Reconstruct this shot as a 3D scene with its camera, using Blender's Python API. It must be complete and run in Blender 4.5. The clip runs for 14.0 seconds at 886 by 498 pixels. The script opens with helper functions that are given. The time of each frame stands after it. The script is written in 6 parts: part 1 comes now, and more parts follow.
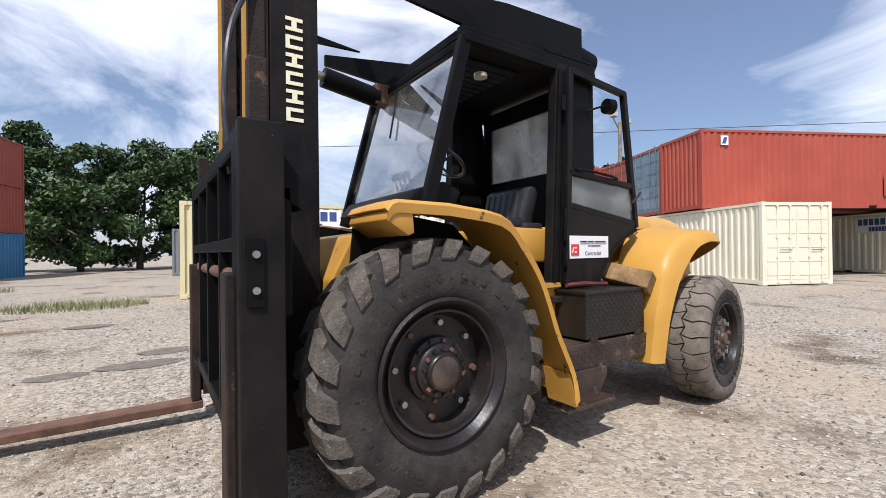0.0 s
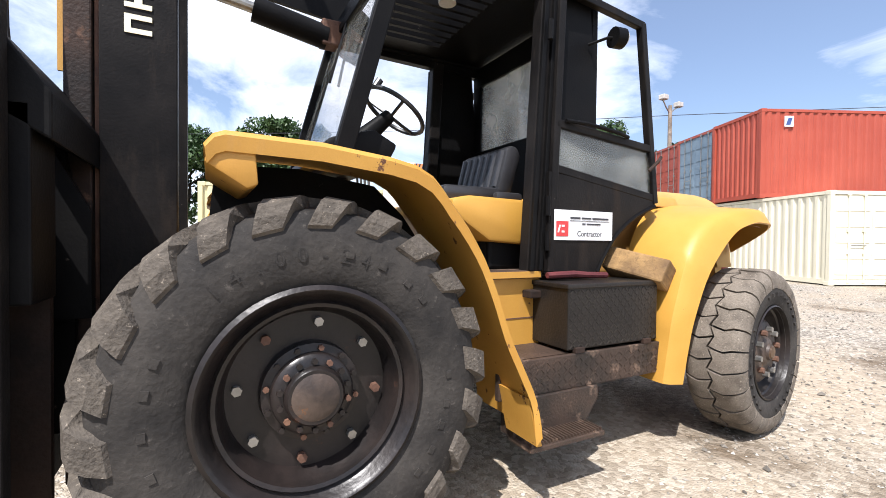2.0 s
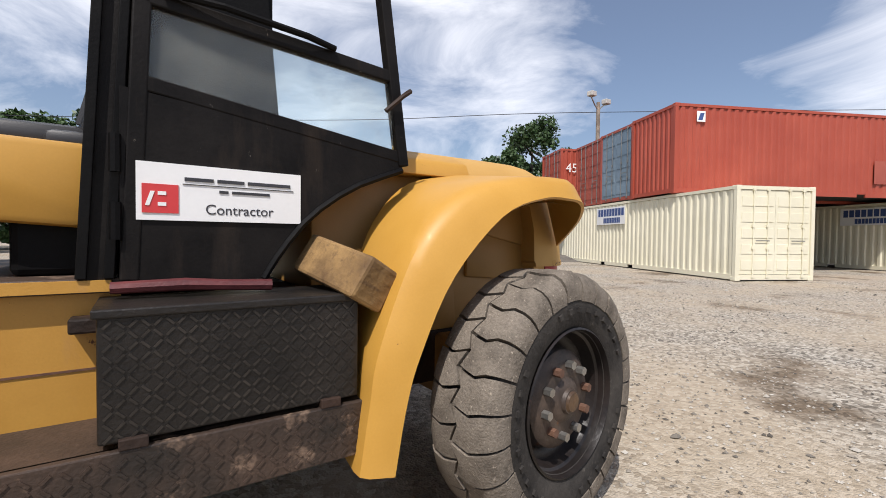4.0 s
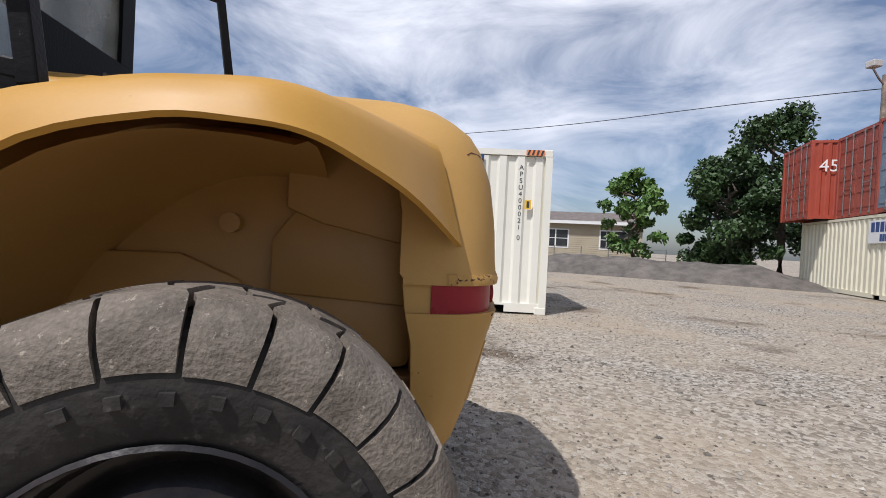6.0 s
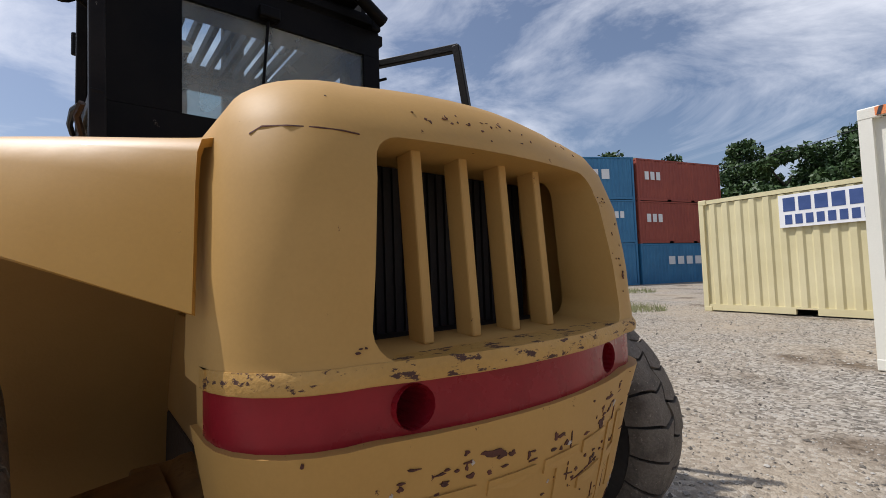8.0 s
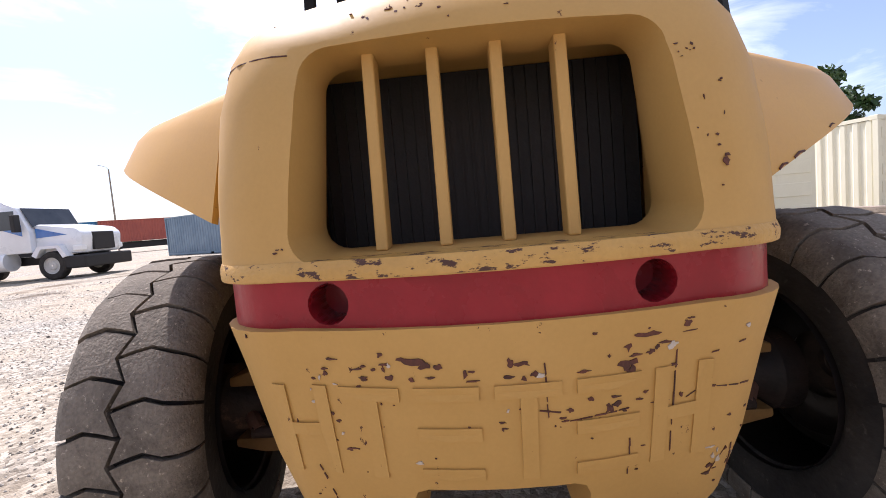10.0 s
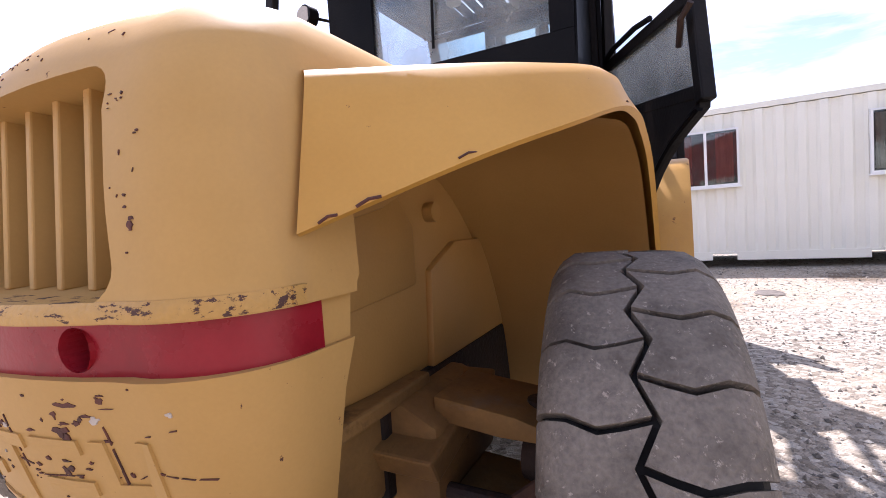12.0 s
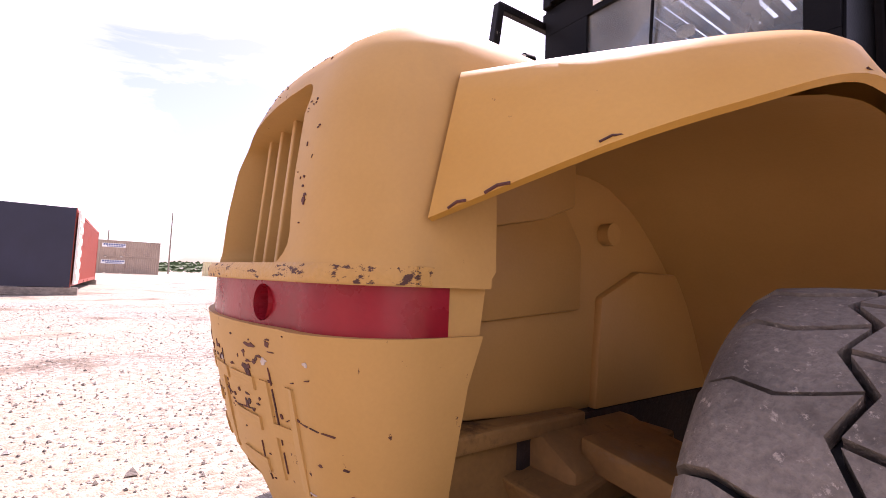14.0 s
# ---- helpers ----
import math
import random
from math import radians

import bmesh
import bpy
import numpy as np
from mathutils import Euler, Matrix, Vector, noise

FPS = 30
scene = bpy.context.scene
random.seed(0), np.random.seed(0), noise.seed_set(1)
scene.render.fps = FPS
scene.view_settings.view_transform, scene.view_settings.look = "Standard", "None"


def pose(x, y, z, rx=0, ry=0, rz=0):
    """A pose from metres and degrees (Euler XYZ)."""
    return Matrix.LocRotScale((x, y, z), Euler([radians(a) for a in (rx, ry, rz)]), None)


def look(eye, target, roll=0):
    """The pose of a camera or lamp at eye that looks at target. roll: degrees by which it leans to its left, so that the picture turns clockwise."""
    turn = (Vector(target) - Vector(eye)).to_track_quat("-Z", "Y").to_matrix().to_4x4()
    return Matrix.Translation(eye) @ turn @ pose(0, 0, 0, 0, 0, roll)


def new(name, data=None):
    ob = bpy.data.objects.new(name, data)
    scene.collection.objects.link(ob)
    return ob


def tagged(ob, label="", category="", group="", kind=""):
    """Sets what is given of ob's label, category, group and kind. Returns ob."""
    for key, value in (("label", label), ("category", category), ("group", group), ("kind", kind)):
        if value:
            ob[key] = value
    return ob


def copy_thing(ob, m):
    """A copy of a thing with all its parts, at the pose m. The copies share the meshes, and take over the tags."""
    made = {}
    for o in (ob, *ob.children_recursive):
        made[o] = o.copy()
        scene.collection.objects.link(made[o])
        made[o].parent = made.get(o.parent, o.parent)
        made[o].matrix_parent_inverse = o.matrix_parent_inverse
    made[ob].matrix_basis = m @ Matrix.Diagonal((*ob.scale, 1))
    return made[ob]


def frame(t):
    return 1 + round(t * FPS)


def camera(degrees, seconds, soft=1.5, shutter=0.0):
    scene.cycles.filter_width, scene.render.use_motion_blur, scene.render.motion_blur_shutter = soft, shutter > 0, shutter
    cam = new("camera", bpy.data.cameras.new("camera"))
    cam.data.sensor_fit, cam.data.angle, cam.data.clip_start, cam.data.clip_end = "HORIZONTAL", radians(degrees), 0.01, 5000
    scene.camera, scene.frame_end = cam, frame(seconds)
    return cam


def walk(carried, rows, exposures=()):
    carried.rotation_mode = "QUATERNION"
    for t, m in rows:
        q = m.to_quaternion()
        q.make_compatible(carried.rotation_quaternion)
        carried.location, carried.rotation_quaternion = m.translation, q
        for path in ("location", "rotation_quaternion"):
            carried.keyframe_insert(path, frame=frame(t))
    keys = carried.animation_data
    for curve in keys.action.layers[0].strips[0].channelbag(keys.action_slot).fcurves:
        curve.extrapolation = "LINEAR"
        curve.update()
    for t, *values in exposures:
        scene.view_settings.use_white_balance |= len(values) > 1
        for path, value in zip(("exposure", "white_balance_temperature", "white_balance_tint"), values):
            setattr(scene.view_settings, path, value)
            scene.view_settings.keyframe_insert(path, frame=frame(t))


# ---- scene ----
cam = camera(89.4, 14.0, soft=0.9)
PATH = [
    (0, (-1.094, -2.814, 1.195), (-0.006, -1.136, 1.203), -0.69),
    (0.5, (-1.091, -2.655, 1.237), (-0.229, -0.857, 1.392), -2.35),
    (1, (-0.941, -2.565, 1.181), (-0.142, -0.741, 1.365), -0.65),
    (1.5, (-0.625, -2.536, 1.154), (0.016, -0.647, 1.285), 0.16),
    (2, (-0.257, -2.479, 1.122), (0.672, -0.708, 1.083), 0.61),
    (2.5, (0.143, -2.380, 1.111), (1.323, -0.767, 1.046), 1.61),
    (3, (0.595, -2.355, 1.119), (1.768, -0.736, 1.057), 1.81),
    (3.5, (1.001, -2.253, 1.097), (2.175, -0.635, 1.050), 1.82),
    (4, (1.343, -2.154, 1.090), (2.466, -0.500, 1.039), 0.61),
    (4.2, (1.524, -2.143, 1.085), (2.519, -0.408, 1.053), 0.46),
    (6.3, (3.199, -1.598, 1.062), (3.425, 0.389, 1.029), 1.98),
    (6.5, (3.355, -1.500, 1.082), (3.534, 0.492, 1.046), 0.96),
    (7, (3.703, -1.256, 1.056), (3.313, 0.705, 1.047), 0.15),
    (7.5, (3.840, -0.916, 1.065), (2.911, 0.855, 1.087), -1.77),
    (8, (3.891, -0.656, 1.102), (2.339, 0.601, 1.207), -1.90),
    (8.2, (3.956, -0.560, 1.103), (2.237, 0.447, 1.278), -1.05),
    (10.5, (4.041, 0.192, 1.019), (2.059, -0.007, 0.836), -5.03),
    (11, (3.925, 0.519, 1.099), (1.949, 0.251, 0.943), -2.61),
    (11.5, (3.845, 0.817, 1.067), (1.940, 0.217, 0.954), -1.90),
    (12, (3.658, 1.029, 1.051), (1.892, 0.097, 0.945), -3.90),
    (12.5, (3.382, 1.179, 1.064), (1.792, -0.033, 1.000), -2.86),
    (13, (3.187, 1.274, 1.037), (1.999, -0.334, 0.995), 0.74),
    (13.5, (3.325, 1.208, 0.980), (2.048, -0.331, 1.010), -0.11),
    (14, (3.541, 1.106, 0.957), (2.404, -0.533, 1.097), 2.29),
]
EXPOSURES = [(0.0, 0.25, 6150, 14), (2.0, 0.84, 6250, 13), (3.0, 0.44, 6350, 13), (4.2, 0.08, 6450, 13), (6.3, -0.22, 6150, 14), (6.8, -0.36, 6150, 14), (7.5, -0.60, 6200, 13), (8.0, -0.20, 6250, 13), (8.2, -0.17, 6250, 13), (10.3, 0.95, 6250, 21), (12.0, 1.16, 6050, 26), (13.0, 1.45, 5600, 26), (14.0, 1.18, 6700, 42)]
walk(cam, [(t, look(eye, target, roll)) for t, eye, target, roll in PATH], EXPOSURES)

# ---- light ----
SUN_AZ, SUN_EL = 131.0, 57.5   # degrees: heading of the sun from +y towards -x, and its height
sun_data = bpy.data.lights.new("sun", "SUN")
sun_data.energy, sun_data.angle, sun_data.color = 4.4, radians(0.55), (1.0, 0.965, 0.91)
sun = new("sun", sun_data)
sun_way = Vector((-math.sin(radians(SUN_AZ)) * math.cos(radians(SUN_EL)), math.cos(radians(SUN_AZ)) * math.cos(radians(SUN_EL)), math.sin(radians(SUN_EL))))
sun.matrix_world = look(sun_way * 60, (0, 0, 0))

world = bpy.data.worlds.new("sky")
scene.world = world
world.use_nodes = True
wn, wl = world.node_tree.nodes, world.node_tree.links
wn.clear()
w_out, w_bg = wn.new("ShaderNodeOutputWorld"), wn.new("ShaderNodeBackground")
w_sky = wn.new("ShaderNodeTexSky")
w_sky.sky_type, w_sky.sun_disc = "NISHITA", False
w_sky.sun_elevation, w_sky.sun_rotation = radians(SUN_EL), radians(-SUN_AZ)
w_sky.dust_density, w_sky.ozone_density = 1.7, 2.6
w_bg.inputs["Strength"].default_value = 0.108
# thin, drawn-out summer clouds laid over the sky
w_tc, w_map = wn.new("ShaderNodeTexCoord"), wn.new("ShaderNodeMapping")
w_map.inputs["Scale"].default_value = (1.0, 1.0, 2.6)
w_map.inputs["Rotation"].default_value = (0.12, 0.08, 0.5)
w_n1, w_n2 = wn.new("ShaderNodeTexNoise"), wn.new("ShaderNodeTexNoise")
w_n1.inputs["Scale"].default_value, w_n1.inputs["Detail"].default_value, w_n1.inputs["Roughness"].default_value = 2.3, 9, 0.62
w_n1.inputs["Distortion"].default_value = 0.7
w_n2.inputs["Scale"].default_value, w_n2.inputs["Detail"].default_value = 1.7, 3
w_mul = wn.new("ShaderNodeMath"); w_mul.operation = "ADD"
w_ramp = wn.new("ShaderNodeValToRGB")
w_ramp.color_ramp.elements[0].position, w_ramp.color_ramp.elements[1].position = 0.47, 0.665
w_ramp.color_ramp.elements[0].color = (0.05, 0.05, 0.05, 1)
w_ramp.color_ramp.elements[1].color = (0.95, 0.95, 0.95, 1)
w_mix = wn.new("ShaderNodeMix"); w_mix.data_type = "RGBA"
w_mix.inputs["B"].default_value = (10.8, 11.0, 11.4, 1)
wl.new(w_tc.outputs["Generated"], w_map.inputs["Vector"])
wl.new(w_map.outputs["Vector"], w_n1.inputs["Vector"])
wl.new(w_tc.outputs["Generated"], w_n2.inputs["Vector"])
wl.new(w_n1.outputs["Fac"], w_mul.inputs[0])
wl.new(w_n2.outputs["Fac"], w_mul.inputs[1])
w_half = wn.new("ShaderNodeMath"); w_half.operation = "MULTIPLY"
w_half.inputs[1].default_value = 0.5
wl.new(w_mul.outputs[0], w_half.inputs[0])
wl.new(w_half.outputs[0], w_ramp.inputs["Fac"])
wl.new(w_ramp.outputs["Color"], w_mix.inputs["Factor"])
wl.new(w_sky.outputs["Color"], w_mix.inputs["A"])
wl.new(w_mix.outputs["Result"], w_bg.inputs["Color"])
wl.new(w_bg.outputs["Background"], w_out.inputs["Surface"])


# ---- materials ----
def surface(name, c1, c2, scale=3.0, rough=0.5, metal=0.0, bump=0.15, grain=80.0, chips=None, streak=None, spread=0.12, coat=0.0, shine=0.5):
    """A painted, worn or natural surface: two tones at a large and a fine scale, grain in the relief, chips and streaks of another colour."""
    m = bpy.data.materials.new(name)
    m.use_nodes = True
    n, l = m.node_tree.nodes, m.node_tree.links
    b = n["Principled BSDF"]
    tc = n.new("ShaderNodeTexCoord")
    big, fine = n.new("ShaderNodeTexNoise"), n.new("ShaderNodeTexNoise")
    big.inputs["Scale"].default_value, big.inputs["Detail"].default_value, big.inputs["Roughness"].default_value = scale, 6, 0.6
    fine.inputs["Scale"].default_value, fine.inputs["Detail"].default_value = grain, 3
    for t in (big, fine):
        l.new(tc.outputs["Object"], t.inputs["Vector"])
    ramp = n.new("ShaderNodeValToRGB")
    ramp.color_ramp.elements[0].position, ramp.color_ramp.elements[1].position = 0.35, 0.68
    ramp.color_ramp.elements[0].color, ramp.color_ramp.elements[1].color = (*c1, 1), (*c2, 1)
    l.new(big.outputs["Fac"], ramp.inputs["Fac"])
    vary = n.new("ShaderNodeHueSaturation")
    value = n.new("ShaderNodeMapRange")
    value.inputs["To Min"].default_value, value.inputs["To Max"].default_value = 1 - spread, 1 + spread
    l.new(fine.outputs["Fac"], value.inputs["Value"])
    l.new(value.outputs["Result"], vary.inputs["Value"])
    l.new(ramp.outputs["Color"], vary.inputs["Color"])
    colour = vary.outputs["Color"]
    rsrc = n.new("ShaderNodeMapRange")
    rsrc.inputs["To Min"].default_value, rsrc.inputs["To Max"].default_value = max(0.04, rough - 0.12), min(1, rough + 0.12)
    l.new(big.outputs["Fac"], rsrc.inputs["Value"])
    rough_out = rsrc.outputs["Result"]
    for spec in (streak, chips):
        if not spec:
            continue
        tone, sc, cut, stretch, soft = spec
        mp, ns, cr, mx = n.new("ShaderNodeMapping"), n.new("ShaderNodeTexNoise"), n.new("ShaderNodeValToRGB"), n.new("ShaderNodeMix")
        mp.inputs["Scale"].default_value = stretch
        ns.inputs["Scale"].default_value, ns.inputs["Detail"].default_value, ns.inputs["Roughness"].default_value = sc, 7, 0.7
        cr.color_ramp.elements[0].position, cr.color_ramp.elements[1].position = cut, min(1, cut + soft)
        mx.data_type = "RGBA"
        mx.inputs["B"].default_value = (*tone, 1)
        l.new(tc.outputs["Object"], mp.inputs["Vector"])
        l.new(mp.outputs["Vector"], ns.inputs["Vector"])
        l.new(ns.outputs["Fac"], cr.inputs["Fac"])
        l.new(cr.outputs["Color"], mx.inputs["Factor"])
        l.new(colour, mx.inputs["A"])
        colour = mx.outputs["Result"]
        mr = n.new("ShaderNodeMix")
        mr.inputs["B"].default_value = 0.85
        l.new(cr.outputs["Color"], mr.inputs["Factor"])
        l.new(rough_out, mr.inputs["A"])
        rough_out = mr.outputs["Result"]
    l.new(colour, b.inputs["Base Color"])
    l.new(rough_out, b.inputs["Roughness"])
    b.inputs["Metallic"].default_value = metal
    b.inputs["Specular IOR Level"].default_value = shine
    if coat:
        b.inputs["Coat Weight"].default_value = coat
    bp = n.new("ShaderNodeBump")
    bp.inputs["Strength"].default_value, bp.inputs["Distance"].default_value = bump, 0.01
    l.new(fine.outputs["Fac"], bp.inputs["Height"])
    l.new(bp.outputs["Normal"], b.inputs["Normal"])
    return m


def glass(name, tint=(0.86, 0.93, 0.95), haze=0.02):
    """A clear pane: mostly see-through, with a real gloss, and a little grime."""
    m = bpy.data.materials.new(name)
    m.use_nodes = True
    n, l = m.node_tree.nodes, m.node_tree.links
    n.clear()
    out, mix, mix2 = n.new("ShaderNodeOutputMaterial"), n.new("ShaderNodeMixShader"), n.new("ShaderNodeMixShader")
    clear, gloss, dust, fr = n.new("ShaderNodeBsdfTransparent"), n.new("ShaderNodeBsdfGlossy"), n.new("ShaderNodeBsdfDiffuse"), n.new("ShaderNodeFresnel")
    clear.inputs["Color"].default_value = (*tint, 1)
    gloss.inputs["Roughness"].default_value = 0.02
    dust.inputs["Color"].default_value = (0.55, 0.55, 0.5, 1)
    glow, film_ = n.new("ShaderNodeBsdfTranslucent"), n.new("ShaderNodeMixShader")
    glow.inputs["Color"].default_value = (0.8, 0.8, 0.78, 1)
    fr.inputs["IOR"].default_value = 1.5
    tc, ns, mr = n.new("ShaderNodeTexCoord"), n.new("ShaderNodeTexNoise"), n.new("ShaderNodeMapRange")
    ns.inputs["Scale"].default_value, ns.inputs["Detail"].default_value = 3.0, 6
    mr.inputs["From Min"].default_value, mr.inputs["From Max"].default_value = 0.35, 0.75
    mr.inputs["To Min"].default_value, mr.inputs["To Max"].default_value = haze * 0.4, haze * 2
    l.new(tc.outputs["Object"], ns.inputs["Vector"])
    l.new(ns.outputs["Fac"], mr.inputs["Value"])
    l.new(mr.outputs["Result"], mix2.inputs["Fac"])
    l.new(fr.outputs["Fac"], mix.inputs["Fac"])
    l.new(clear.outputs["BSDF"], mix.inputs[1])
    l.new(gloss.outputs["BSDF"], mix.inputs[2])
    l.new(mix.outputs["Shader"], mix2.inputs[1])
    l.new(dust.outputs["BSDF"], film_.inputs[1])
    l.new(glow.outputs["BSDF"], film_.inputs[2])
    l.new(film_.outputs["Shader"], mix2.inputs[2])
    l.new(mix2.outputs["Shader"], out.inputs["Surface"])
    return m


def gravel(name):
    """Crushed limestone: single pebbles by cells, sandy and damp patches at two larger scales."""
    m = bpy.data.materials.new(name)
    m.use_nodes = True
    n, l = m.node_tree.nodes, m.node_tree.links
    b = n["Principled BSDF"]
    tc = n.new("ShaderNodeTexCoord")
    cell, cell2, patch, damp = n.new("ShaderNodeTexVoronoi"), n.new("ShaderNodeTexVoronoi"), n.new("ShaderNodeTexNoise"), n.new("ShaderNodeTexNoise")
    cell.inputs["Scale"].default_value, cell2.inputs["Scale"].default_value = 34, 85
    patch.inputs["Scale"].default_value, patch.inputs["Detail"].default_value, patch.inputs["Roughness"].default_value = 0.35, 7, 0.62
    damp.inputs["Scale"].default_value, damp.inputs["Detail"].default_value, damp.inputs["Roughness"].default_value = 0.55, 6, 0.6
    for t in (cell, cell2, patch, damp):
        l.new(tc.outputs["Object"], t.inputs["Vector"])
    sep = n.new("ShaderNodeSeparateColor")
    l.new(cell.outputs["Color"], sep.inputs["Color"])
    peb = n.new("ShaderNodeValToRGB")
    e = peb.color_ramp.elements
    e[0].position, e[0].color, e[1].position, e[1].color = 0.0, (0.08, 0.071, 0.058, 1), 1.0, (0.50, 0.462, 0.395, 1)
    mid = peb.color_ramp.elements.new(0.45)
    mid.color = (0.282, 0.25, 0.204, 1)
    l.new(sep.outputs["Red"], peb.inputs["Fac"])
    sand = n.new("ShaderNodeMix"); sand.data_type = "RGBA"
    sand.inputs["B"].default_value = (0.40, 0.322, 0.225, 1)
    sr = n.new("ShaderNodeValToRGB")
    sr.color_ramp.elements[0].position, sr.color_ramp.elements[1].position = 0.36, 0.62
    sr.color_ramp.elements[1].color = (0.7, 0.7, 0.7, 1)
    l.new(patch.outputs["Fac"], sr.inputs["Fac"])
    l.new(sr.outputs["Color"], sand.inputs["Factor"])
    l.new(peb.outputs["Color"], sand.inputs["A"])
    wet = n.new("ShaderNodeMix"); wet.data_type = "RGBA"; wet.blend_type = "MULTIPLY"
    wet.inputs["B"].default_value = (0.42, 0.36, 0.30, 1)
    wr = n.new("ShaderNodeValToRGB")
    wr.color_ramp.elements[0].position, wr.color_ramp.elements[1].position = 0.56, 0.66
    l.new(damp.outputs["Fac"], wr.inputs["Fac"])
    l.new(wr.outputs["Color"], wet.inputs["Factor"])
    l.new(sand.outputs["Result"], wet.inputs["A"])
    l.new(wet.outputs["Result"], b.inputs["Base Color"])
    b.inputs["Roughness"].default_value = 0.92
    add = n.new("ShaderNodeMath"); add.operation = "ADD"
    l.new(cell.outputs["Distance"], add.inputs[0])
    l.new(cell2.outputs["Distance"], add.inputs[1])
    bp = n.new("ShaderNodeBump")
    bp.invert = True
    bp.inputs["Strength"].default_value, bp.inputs["Distance"].default_value = 0.65, 0.011
    l.new(add.outputs[0], bp.inputs["Height"])
    l.new(bp.outputs["Normal"], b.inputs["Normal"])
    return m


def leafy(name, c1, c2):
    m = surface(name, c1, c2, scale=0.8, rough=0.55, grain=7, bump=0.0, spread=0.35)
    m.node_tree.nodes["Principled BSDF"].inputs["Subsurface Weight"].default_value = 0.0
    return m


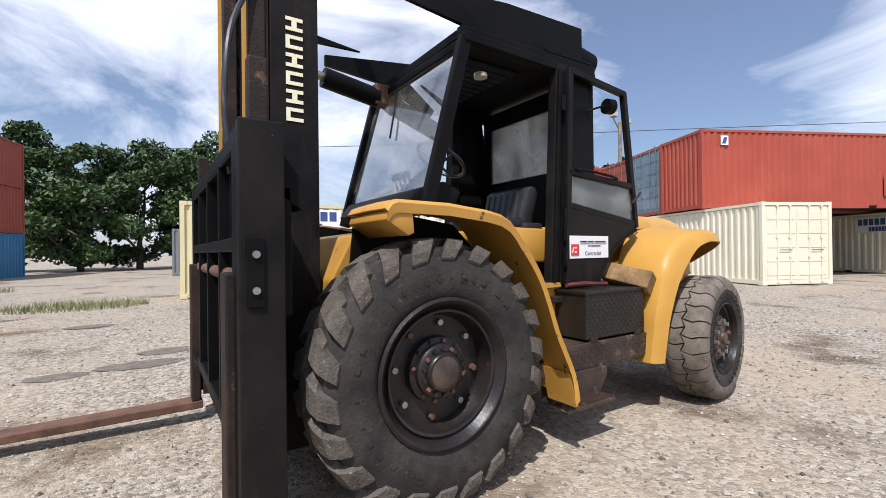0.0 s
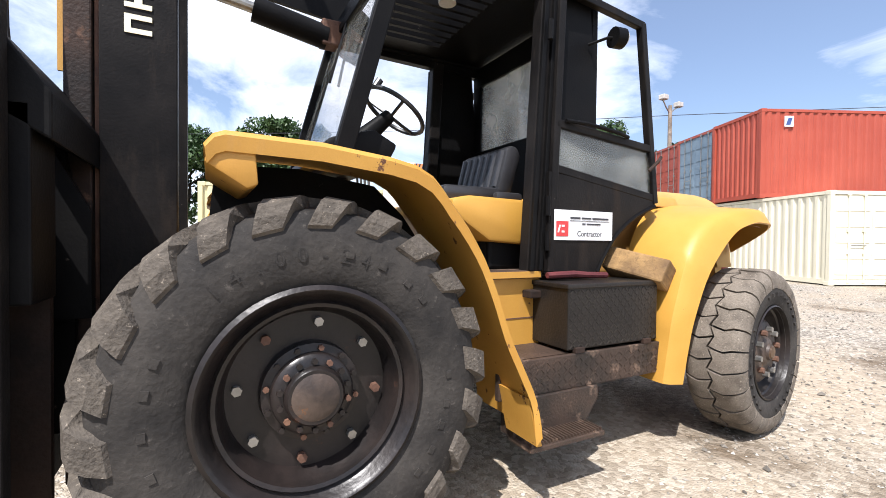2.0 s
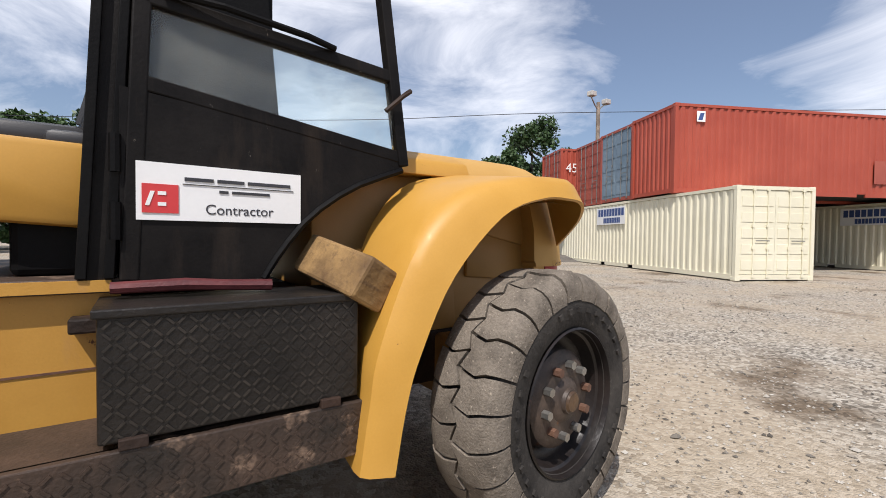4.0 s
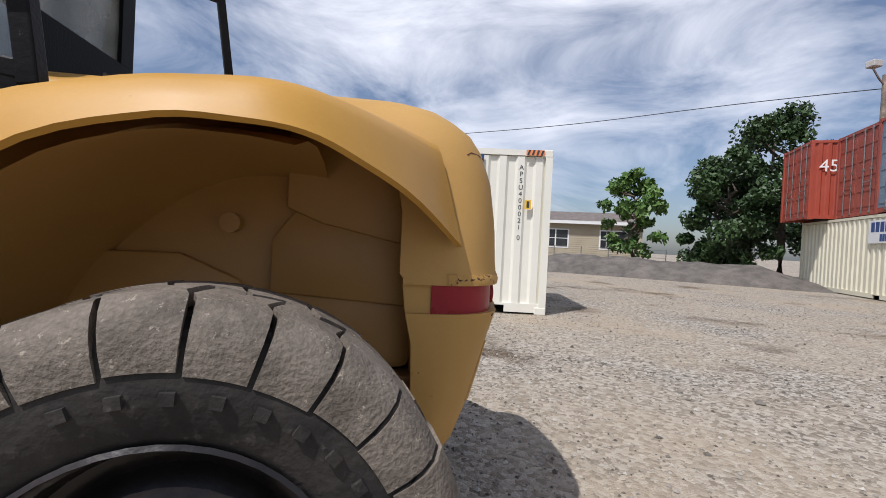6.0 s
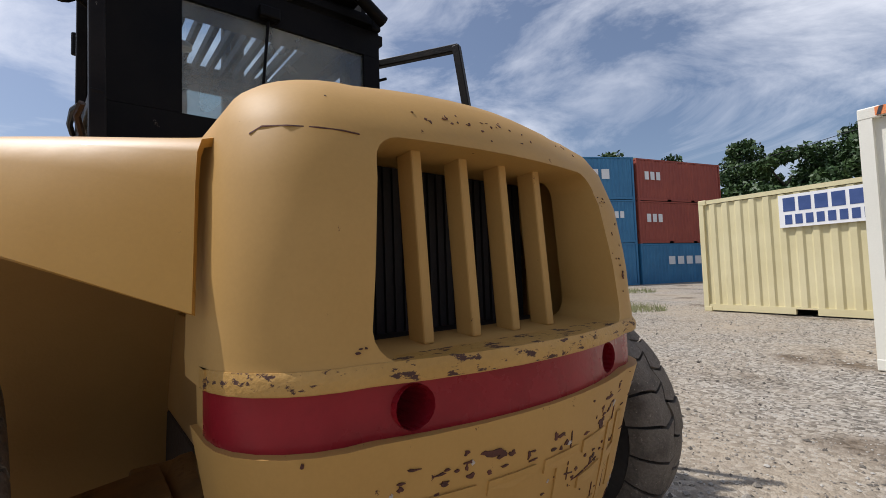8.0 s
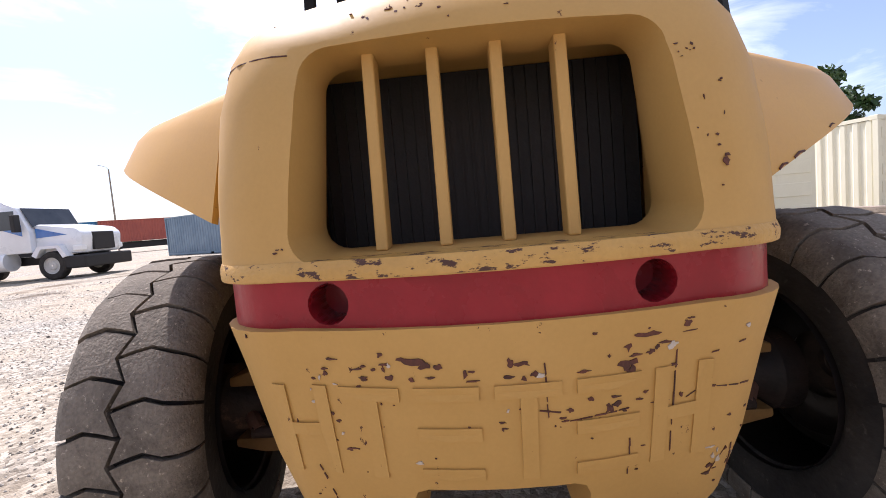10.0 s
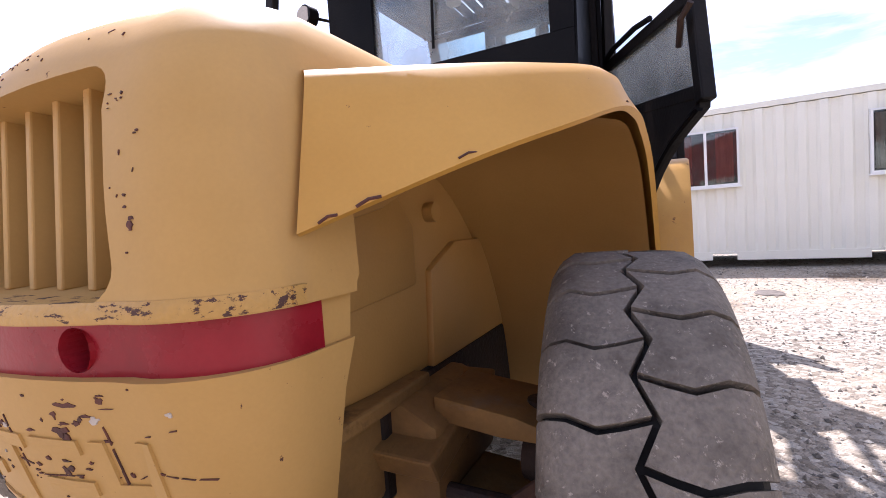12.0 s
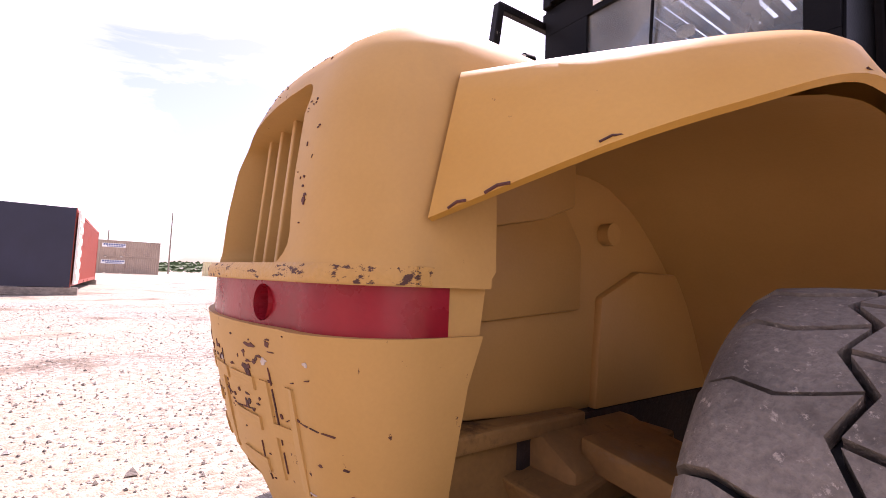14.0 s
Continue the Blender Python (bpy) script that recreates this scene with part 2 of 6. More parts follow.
RUST = (0.11, 0.045, 0.022)
M = dict(
    yellow=surface("machine_yellow", (0.47, 0.245, 0.038), (0.53, 0.288, 0.055), 2.2, 0.5, bump=0.015, grain=140, spread=0.05, shine=0.4, chips=(RUST, 24, 0.685, (0.6, 1, 1), 0.02), coat=0.08),
    yellow_worn=surface("worn_machine_yellow", (0.44, 0.22, 0.035), (0.53, 0.285, 0.052), 2.4, 0.5, bump=0.06, grain=150, spread=0.06, chips=(RUST, 13, 0.625, (1, 1.2, 0.7), 0.02), streak=((0.40, 0.22, 0.09), 2.5, 0.6, (3, 3, 0.6), 0.3)),
    yellow_scraped=surface("scraped_machine_yellow", (0.45, 0.25, 0.055), (0.52, 0.30, 0.08), 4, 0.55, bump=0.2, grain=120, chips=((0.075, 0.034, 0.024), 44, 0.555, (1, 0.5, 1.4), 0.03)),
    black=surface("black_machine_paint", (0.0035, 0.0035, 0.004), (0.008, 0.0076, 0.0074), 3, 0.48, bump=0.1, grain=90, spread=0.15, shine=0.09, chips=((0.10, 0.085, 0.07), 16, 0.70, (1, 1, 1), 0.04)),
    black_rust=surface("rusty_black_steel", (0.014, 0.012, 0.011), (0.045, 0.027, 0.02), 4, 0.6, shine=0.2, bump=0.3, grain=70, spread=0.25, chips=((0.16, 0.09, 0.06), 7, 0.60, (1, 1, 1), 0.10)),
    rubber=surface("dusty_black_rubber", (0.016, 0.0145, 0.0135), (0.052, 0.046, 0.040), 5, 0.8, shine=0.3, bump=0.35, grain=60, spread=0.25, chips=((0.13, 0.115, 0.10), 30, 0.60, (1, 1, 1), 0.2)),
    rubber_grey=surface("dusty_grey_tread", (0.105, 0.088, 0.070), (0.235, 0.200, 0.160), 9, 0.85, shine=0.25, bump=0.45, grain=130, spread=0.42, chips=((0.34, 0.29, 0.23), 70, 0.60, (1, 1, 1), 0.06), streak=((0.075, 0.062, 0.052), 9, 0.55, (1, 1, 1), 0.2)),
    rim=surface("greasy_dark_steel", (0.008, 0.007, 0.007), (0.022, 0.016, 0.014), 6, 0.38, metal=0.0, shine=0.4, bump=0.15, grain=50, spread=0.2, chips=(RUST, 9, 0.64, (1, 1, 1), 0.1)),
    # same paint as yellow, paled in colour for the look of the shaded rear
    yellow_rear_shade=surface("rear_shade_machine_yellow", (0.45, 0.262, 0.075), (0.51, 0.302, 0.095), 2.2, 0.58, bump=0.015, grain=140, spread=0.05, chips=(RUST, 26, 0.70, (1, 1.2, 0.8), 0.015), shine=0.3, streak=((0.40, 0.25, 0.10), 1.6, 0.58, (1.5, 1.5, 0.5), 0.3)),
    # darker copy of the yellow: shade inside the wheel wells painted in, with dirt
    yellow_well_shade=surface("well_shade_machine_yellow", (0.33, 0.175, 0.046), (0.40, 0.218, 0.060), 1.8, 0.5, bump=0.05, grain=140, spread=0.06, chips=(RUST, 11, 0.72, (1, 1, 1), 0.02)),
    # real grime on the yellow, plus the shade under the rear painted in
    yellow_grimy_shade=surface("grimy_shaded_machine_yellow", (0.15, 0.08, 0.028), (0.30, 0.165, 0.05), 3.5, 0.7, bump=0.12, grain=90, spread=0.12, shine=0.25, chips=((0.05, 0.03, 0.02), 7, 0.58, (1, 1, 1), 0.15), streak=((0.20, 0.15, 0.10), 4, 0.58, (1, 1, 2), 0.2)),
    black_worn=surface("scratched_black_paint", (0.005, 0.0045, 0.0045), (0.016, 0.014, 0.013), 3, 0.5, bump=0.12, grain=90, spread=0.2, shine=0.12, chips=((0.26, 0.23, 0.20), 30, 0.685, (1, 1, 0.5), 0.03), streak=((0.035, 0.026, 0.02), 3, 0.55, (2, 2, 0.4), 0.25)),
    black_tread=surface("black_tread_plate", (0.008, 0.0072, 0.0068), (0.022, 0.018, 0.015), 4, 0.42, bump=0.25, grain=80, spread=0.3, shine=0.35, chips=((0.14, 0.12, 0.10), 40, 0.68, (1, 1, 1), 0.05)),
    tread_rust=surface("rusty_tread_plate", (0.022, 0.017, 0.014), (0.075, 0.046, 0.032), 3, 0.55, bump=0.3, grain=80, spread=0.3, shine=0.4, chips=((0.24, 0.16, 0.11), 9, 0.56, (1, 1, 1), 0.15)),
    # the shaded rear's paled base again, under real flaked paint
    yellow_flaked=surface("flaked_machine_yellow", (0.45, 0.262, 0.075), (0.51, 0.302, 0.095), 2.2, 0.58, bump=0.015, grain=140, spread=0.05, shine=0.3, chips=((0.075, 0.028, 0.02), 24, 0.665, (1, 1.3, 0.75), 0.015), streak=((0.40, 0.25, 0.10), 1.6, 0.58, (1.5, 1.5, 0.5), 0.3)),
    chip=surface("flaked_rusty_steel", (0.05, 0.018, 0.013), (0.13, 0.042, 0.026), 30, 0.8, bump=0.2, grain=120, spread=0.2),
    primer=surface("bare_primer", (0.42, 0.36, 0.30), (0.52, 0.46, 0.40), 20, 0.8, bump=0.2, grain=120),
    cap_steel=surface("dark_scuffed_cap", (0.035, 0.026, 0.022), (0.10, 0.07, 0.052), 9, 0.55, metal=0.2, bump=0.2, grain=60, spread=0.2, chips=((0.22, 0.09, 0.03), 11, 0.66, (1, 1, 1), 0.06)),
    rust=surface("brown_rust", (0.075, 0.036, 0.024), (0.17, 0.085, 0.05), 8, 0.8, bump=0.3, grain=60, spread=0.2),
    steel=surface("bright_worn_steel", (0.28, 0.27, 0.25), (0.42, 0.41, 0.38), 9, 0.35, metal=0.8, bump=0.08, grain=90),
    grease=surface("old_grease", (0.03, 0.018, 0.012), (0.13, 0.07, 0.03), 12, 0.45, bump=0.3, grain=40),
    vinyl=surface("black_vinyl", (0.014, 0.014, 0.016), (0.03, 0.03, 0.033), 4, 0.42, bump=0.04, grain=200, spread=0.1),
    red_lens=surface("faded_red_tape", (0.21, 0.008, 0.014), (0.31, 0.016, 0.024), 5, 0.28, shine=0.3, bump=0.05, grain=100, spread=0.08, chips=((0.45, 0.3, 0.1), 14, 0.68, (1, 1, 1), 0.05)),
    dark=surface("dark_void", (0.010, 0.009, 0.009), (0.022, 0.018, 0.016), 4, 0.7, bump=0.2),
    red_rag=surface("faded_red_rubber", (0.07, 0.012, 0.014), (0.14, 0.028, 0.028), 9, 0.6, bump=0.2),
    white=surface("white_vinyl_sticker", (0.78, 0.78, 0.77), (0.83, 0.83, 0.82), 3, 0.45, bump=0.03, spread=0.03),
    logo_red=surface("red_print", (0.55, 0.035, 0.04), (0.62, 0.05, 0.05), 4, 0.45, bump=0.02, spread=0.04),
    print_dark=surface("dark_print", (0.03, 0.03, 0.035), (0.05, 0.05, 0.06), 6, 0.5, bump=0.02),
    print_blue=surface("blue_print", (0.03, 0.065, 0.20), (0.05, 0.09, 0.25), 5, 0.5, bump=0.02),
    sign_blue=surface("blue_sign", (0.012, 0.05, 0.14), (0.018, 0.07, 0.18), 4, 0.4, bump=0.02, spread=0.04),
    sign_cyan=surface("cyan_print", (0.05, 0.30, 0.55), (0.06, 0.34, 0.6), 4, 0.4, bump=0.02),
    decal=surface("cream_decal", (0.78, 0.72, 0.50), (0.84, 0.79, 0.60), 6, 0.5, bump=0.03, chips=((0.06, 0.05, 0.04), 40, 0.66, (1, 1, 1), 0.03)),
    tread_rubbed=surface("rubbed_tread_plate", (0.011, 0.0095, 0.0085), (0.034, 0.028, 0.023), 12, 0.38, bump=0.1, grain=60, spread=0.3, shine=0.45),
    rubber_front=surface("dusty_dark_tread", (0.062, 0.053, 0.044), (0.145, 0.124, 0.100), 9, 0.85, shine=0.25, bump=0.6, grain=90, spread=0.4, chips=((0.26, 0.22, 0.175), 60, 0.61, (1, 1, 1), 0.06), streak=((0.04, 0.034, 0.03), 9, 0.52, (1, 1, 1), 0.2)),
    timber=surface("weathered_timber", (0.11, 0.06, 0.022), (0.33, 0.20, 0.075), 5, 0.8, bump=0.5, grain=35, spread=0.2, streak=((0.10, 0.055, 0.025), 4, 0.5, (2, 14, 14), 0.25)),
    timber_grey=surface("grey_timber", (0.17, 0.14, 0.11), (0.36, 0.30, 0.24), 4, 0.85, bump=0.4, grain=40, spread=0.2, streak=((0.10, 0.07, 0.05), 3, 0.5, (2, 12, 12), 0.25)),
    cream=surface("cream_container_paint", (0.70, 0.66, 0.50), (0.76, 0.72, 0.56), 0.9, 0.5, bump=0.04, grain=60, spread=0.05, streak=((0.45, 0.38, 0.26), 1.6, 0.64, (2.5, 2.5, 0.35), 0.25), chips=(RUST, 7, 0.74, (1, 1, 1), 0.04)),
    cream2=surface("pale_cream_paint", (0.76, 0.74, 0.64), (0.80, 0.78, 0.68), 0.9, 0.5, bump=0.04, grain=60, spread=0.04, streak=((0.52, 0.46, 0.36), 1.4, 0.66, (2.5, 2.5, 0.35), 0.25)),
    tan=surface("tan_container_paint", (0.60, 0.53, 0.30), (0.68, 0.61, 0.37), 0.9, 0.55, bump=0.04, grain=60, spread=0.05, streak=((0.40, 0.32, 0.18), 1.6, 0.62, (2.5, 2.5, 0.35), 0.25)),
    c_red=surface("red_container_paint", (0.33, 0.055, 0.030), (0.39, 0.075, 0.042), 0.7, 0.55, bump=0.05, grain=50, spread=0.08, streak=((0.22, 0.06, 0.04), 1.8, 0.6, (2.5, 2.5, 0.3), 0.25), chips=((0.10, 0.05, 0.035), 5, 0.70, (1, 1, 1), 0.05)),
    c_brown=surface("oxide_container_paint", (0.30, 0.065, 0.045), (0.36, 0.085, 0.055), 0.8, 0.6, bump=0.05, grain=50, spread=0.1, streak=((0.15, 0.05, 0.035), 1.8, 0.58, (2.5, 2.5, 0.3), 0.25)),
    c_blue=surface("blue_container_paint", (0.035, 0.17, 0.33), (0.055, 0.22, 0.40), 0.8, 0.5, bump=0.05, grain=50, spread=0.08, streak=((0.10, 0.11, 0.12), 1.8, 0.62, (2.5, 2.5, 0.3), 0.2), chips=((0.16, 0.08, 0.05), 5, 0.70, (1, 1, 1), 0.05)),
    c_bluegrey=surface("blue_grey_container_paint", (0.13, 0.19, 0.25), (0.20, 0.27, 0.33), 0.8, 0.55, bump=0.05, streak=((0.16, 0.09, 0.06), 1.8, 0.6, (2.5, 2.5, 0.3), 0.25)),
    c_grey=surface("grey_container_paint", (0.16, 0.17, 0.18), (0.20, 0.21, 0.22), 0.8, 0.55, bump=0.05),
    c_navy=surface("navy_container_paint", (0.012, 0.014, 0.03), (0.02, 0.022, 0.045), 0.8, 0.5, bump=0.05),
    c_taupe=surface("taupe_container_paint", (0.33, 0.25, 0.19), (0.40, 0.31, 0.24), 0.5, 0.6, bump=0.05, streak=((0.20, 0.14, 0.10), 1.2, 0.55, (2.5, 2.5, 0.3), 0.25)),
    siding=surface("beige_siding", (0.42, 0.36, 0.26), (0.47, 0.41, 0.30), 0.8, 0.7, bump=0.05),
    shingle=surface("grey_brown_shingles", (0.13, 0.11, 0.10), (0.20, 0.17, 0.15), 3, 0.9, bump=0.4, grain=12, spread=0.2),
    trimw=surface("white_trim", (0.76, 0.76, 0.74), (0.80, 0.80, 0.78), 2, 0.5, bump=0.02),
    dirt=surface("grey_gravel_heap", (0.085, 0.076, 0.066), (0.17, 0.15, 0.13), 2, 0.95, bump=0.8, grain=18, spread=0.3),
    bark=surface("brown_bark", (0.06, 0.045, 0.032), (0.14, 0.11, 0.08), 6, 0.9, bump=0.8, grain=18, spread=0.25),
    leaf_dark=leafy("dark_foliage", (0.022, 0.050, 0.014), (0.055, 0.105, 0.028)),
    leaf_mid=leafy("green_foliage", (0.024, 0.058, 0.014), (0.065, 0.115, 0.028)),
    leaf_light=leafy("fresh_foliage", (0.06, 0.13, 0.025), (0.13, 0.22, 0.05)),
    grass=leafy("dry_grass", (0.10, 0.12, 0.035), (0.20, 0.20, 0.07)),
    concrete=surface("grey_concrete", (0.42, 0.41, 0.38), (0.52, 0.50, 0.46), 3, 0.8, bump=0.2),
    truck_white=surface("white_truck_paint", (0.68, 0.70, 0.72), (0.75, 0.76, 0.78), 2, 0.3, bump=0.02, coat=0.5),
    truck_blue=surface("blue_truck_paint", (0.05, 0.16, 0.42), (0.07, 0.20, 0.48), 2, 0.3, bump=0.02, coat=0.5),
    curtain=surface("rust_red_curtain", (0.16, 0.04, 0.035), (0.25, 0.07, 0.055), 5, 0.9, bump=0.1),
    hazard_y=surface("yellow_label", (0.78, 0.47, 0.03), (0.84, 0.52, 0.05), 5, 0.5, bump=0.02),
    hazard_o=surface("orange_label", (0.78, 0.22, 0.06), (0.82, 0.28, 0.10), 5, 0.5, bump=0.02),
    glass=glass("window_glass"),
    glass_dusty=glass("dusty_window_glass", haze=0.26),
    # haze mixed into the door pane stands in for its bright reflections
    glass_haze=glass("hazed_door_glass", haze=0.14),
    glass_tint=glass("tinted_windscreen", (0.50, 0.66, 0.68), 0.10),
    glass_dark=surface("dark_window_glass", (0.02, 0.024, 0.028), (0.04, 0.045, 0.05), 1.5, 0.08, bump=0.0, spread=0.02),
    gravel=gravel("crushed_limestone"),
    damp=surface("damp_gravel", (0.10, 0.085, 0.068), (0.20, 0.175, 0.145), 9, 0.9, bump=0.7, grain=45, spread=0.35),
    stone=surface("limestone_chips", (0.20, 0.187, 0.165), (0.47, 0.45, 0.415), 40, 0.9, bump=0.4, grain=120, spread=0.15),
)


def single_tones(m, low_tone, mid_tone, high_tone):
    """Gives each loose piece of a joined mesh a tone of its own."""
    n, l = m.node_tree.nodes, m.node_tree.links
    geo, ramp = n.new("ShaderNodeNewGeometry"), n.new("ShaderNodeValToRGB")
    ramp.color_ramp.elements[0].color, ramp.color_ramp.elements[1].color = (*low_tone, 1), (*high_tone, 1)
    ramp.color_ramp.elements.new(0.5).color = (*mid_tone, 1)
    l.new(geo.outputs["Random Per Island"], ramp.inputs["Fac"])
    l.new(ramp.outputs["Color"], n["Principled BSDF"].inputs["Base Color"])


single_tones(M["stone"], (0.08, 0.07, 0.058), (0.28, 0.25, 0.208), (0.50, 0.47, 0.415))


# ---- mesh helpers ----
def part(name, bm, material, parent=None, label="", smooth=False, shadow=True):
    """Links a bmesh as one mesh object, under a thing or a part."""
    me = bpy.data.meshes.new(name)
    bmesh.ops.recalc_face_normals(bm, faces=bm.faces[:])
    bm.to_mesh(me)
    bm.free()
    me.materials.append(M[material] if isinstance(material, str) else material)
    if smooth:
        me.polygons.foreach_set("use_smooth", [True] * len(me.polygons))
        me.set_sharp_from_angle(angle=radians(38))
    ob = new(name, me)
    if parent is not None:
        ob.parent = parent
    if label:
        ob["label"] = label
    ob.visible_shadow = shadow
    return ob


def thing(name, label, category, group="", kind="", m=None):
    ob = tagged(new(name), label, category, group, kind)
    ob.empty_display_size = 0.2
    if m is not None:
        ob.matrix_world = m
    return ob


def box(bm, x0, x1, y0, y1, z0, z1, bevel=0.0, m=None):
    r = bmesh.ops.create_cube(bm, size=1.0)
    mm = Matrix.Translation(((x0 + x1) / 2, (y0 + y1) / 2, (z0 + z1) / 2)) @ Matrix.Diagonal((abs(x1 - x0), abs(y1 - y0), abs(z1 - z0), 1))
    vs = r["verts"]
    bmesh.ops.transform(bm, matrix=mm, verts=vs)
    if bevel:
        es = list({e for v in vs for e in v.link_edges})
        g = bmesh.ops.bevel(bm, geom=es, offset=bevel, segments=2, profile=0.5, affect="EDGES")
        vs = list({v for f in g["faces"] for v in f.verts} | {v for v in vs if v.is_valid})
    if m is not None:
        bmesh.ops.transform(bm, matrix=m, verts=vs)
    return bm


def B(*a, bevel=0.0, m=None):
    return box(bmesh.new(), *a, bevel=bevel, m=m)


def rod(bm, p0, p1, r, seg=12, r1=None):
    p0, p1 = Vector(p0), Vector(p1)
    d = p1 - p0
    m = Matrix.Translation((p0 + p1) / 2) @ d.to_track_quat("Z", "Y").to_matrix().to_4x4()
    bmesh.ops.create_cone(bm, cap_ends=True, segments=seg, radius1=r, radius2=r if r1 is None else r1, depth=d.length, matrix=m)
    return bm


def R(p0, p1, r, seg=12, r1=None):
    return rod(bmesh.new(), p0, p1, r, seg, r1)


def tube(points, r, seg=8, bm=None):
    """A round bar along a bent line."""
    bm = bm or bmesh.new()
    pts = [Vector(p) for p in points]
    rings = []
    for i, p in enumerate(pts):
        d = (pts[min(i + 1, len(pts) - 1)] - pts[max(i - 1, 0)]).normalized()
        q = d.to_track_quat("Z", "Y")
        rr = r[i] if isinstance(r, (list, tuple)) else r
        rings.append([bm.verts.new(p + q @ Vector((rr * math.cos(2 * math.pi * k / seg), rr * math.sin(2 * math.pi * k / seg), 0))) for k in range(seg)])
    for a, b in zip(rings, rings[1:]):
        for k in range(seg):
            bm.faces.new((a[k], a[(k + 1) % seg], b[(k + 1) % seg], b[k]))
    bm.faces.new(rings[0][::-1])
    bm.faces.new(rings[-1])
    return bm


def curve_points(pts, n):
    """n points on a smooth line through the given ones."""
    pts = [Vector(p) for p in pts]
    ext = [2 * pts[0] - pts[1]] + pts + [2 * pts[-1] - pts[-2]]
    out = []
    for i in range(n):
        u = i / (n - 1) * (len(pts) - 1)
        k = min(int(u), len(pts) - 2)
        t = u - k
        a, b, c, d = ext[k : k + 4]
        out.append(0.5 * ((2 * b) + (c - a) * t + (2 * a - 5 * b + 4 * c - d) * t * t + (3 * b - a - 3 * c + d) * t**3))
    return out


def prism(pts, axis, a, b, bevel=0.0, bm=None):
    """A flat outline, drawn out along an axis from a to b."""
    bm = bm or bmesh.new()
    def at(p, h):
        return {"y": (p[0], h, p[1]), "x": (h, p[0], p[1]), "z": (p[0], p[1], h)}[axis]
    lo, hi = [bm.verts.new(at(p, a)) for p in pts], [bm.verts.new(at(p, b)) for p in pts]
    n = len(pts)
    fs = [bm.faces.new(lo), bm.faces.new(hi[::-1])] + [bm.faces.new((lo[i], lo[(i + 1) % n], hi[(i + 1) % n], hi[i])) for i in range(n)]
    if bevel:
        es = list({e for f in fs for e in f.edges})
        bmesh.ops.recalc_face_normals(bm, faces=bm.faces[:])
        bmesh.ops.bevel(bm, geom=es, offset=bevel, segments=2, profile=0.5, affect="EDGES")
    return bm


def lathe(profile, seg=48, bm=None):
    """A ring round the y axis from pairs of radius and y."""
    bm = bm or bmesh.new()
    rings = []
    for k in range(seg):
        a = 2 * math.pi * k / seg
        rings.append([bm.verts.new((r * math.cos(a), y, r * math.sin(a))) for r, y in profile])
    for k in range(seg):
        p, q = rings[k], rings[(k + 1) % seg]
        for i in range(len(profile) - 1):
            bm.faces.new((p[i], p[i + 1], q[i + 1], q[i]))
    return bm


def sheet(rows, thick=0.0):
    """A surface over rows of points; with a thickness it becomes a closed shell."""
    bm = bmesh.new()
    grid = [[bm.verts.new(p) for p in row] for row in rows]
    for a, b in zip(grid, grid[1:]):
        for i in range(len(a) - 1):
            bm.faces.new((a[i], a[i + 1], b[i + 1], b[i]))
    if thick:
        bmesh.ops.recalc_face_normals(bm, faces=bm.faces[:])
        bmesh.ops.solidify(bm, geom=bm.faces[:], thickness=thick)
    return bm


def mesh_from(name, verts, faces, material, parent=None, kind=""):
    me = bpy.data.meshes.new(name)
    me.from_pydata(verts, [], faces)
    me.materials.append(M[material])
    ob = new(name, me)
    if parent is not None:
        ob.parent = parent
    if kind:
        ob["kind"] = kind
    return ob


# ---- ground ----
def ground_height(x, y):
    d = math.hypot(x - 1.5, y)
    h = 0.02 * noise.noise((x * 0.25, y * 0.25, 3.1)) + 0.012 * noise.noise((x * 0.9, y * 0.9, 7.7))
    return h * min(1.0, max(0.0, (d - 2.5) / 3.0)) * (1 if d < 60 else 0) - 0.004


def build_ground():
    bm = bmesh.new()
    ticks = sorted({round(v, 3) for v in ([-900, -500, -250, -120, -70, -45, -30] + [-22 + 1.0 * i for i in range(45)] + [30, 45, 70, 120, 250, 500, 900])})
    grid = [[bm.verts.new((x + 1.5, y + 1.0, ground_height(x + 1.5, y + 1.0))) for x in ticks] for y in ticks]
    for a, b in zip(grid, grid[1:]):
        for i in range(len(a) - 1):
            bm.faces.new((a[i], a[i + 1], b[i + 1], b[i]))
    ob = part("ground", bm, "gravel", smooth=True)
    tagged(ob, "pale crushed limestone gravel yard with sandy patches", "ground", kind="structure")


def damp_hollow(x, y, rx, ry, seed):
    """A shallow damp hollow, darker than the gravel round it."""
    rng = random.Random(seed)
    bm = bmesh.new()
    n = 28
    rings = []
    for f, dz in ((1.0, 0.002), (0.8, 0.006), (0.45, 0.007)):
        rings.append([bm.verts.new((x + rx * f * (1 + rng.uniform(-0.14, 0.14)) * math.cos(2 * math.pi * k / n), y + ry * f * (1 + rng.uniform(-0.14, 0.14)) * math.sin(2 * math.pi * k / n), ground_height(x, y) + dz + 0.006)) for k in range(n)])
    for a, b in zip(rings, rings[1:]):
        for k in range(n):
            bm.faces.new((a[k], a[(k + 1) % n], b[(k + 1) % n], b[k]))
    bm.faces.new(rings[-1])
    tagged(part("damp_patch", bm, "damp"), "dark damp patch in a hollow of the gravel", "patch", group="damp patches", kind="stuff")


for i, (x, y, rx, ry) in enumerate(((-2.0, 6.68, 0.34, 0.22), (-1.9, 2.98, 0.26, 0.16), (-2.73, 1.95, 0.22, 0.15), (-1.2, 3.08, 0.42, 0.2), (-0.95, 3.75, 0.3, 0.2))):
    damp_hollow(x, y, rx, ry, 70 + i)


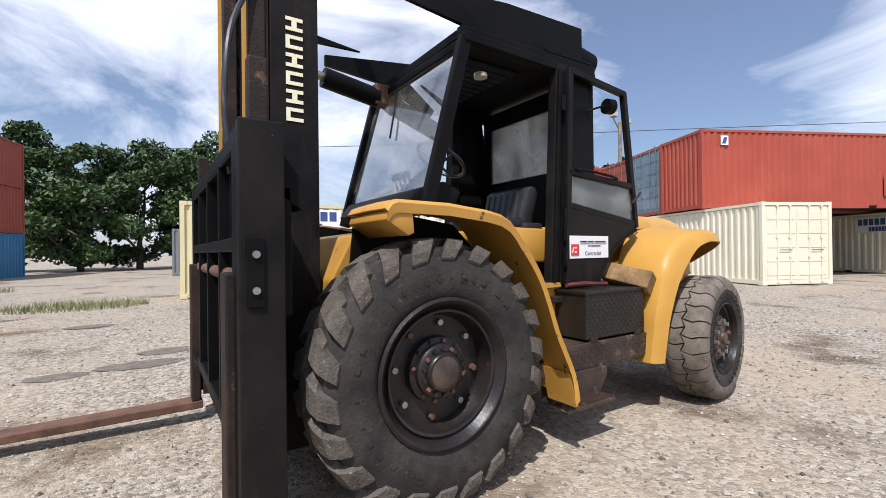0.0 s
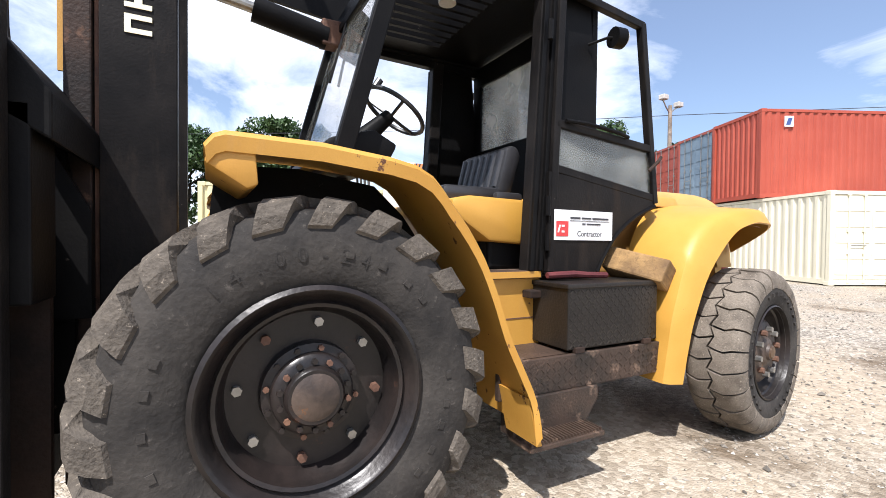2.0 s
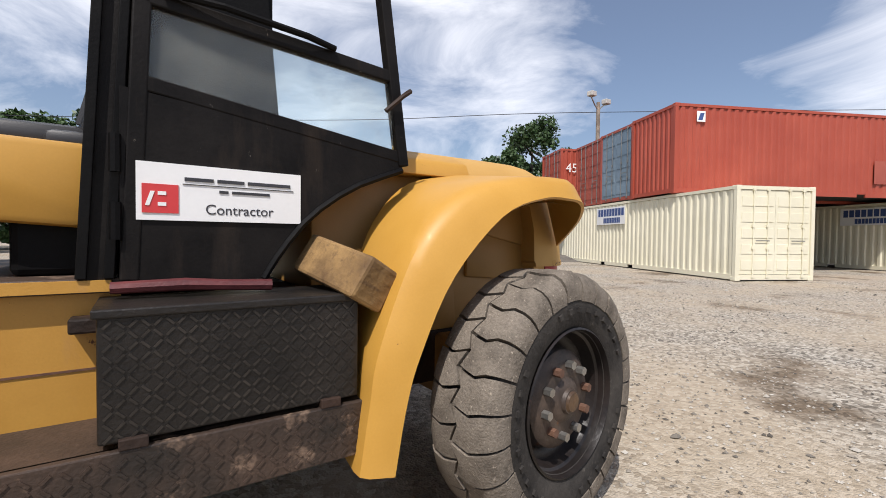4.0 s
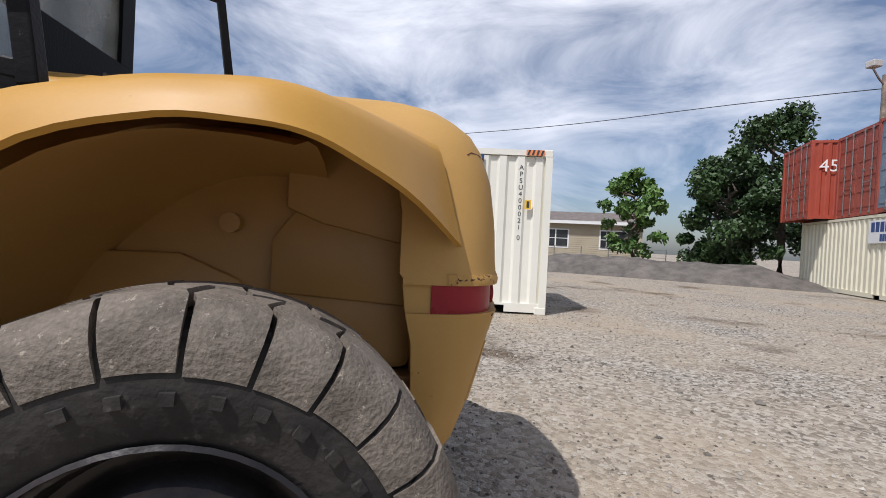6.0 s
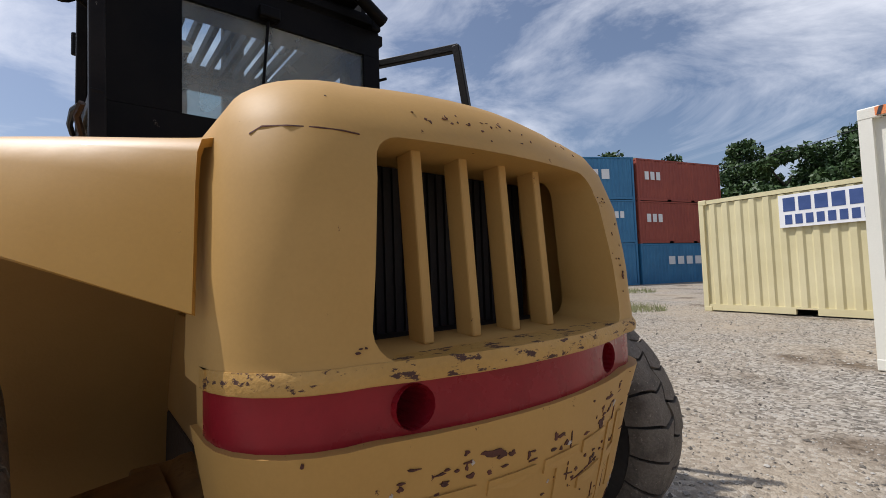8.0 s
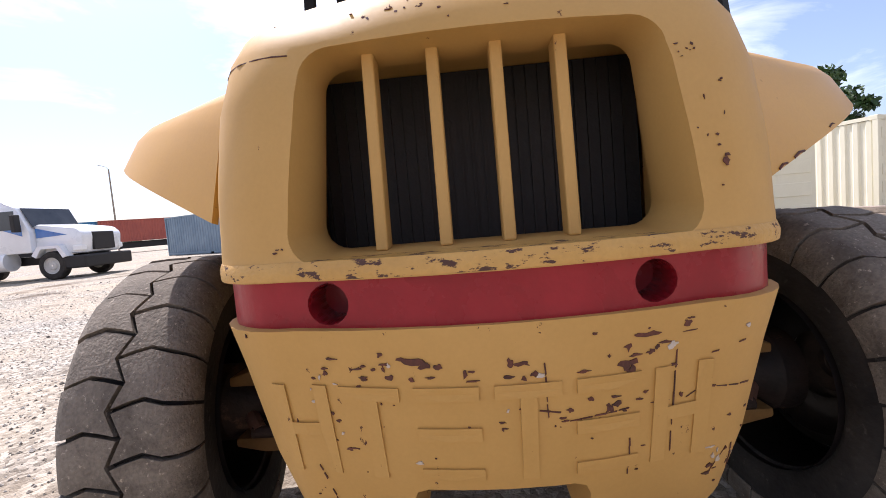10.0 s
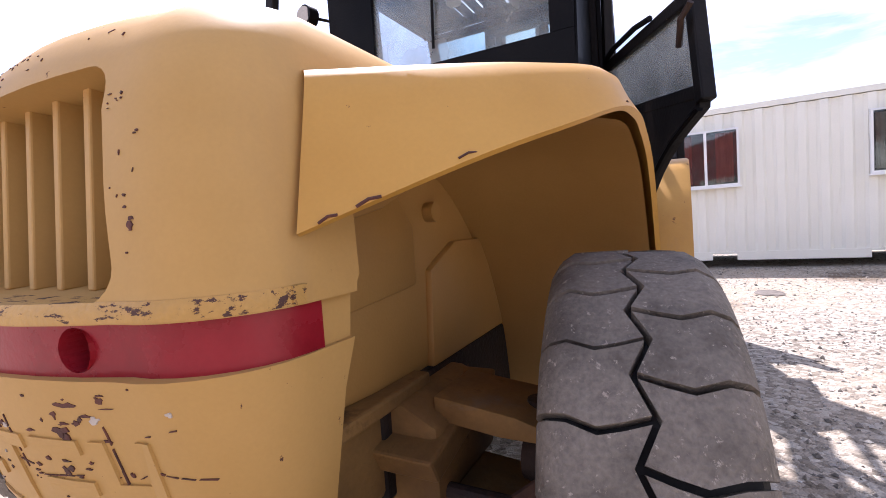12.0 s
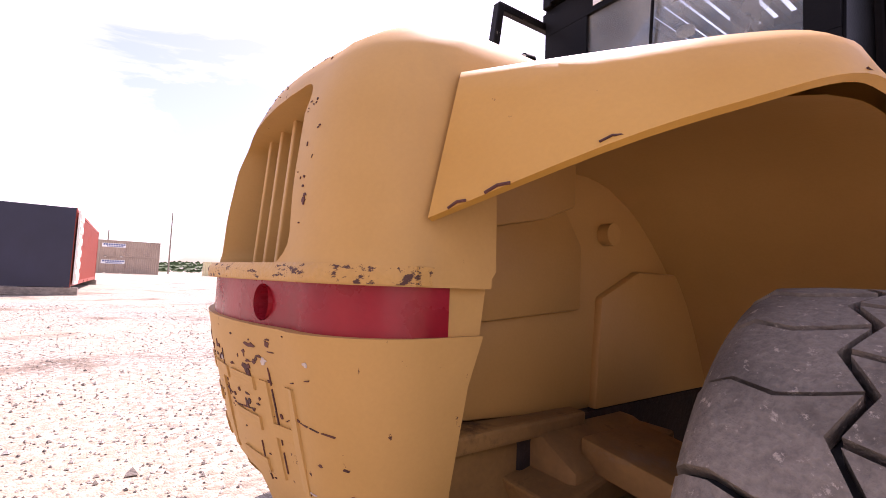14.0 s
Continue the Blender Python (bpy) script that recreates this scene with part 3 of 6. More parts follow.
def build_stones():
    """Loose chips on the yard: small faceted stones, thick near the machine."""
    rng = np.random.default_rng(4)
    base = np.array([(1, 0, 0), (-1, 0, 0), (0, 1, 0), (0, -1, 0), (0, 0, 1), (0, 0, -0.6)], float)
    tri = np.array([(0, 2, 4), (2, 1, 4), (1, 3, 4), (3, 0, 4), (2, 0, 5), (1, 2, 5), (3, 1, 5), (0, 3, 5)])
    n = 130000
    ang, rad = rng.uniform(0, 2 * np.pi, n), 1.2 + 12.5 * rng.uniform(0, 1, n) ** 0.75
    cx, cy = 1.6 + rad * np.cos(ang) * 1.15, 0.2 + rad * np.sin(ang)
    size = rng.lognormal(-4.9, 0.42, n)
    v = base[None] * size[:, None, None] * rng.uniform(0.55, 1.35, (n, 6, 3))
    c, s = np.cos(ang * 7), np.sin(ang * 7)
    x = v[..., 0] * c[:, None] - v[..., 1] * s[:, None] + cx[:, None]
    y = v[..., 0] * s[:, None] + v[..., 1] * c[:, None] + cy[:, None]
    h = np.array([ground_height(a, b) for a, b in zip(cx, cy)])
    z = v[..., 2] * 0.7 + (h + size * 0.22)[:, None]
    verts = np.stack([x, y, z], -1).reshape(-1, 3)
    faces = (tri[None] + (np.arange(n) * 6)[:, None, None]).reshape(-1, 3)
    ob = mesh_from("gravel_stones", verts.tolist(), faces.tolist(), "stone")
    tagged(ob, "loose pale limestone chips scattered over the yard", "gravel", kind="stuff")


build_ground()
build_stones()


# ---- containers ----
CW = 2.44


def corrugated(length, height, pitch=0.28, depth=0.036, flat=0.10):
    """A corrugated steel panel in the xz plane, its waves going back along +y."""
    bm = bmesh.new()
    n = max(2, int(round(length / pitch)))
    pitch = length / n
    slope = (pitch - 2 * flat * pitch / 0.28) / 2
    f = (pitch - 2 * slope) / 2
    xs = []
    for i in range(n):
        x = i * pitch
        xs += [(x, depth), (x + f, depth), (x + f + slope, 0), (x + 2 * f + slope, 0)]
    xs.append((length, depth))
    rows = [[bm.verts.new((x, y, z)) for x, y in xs] for z in (0, height)]
    for i in range(len(xs) - 1):
        bm.faces.new((rows[0][i], rows[0][i + 1], rows[1][i + 1], rows[1][i]))
    return bm


def container(name, label, x, y, z, yaw, length, paint, height=2.59, doors=True, pockets=True, group="", door_paint=None, width=CW):
    """A shipping container: its long side starts at (x, y) and runs along yaw; the doors close the near end."""
    c = thing(name, label, "container", group, m=pose(x, y, z, 0, 0, yaw))
    p, h, w = 0.11, height, width
    for px in (0, length - p):
        for py in (0, w - p):
            part("corner_post", B(px, px + p, py, py + p, 0.11, h - 0.11), paint, c)
    for py in (0.012, w - 0.072):
        part("top_rail", B(p, length - p, py, py + 0.06, h - 0.10, h - 0.01), paint, c)
    for px in (0.012, length - 0.072):
        part("top_rail", B(px, px + 0.06, p, w - p, h - 0.11, h - 0.01), paint, c)
    mid = length / 2
    cuts = [(p, length - p)]
    if pockets:
        o = 0.45 if length < 4 else 1.03
        g = 0.15 if length < 4 else 0.18
        cuts = [(p, mid - o - g), (mid - o + g, mid + o - g), (mid + o + g, length - p)]
    for py in (0.012, w - 0.072):
        bm = bmesh.new()
        for a, b in cuts:
            box(bm, a, b, py, py + 0.06, 0.03, 0.17)
        if pockets:
            box(bm, p, length - p, py + 0.004, py + 0.056, 0.135, 0.168)
        part("bottom_rail", bm, paint, c)
    for px in (0.012, length - 0.072):
        part("bottom_rail", B(px, px + 0.06, p, w - p, 0.03, 0.17), paint, c)
    part("floor", B(p, length - p, 0.08, w - 0.08, 0.13, 0.165), "dark", c)
    cast = None
    for px in (-0.004, length - 0.174):
        for py in (-0.004, w - 0.158):
            for pz in (0, h - 0.118):
                if cast is None:
                    cast = part("corner_casting", B(0, 0.178, 0, 0.162, 0, 0.118, bevel=0.012), paint, c)
                    ob = cast
                else:
                    ob = new("corner_casting", cast.data)
                    ob.parent = c
                ob.location = (px, py, pz)
    s = part("side_panel", corrugated(length - 2 * p, h - 0.28), paint, c)
    s.location = (p, 0.022, 0.17)
    s2 = new("side_panel", s.data)
    s2.parent, s2.location, s2.rotation_euler = c, (length - p, w - 0.022, 0.17), (0, 0, math.pi)
    e = part("end_panel", corrugated(w - 2 * p, h - 0.28, 0.25, 0.04), paint, c)
    e.location, e.rotation_euler = (length - 0.022, p, 0.17), (0, 0, math.pi / 2)
    rf = part("roof_panel", corrugated(length - 2 * p, w - 0.14, 0.21, 0.02), paint, c)
    rf.location, rf.rotation_euler = (p, 0.07, h - 0.012), (-math.pi / 2, 0, 0)
    if doors:
        for k in (0, 1):
            y0 = p + 0.004 + k * ((w - 2 * p) / 2)
            y1 = y0 + (w - 2 * p) / 2 - 0.008
            d = part("door", B(0.035, 0.075, y0, y1, 0.18, h - 0.12), door_paint or paint, c)
            for q in range(5):
                zz = 0.30 + q * (h - 0.6) / 4.6
                part("door_pressing", B(0.022, 0.036, y0 + 0.07, y1 - 0.07, zz, zz + (h - 0.6) / 4.6 * 0.62, bevel=0.006), door_paint or paint, d)
            for q in (0.22, 0.62):
                yy = y0 + (y1 - y0) * q
                bm = R((0.004, yy, 0.10), (0.004, yy, h - 0.06), 0.017, 8)
                for zz in (0.13, 0.9, 1.5, h - 0.1):
                    box(bm, -0.012, 0.03, yy - 0.045, yy + 0.045, zz - 0.04, zz + 0.04)
                part("lock_rod", bm, "steel" if door_paint or paint.startswith("c_") else paint, d)
            part("door_handle", B(-0.02, -0.008, y0 + 0.2, y0 + 0.62, 1.08, 1.11), "steel", d)
    else:
        e2 = new("end_panel", e.data)
        e2.parent, e2.location, e2.rotation_euler = c, (0.022, w - p, 0.17), (0, 0, -math.pi / 2)
    return c


def panel_on(c, name, x0, x1, z0, z1, material, label="", y=-0.012, t=0.010):
    """A flat board fixed on a container's near long side."""
    return part(name, B(x0, x1, y - t, y, z0, z1), material, c, label)


def print_bars(c, parent, x0, x1, z0, z1, count, material, y=-0.023, gap=0.35, h=None):
    """A line of unreadable or unlettered print, as blocks of its size."""
    step = (x1 - x0) / count
    bm = bmesh.new()
    for i in range(count):
        box(bm, x0 + i * step, x0 + (i + 1 - gap) * step, y - 0.003, y, z0, z1)
    ob = part("print", bm, material, parent)
    return ob


def text_on(parent, words, x, y, z, size, material, rot=(90, 0, 0), align="LEFT", depth=0.002):
    cu = bpy.data.curves.new("lettering", "FONT")
    cu.body, cu.size, cu.extrude, cu.align_x = words, size, depth, align
    tmp = bpy.data.objects.new("lettering", cu)
    me = bpy.data.meshes.new_from_object(tmp)
    bpy.data.objects.remove(tmp)
    me.materials.clear()
    me.materials.append(M[material])
    ob = new("lettering", me)
    ob.parent = parent
    ob.matrix_local = pose(x, y, z, *rot)
    return ob


# the small white box behind the machine, its side to the yard
ang = math.degrees(math.atan2(5.01 - 5.43, 5.56 - 3.09))
c = container("storage_container", "small white corrugated storage container with a blue sign", 3.09, 5.43, 0.0, ang, 2.50, "cream2", 2.60, doors=False)
sg = panel_on(c, "sign", 0.93, 1.42, 2.0, 2.48, "sign_blue", "dark blue square sign with a white emblem")
bm = prism([(1.175 + 0.075 * math.sin(k * math.pi / 3), 2.35 + 0.075 * math.cos(k * math.pi / 3)) for k in range(6)], "y", -0.026, -0.022)
part("emblem", bm, "white", sg)
part("emblem_core", B(1.14, 1.21, -0.030, -0.0265, 2.31, 2.39), "sign_blue", sg)
print_bars(c, sg, 0.955, 1.19, 2.19, 2.235, 6, "white", gap=0.2)
print_bars(c, sg, 1.20, 1.40, 2.19, 2.235, 5, "sign_cyan", gap=0.2)
part("rule", B(0.96, 1.40, -0.026, -0.022, 2.115, 2.155), "sign_cyan", sg)
print_bars(c, sg, 0.96, 1.40, 2.03, 2.08, 12, "white", gap=0.3)
for i, ch in enumerate("APSU4000210"):
    text_on(c, ch, 2.02, 0.020, 2.28 - i * 0.105 - (0.06 if i > 9 else 0), 0.105, "print_dark", align="CENTER")
lb = panel_on(c, "warning_label", 2.09, 2.19, 1.66, 1.80, "hazard_y", "small yellow height warning label")
part("print", B(2.12, 2.16, -0.026, -0.022, 1.68, 1.78), "print_dark", lb)
for xa in (0.14, 2.08):
    st = panel_on(c, "hazard_strip", xa, xa + 0.28, 2.50, 2.585, "hazard_o")
    bm = bmesh.new()
    for k in range(4):
        prism([(xa + 0.01 + k * 0.07, 2.502), (xa + 0.04 + k * 0.07, 2.502), (xa + 0.065 + k * 0.07, 2.583), (xa + 0.035 + k * 0.07, 2.583)], "y", -0.026, -0.022, bm=bm)
    part("stripes", bm, "print_dark", st)


def banner(c, x0, x1, z0, z1):
    s = panel_on(c, "banner", x0, x1, z0, z1, "white", "white banner with blue print")
    zm = z0 + (z1 - z0) * 0.46
    print_bars(c, s, x0 + 0.08, x1 - 0.08, zm + 0.02, z1 - 0.06, 9, "print_blue", gap=0.22)
    print_bars(c, s, x0 + 0.10, x0 + (x1 - x0) * 0.80, z0 + 0.06, zm - 0.05, 11, "print_blue", gap=0.3)


c = container("storage_container", "tan corrugated container with a white and blue banner", -0.50, 10.75, 0.0, -9, 6.06, "tan", doors=True)
banner(c, 1.66, 4.2, 1.78, 2.44)

# the long stacks beyond the rear of the machine
LX, LY = 0.430, 0.903          # the way along the lower long containers
QX, QY = 0.903, -0.430         # the way across them, along the upper ones
YAW_L, YAW_Q = math.degrees(math.atan2(LY, LX)), math.degrees(math.atan2(QY, QX))
WX, WY = 14.61, 3.38


def at_stack(s, q):
    return WX + LX * s + QX * q, WY + LY * s + QY * q


def flipped(name, label, x, y, z, yaw, length, paint, **k):
    """As container(), but with its width to the right of the way it runs."""
    w = k.get("width", CW)
    a = radians(yaw)
    return container(name, label, x + math.sin(a) * w, y - math.cos(a) * w, z, yaw, length, paint, **k)


def lower(s, q, label):
    x, y = at_stack(s, q)
    a = radians(YAW_L)
    return container("storage_container", label, x + math.sin(a) * CW, y - math.cos(a) * CW, 0, YAW_L, 12.19, "cream", group="long cream containers under the stack")


def far_side_banner(c, x0, x1, z0, z1, length):
    """A banner on the far long side of a container."""
    s = part("banner", B(x0, x1, CW + 0.012, CW + 0.022, z0, z1), "white", c, "white banner with blue print")
    zm = z0 + (z1 - z0) * 0.46
    bm = bmesh.new()
    for k in range(9):
        t0 = x0 + 0.08 + (x1 - x0 - 0.16) * k / 9
        box(bm, t0, t0 + (x1 - x0) * 0.082, CW + 0.023, CW + 0.026, zm + 0.02, z1 - 0.06)
    for k in range(10):
        t0 = x0 + 0.35 + (x1 - x0 - 0.9) * k / 10
        box(bm, t0, t0 + (x1 - x0) * 0.05, CW + 0.023, CW + 0.026, z0 + 0.06, zm - 0.05)
    part("print", bm, "print_blue", s)


c = lower(0, 0, "long cream shipping container with closed double doors, under the stack")
far_side_banner(c, 5.4, 7.6, 1.7, 2.4, 12.19)
c = lower(0.4, 9.4, "long cream shipping container in the shade of a red one")
far_side_banner(c, 2.5, 4.7, 1.75, 2.42, 12.19)
x, y = at_stack(2.45, -0.1)
c = container("shipping_container", "long weathered red shipping container laid across two others", x, y, 2.6, YAW_Q, 12.19, "c_red", 2.90, doors=False, group="upper row of the stack")
lg = panel_on(c, "emblem_plate", 0.75, 1.05, 2.32, 2.66, "white", "white square plate with a dark blue emblem")
part("emblem", prism([(0.79, 2.37), (0.94, 2.37), (1.01, 2.6), (0.87, 2.6)], "y", -0.027, -0.0225), "print_blue", lg)
print_bars(c, c, 10.9, 11.7, 2.3, 2.45, 5, "decal", y=-0.012)
part("patch", B(7.6, 8.7, -0.016, -0.012, 0.5, 1.3), "c_brown", c)
for s, q, paint, dpaint, label in ((5.0, 0.0, "c_brown", "c_bluegrey", "shipping container with blue-grey doors and bright lock rods"),
                                   (7.55, 0.1, "c_brown", "c_brown", "brown-red shipping container with bright lock rods")):
    x, y = at_stack(s, q)
    container("shipping_container", label, x, y, 2.6, YAW_Q, 12.19, paint, 2.90, group="upper row of the stack", door_paint=dpaint)
x, y = at_stack(10.1, -0.65)
c = container("shipping_container", "bright red shipping container marked with a white number", x, y, 2.6, YAW_Q, 12.19, "c_red", 2.90, group="upper row of the stack")
text_on(c, "45", 0.25, -0.03, 1.75, 0.62, "white")

# blue and brown stacks ahead of the machine
YAW_S = math.degrees(math.atan2(26.04 - 20.9, -8.74 + 11.8))


def lettered(c, x0, x1, z0, z1, count):
    ob = print_bars(c, c, x0, x1, z0, z1, count, "white", y=-0.010, gap=0.3)
    ob["label"] = "row of white block letters"


for k in range(3):
    c = container("shipping_container", "weathered blue shipping container with white block letters", -12.6, 19.9, -0.1 + 2.59 * k, YAW_S, 6.06, "c_blue", group="blue stack")
    if k != 1:
        lettered(c, 1.9, 4.7, 1.25, 1.85, 4)
    else:
        lettered(c, 4.7, 5.4, 1.5, 1.9, 2)
    c2 = container("shipping_container", ("weathered blue shipping container at the foot of a stack" if k == 0 else "oxide-red shipping container in a stack"), -9.4, 25.3, -0.15 + 2.59 * k, YAW_S + 14, 7.2, "c_blue" if k == 0 else "c_brown", group="brown stack")
    lettered(c2, 2.2 if k == 0 else 0.6, 5.2 if k == 0 else 2.0, 1.3, 1.8, 4 if k == 0 else 3)
    container("shipping_container", "weathered blue shipping container at the back of a stack", -15.3, 20.95, -0.1 + 2.59 * k, YAW_S, 6.06, "c_blue", group="blue stack")
container("storage_container", "dark grey corrugated storage container, closed", -0.2, 26.0, 0.0, -6, 6.06, "c_grey")

# the cream boxes beside the office
flipped("storage_container", "cream corrugated container with closed doors, beside the office", -7.27, 9.85, 0.0, 200, 6.06, "cream", door_paint="cream")

# the far side of the yard
c = container("shipping_container", "red shipping container with dark blue end and an open cream door", 5.1, -17.6, 0.25, -90, 12.19, "c_red", doors=False)
part("end_board", B(-0.05, -0.005, 0.02, 2.42, 0.02, 2.57), "c_navy", c, "dark blue end wall")
leaf_door = part("door", B(0.02, 1.22, -0.10, -0.05, 0.10, 2.52), "cream2", c, "cream container door folded back")
for k in range(6):
    part("door_pressing", B(0.12, 1.12, -0.13, -0.10, 0.22 + k * 0.39, 0.22 + k * 0.39 + 0.24, bevel=0.01), "cream2", leaf_door)
tagged(part("timber_sleeper", B(4.9, 9.4, -17.75, -17.5, 0, 0.25, bevel=0.02), "timber_grey"), "grey timber sleeper under a container", "timber")
tagged(part("timber_sleeper", B(5.0, 9.0, -29.4, -29.1, 0, 0.25, bevel=0.02), "timber_grey"), "grey timber sleeper under a container", "timber")
for k in range(2):
    c = container("shipping_container", "faded taupe shipping container in a distant stack of two", -0.2, -88, 2.59 * k, 0, 12.19, "c_taupe", group="distant containers")
    far_side_banner(c, 4.6, 7.6, 1.5, 2.1, 12.19)
for x, y, yaw, length, paint in ((-19.5, -92, 0, 12.19, "tan"), (-33, -95, 0, 12.19, "cream"), (-46, -95, 0, 12.19, "cream"), (10.2, -66, -90, 6.06, "c_bluegrey"), (12.6, -72, -90, 12.19, "cream"), (9.0, -70, -90, 12.19, "cream2")):
    container("shipping_container", "pale shipping container at the far edge of the yard", x, y, 0, yaw, length, paint, group="distant containers")
container("shipping_container", "cream shipping container on top of another, far off", 12.6, -72, 2.59, -90, 6.06, "tan", group="distant containers")
for k, (x, y, paint) in enumerate(((-30, -55, "c_blue"), (-38, -48, "c_blue"), (-44, -41, "c_brown"))):
    container("shipping_container", "blue shipping container on a distant trailer", x, y, 1.3, 138, 12.19, paint, group="containers on trailers")
    tagged(part("trailer_frame", B(0, 12.2, 0.4, 2.0, 0.55, 1.28, m=pose(x, y, 0, 0, 0, 138)), "dark"), "dark trailer frame under a container", "trailer")


# ---- office box ----
def office():
    o = container("office_container", "cream site-office container with two sliding windows", -5.28, -0.28, 0.10, 90, 6.06, "cream2", 2.60, doors=False)
    o["category"] = "site office"
    return o


off = office()


def office_window(name, y0, y1, curtain):
    """A sliding window on the office's yard side, in world metres."""
    w = thing(name, "white-framed sliding window with curtains on the office", "window", kind="structure")
    xf, z0, z1 = -5.245, 1.42, 2.30
    part("backing", B(xf - 0.02, xf - 0.012, y0, y1, z0, z1), "dark", w)
    for a, b, mat in ((y0 + 0.03, y0 + 0.25, curtain), (y1 - 0.30, y1 - 0.05, "white" if curtain == "timber_grey" else curtain)):
        bm = bmesh.new()
        n = 12
        rows = [[bm.verts.new((xf - 0.005 + 0.006 * math.sin(k * 2.4), a + (b - a) * k / n, z)) for k in range(n + 1)] for z in (z0 + 0.03, z1 - 0.03)]
        for k in range(n):
            bm.faces.new((rows[0][k], rows[0][k + 1], rows[1][k + 1], rows[1][k]))
        part("curtain", bm, mat, w)
    ym = (y0 + y1) / 2
    fr = bmesh.new()
    for a, b, c0, d in ((y0 - 0.03, y1 + 0.03, z1, z1 + 0.03), (y0 - 0.03, y1 + 0.03, z0 - 0.04, z0), (y0 - 0.03, y0, z0, z1), (y1, y1 + 0.03, z0, z1), (ym - 0.02, ym + 0.02, z0, z1)):
        box(fr, xf - 0.03, xf + 0.03, a, b, c0, d)
    part("window_frame", fr, "trimw", w)
    for a, b in ((y0, ym - 0.02), (ym + 0.02, y1)):
        part("pane", B(xf + 0.008, xf + 0.012, a, b, z0, z1), "glass", w)
    part("window_sill", B(xf - 0.02, xf + 0.05, y0 - 0.05, y1 + 0.05, z0 - 0.065, z0 - 0.04), "trimw", w)


dr = part("open_end_door", B(-0.03, 0.03, 0, 1.16, 0.15, 2.55), "cream", off, "cream container door swung open at the office end")
dr.matrix_basis = pose(6.10, 0.03, 0, 0, 0, -86)
bm = bmesh.new()
for k in range(5):
    box(bm, 0.03, 0.045, 0.10, 1.06, 0.30 + k * 0.45, 0.30 + k * 0.45 + 0.27, bevel=0.008)
part("door_pressing", bm, "cream", dr)
office_window("window_1", 3.62, 4.49, "timber_grey")
office_window("window_2", 1.03, 1.93, "curtain")


# ---- timber and rack near the office ----
def beam(x, y, z, yaw, length, w, h, paint="timber_grey"):
    ob = part("timber_beam", B(0, length, -w / 2, w / 2, 0, h, bevel=0.015), paint)
    ob.matrix_world = pose(x, y, z, 0, 0, yaw)
    tagged(ob, "weathered timber beam lying in a low pile", "timber", group="timber pile")


for x, y, z, yaw, ln, w, h, pt in ((-7.2, 8.0, 0, 10, 3.4, 0.24, 0.2, "timber_grey"), (-6.9, 8.5, 0, 8, 3.2, 0.24, 0.2, "timber_grey"), (-7.1, 8.2, 0.2, 12, 3.3, 0.26, 0.16, "timber_grey"),
                                (-6.8, 8.6, 0.2, 9, 2.9, 0.22, 0.16, "timber"), (-6.6, 8.35, 0.36, 14, 2.6, 0.24, 0.14, "timber_grey"), (-6.5, 7.3, 0, -4, 2.3, 0.2, 0.12, "rust")):
    beam(x, y, z, yaw, ln, w, h, pt)
ty = thing("spare_tyre", "worn black tyre lying on the timber pile", "tyre", m=pose(-4.2, 8.9, 0.36, 78, 0, 20))
part("carcass", lathe([(0.22, -0.1), (0.30, -0.13), (0.40, -0.12), (0.42, 0), (0.40, 0.12), (0.30, 0.13), (0.22, 0.1)], 28), "rubber", ty, smooth=True)
rk = thing("post_rack", "grey steel post rack on a flat base", "rack", m=pose(-3.9, 8.1, 0, 0, 0, 20))
part("base", B(-0.45, 0.45, -0.12, 0.12, 0.0, 0.06, bevel=0.01), "timber_grey", rk)
part("base_rail", B(-0.45, 0.45, -0.3, -0.2, 0.0, 0.05, bevel=0.01), "timber_grey", rk)
for k, lean in enumerate((-0.08, 0.03, 0.10, -0.02)):
    part("post", R((-0.3 + 0.2 * k, 0, 0.05), (-0.3 + 0.2 * k + lean, 0.05, 1.15 + 0.09 * k), 0.032, 8), "black_rust", rk)


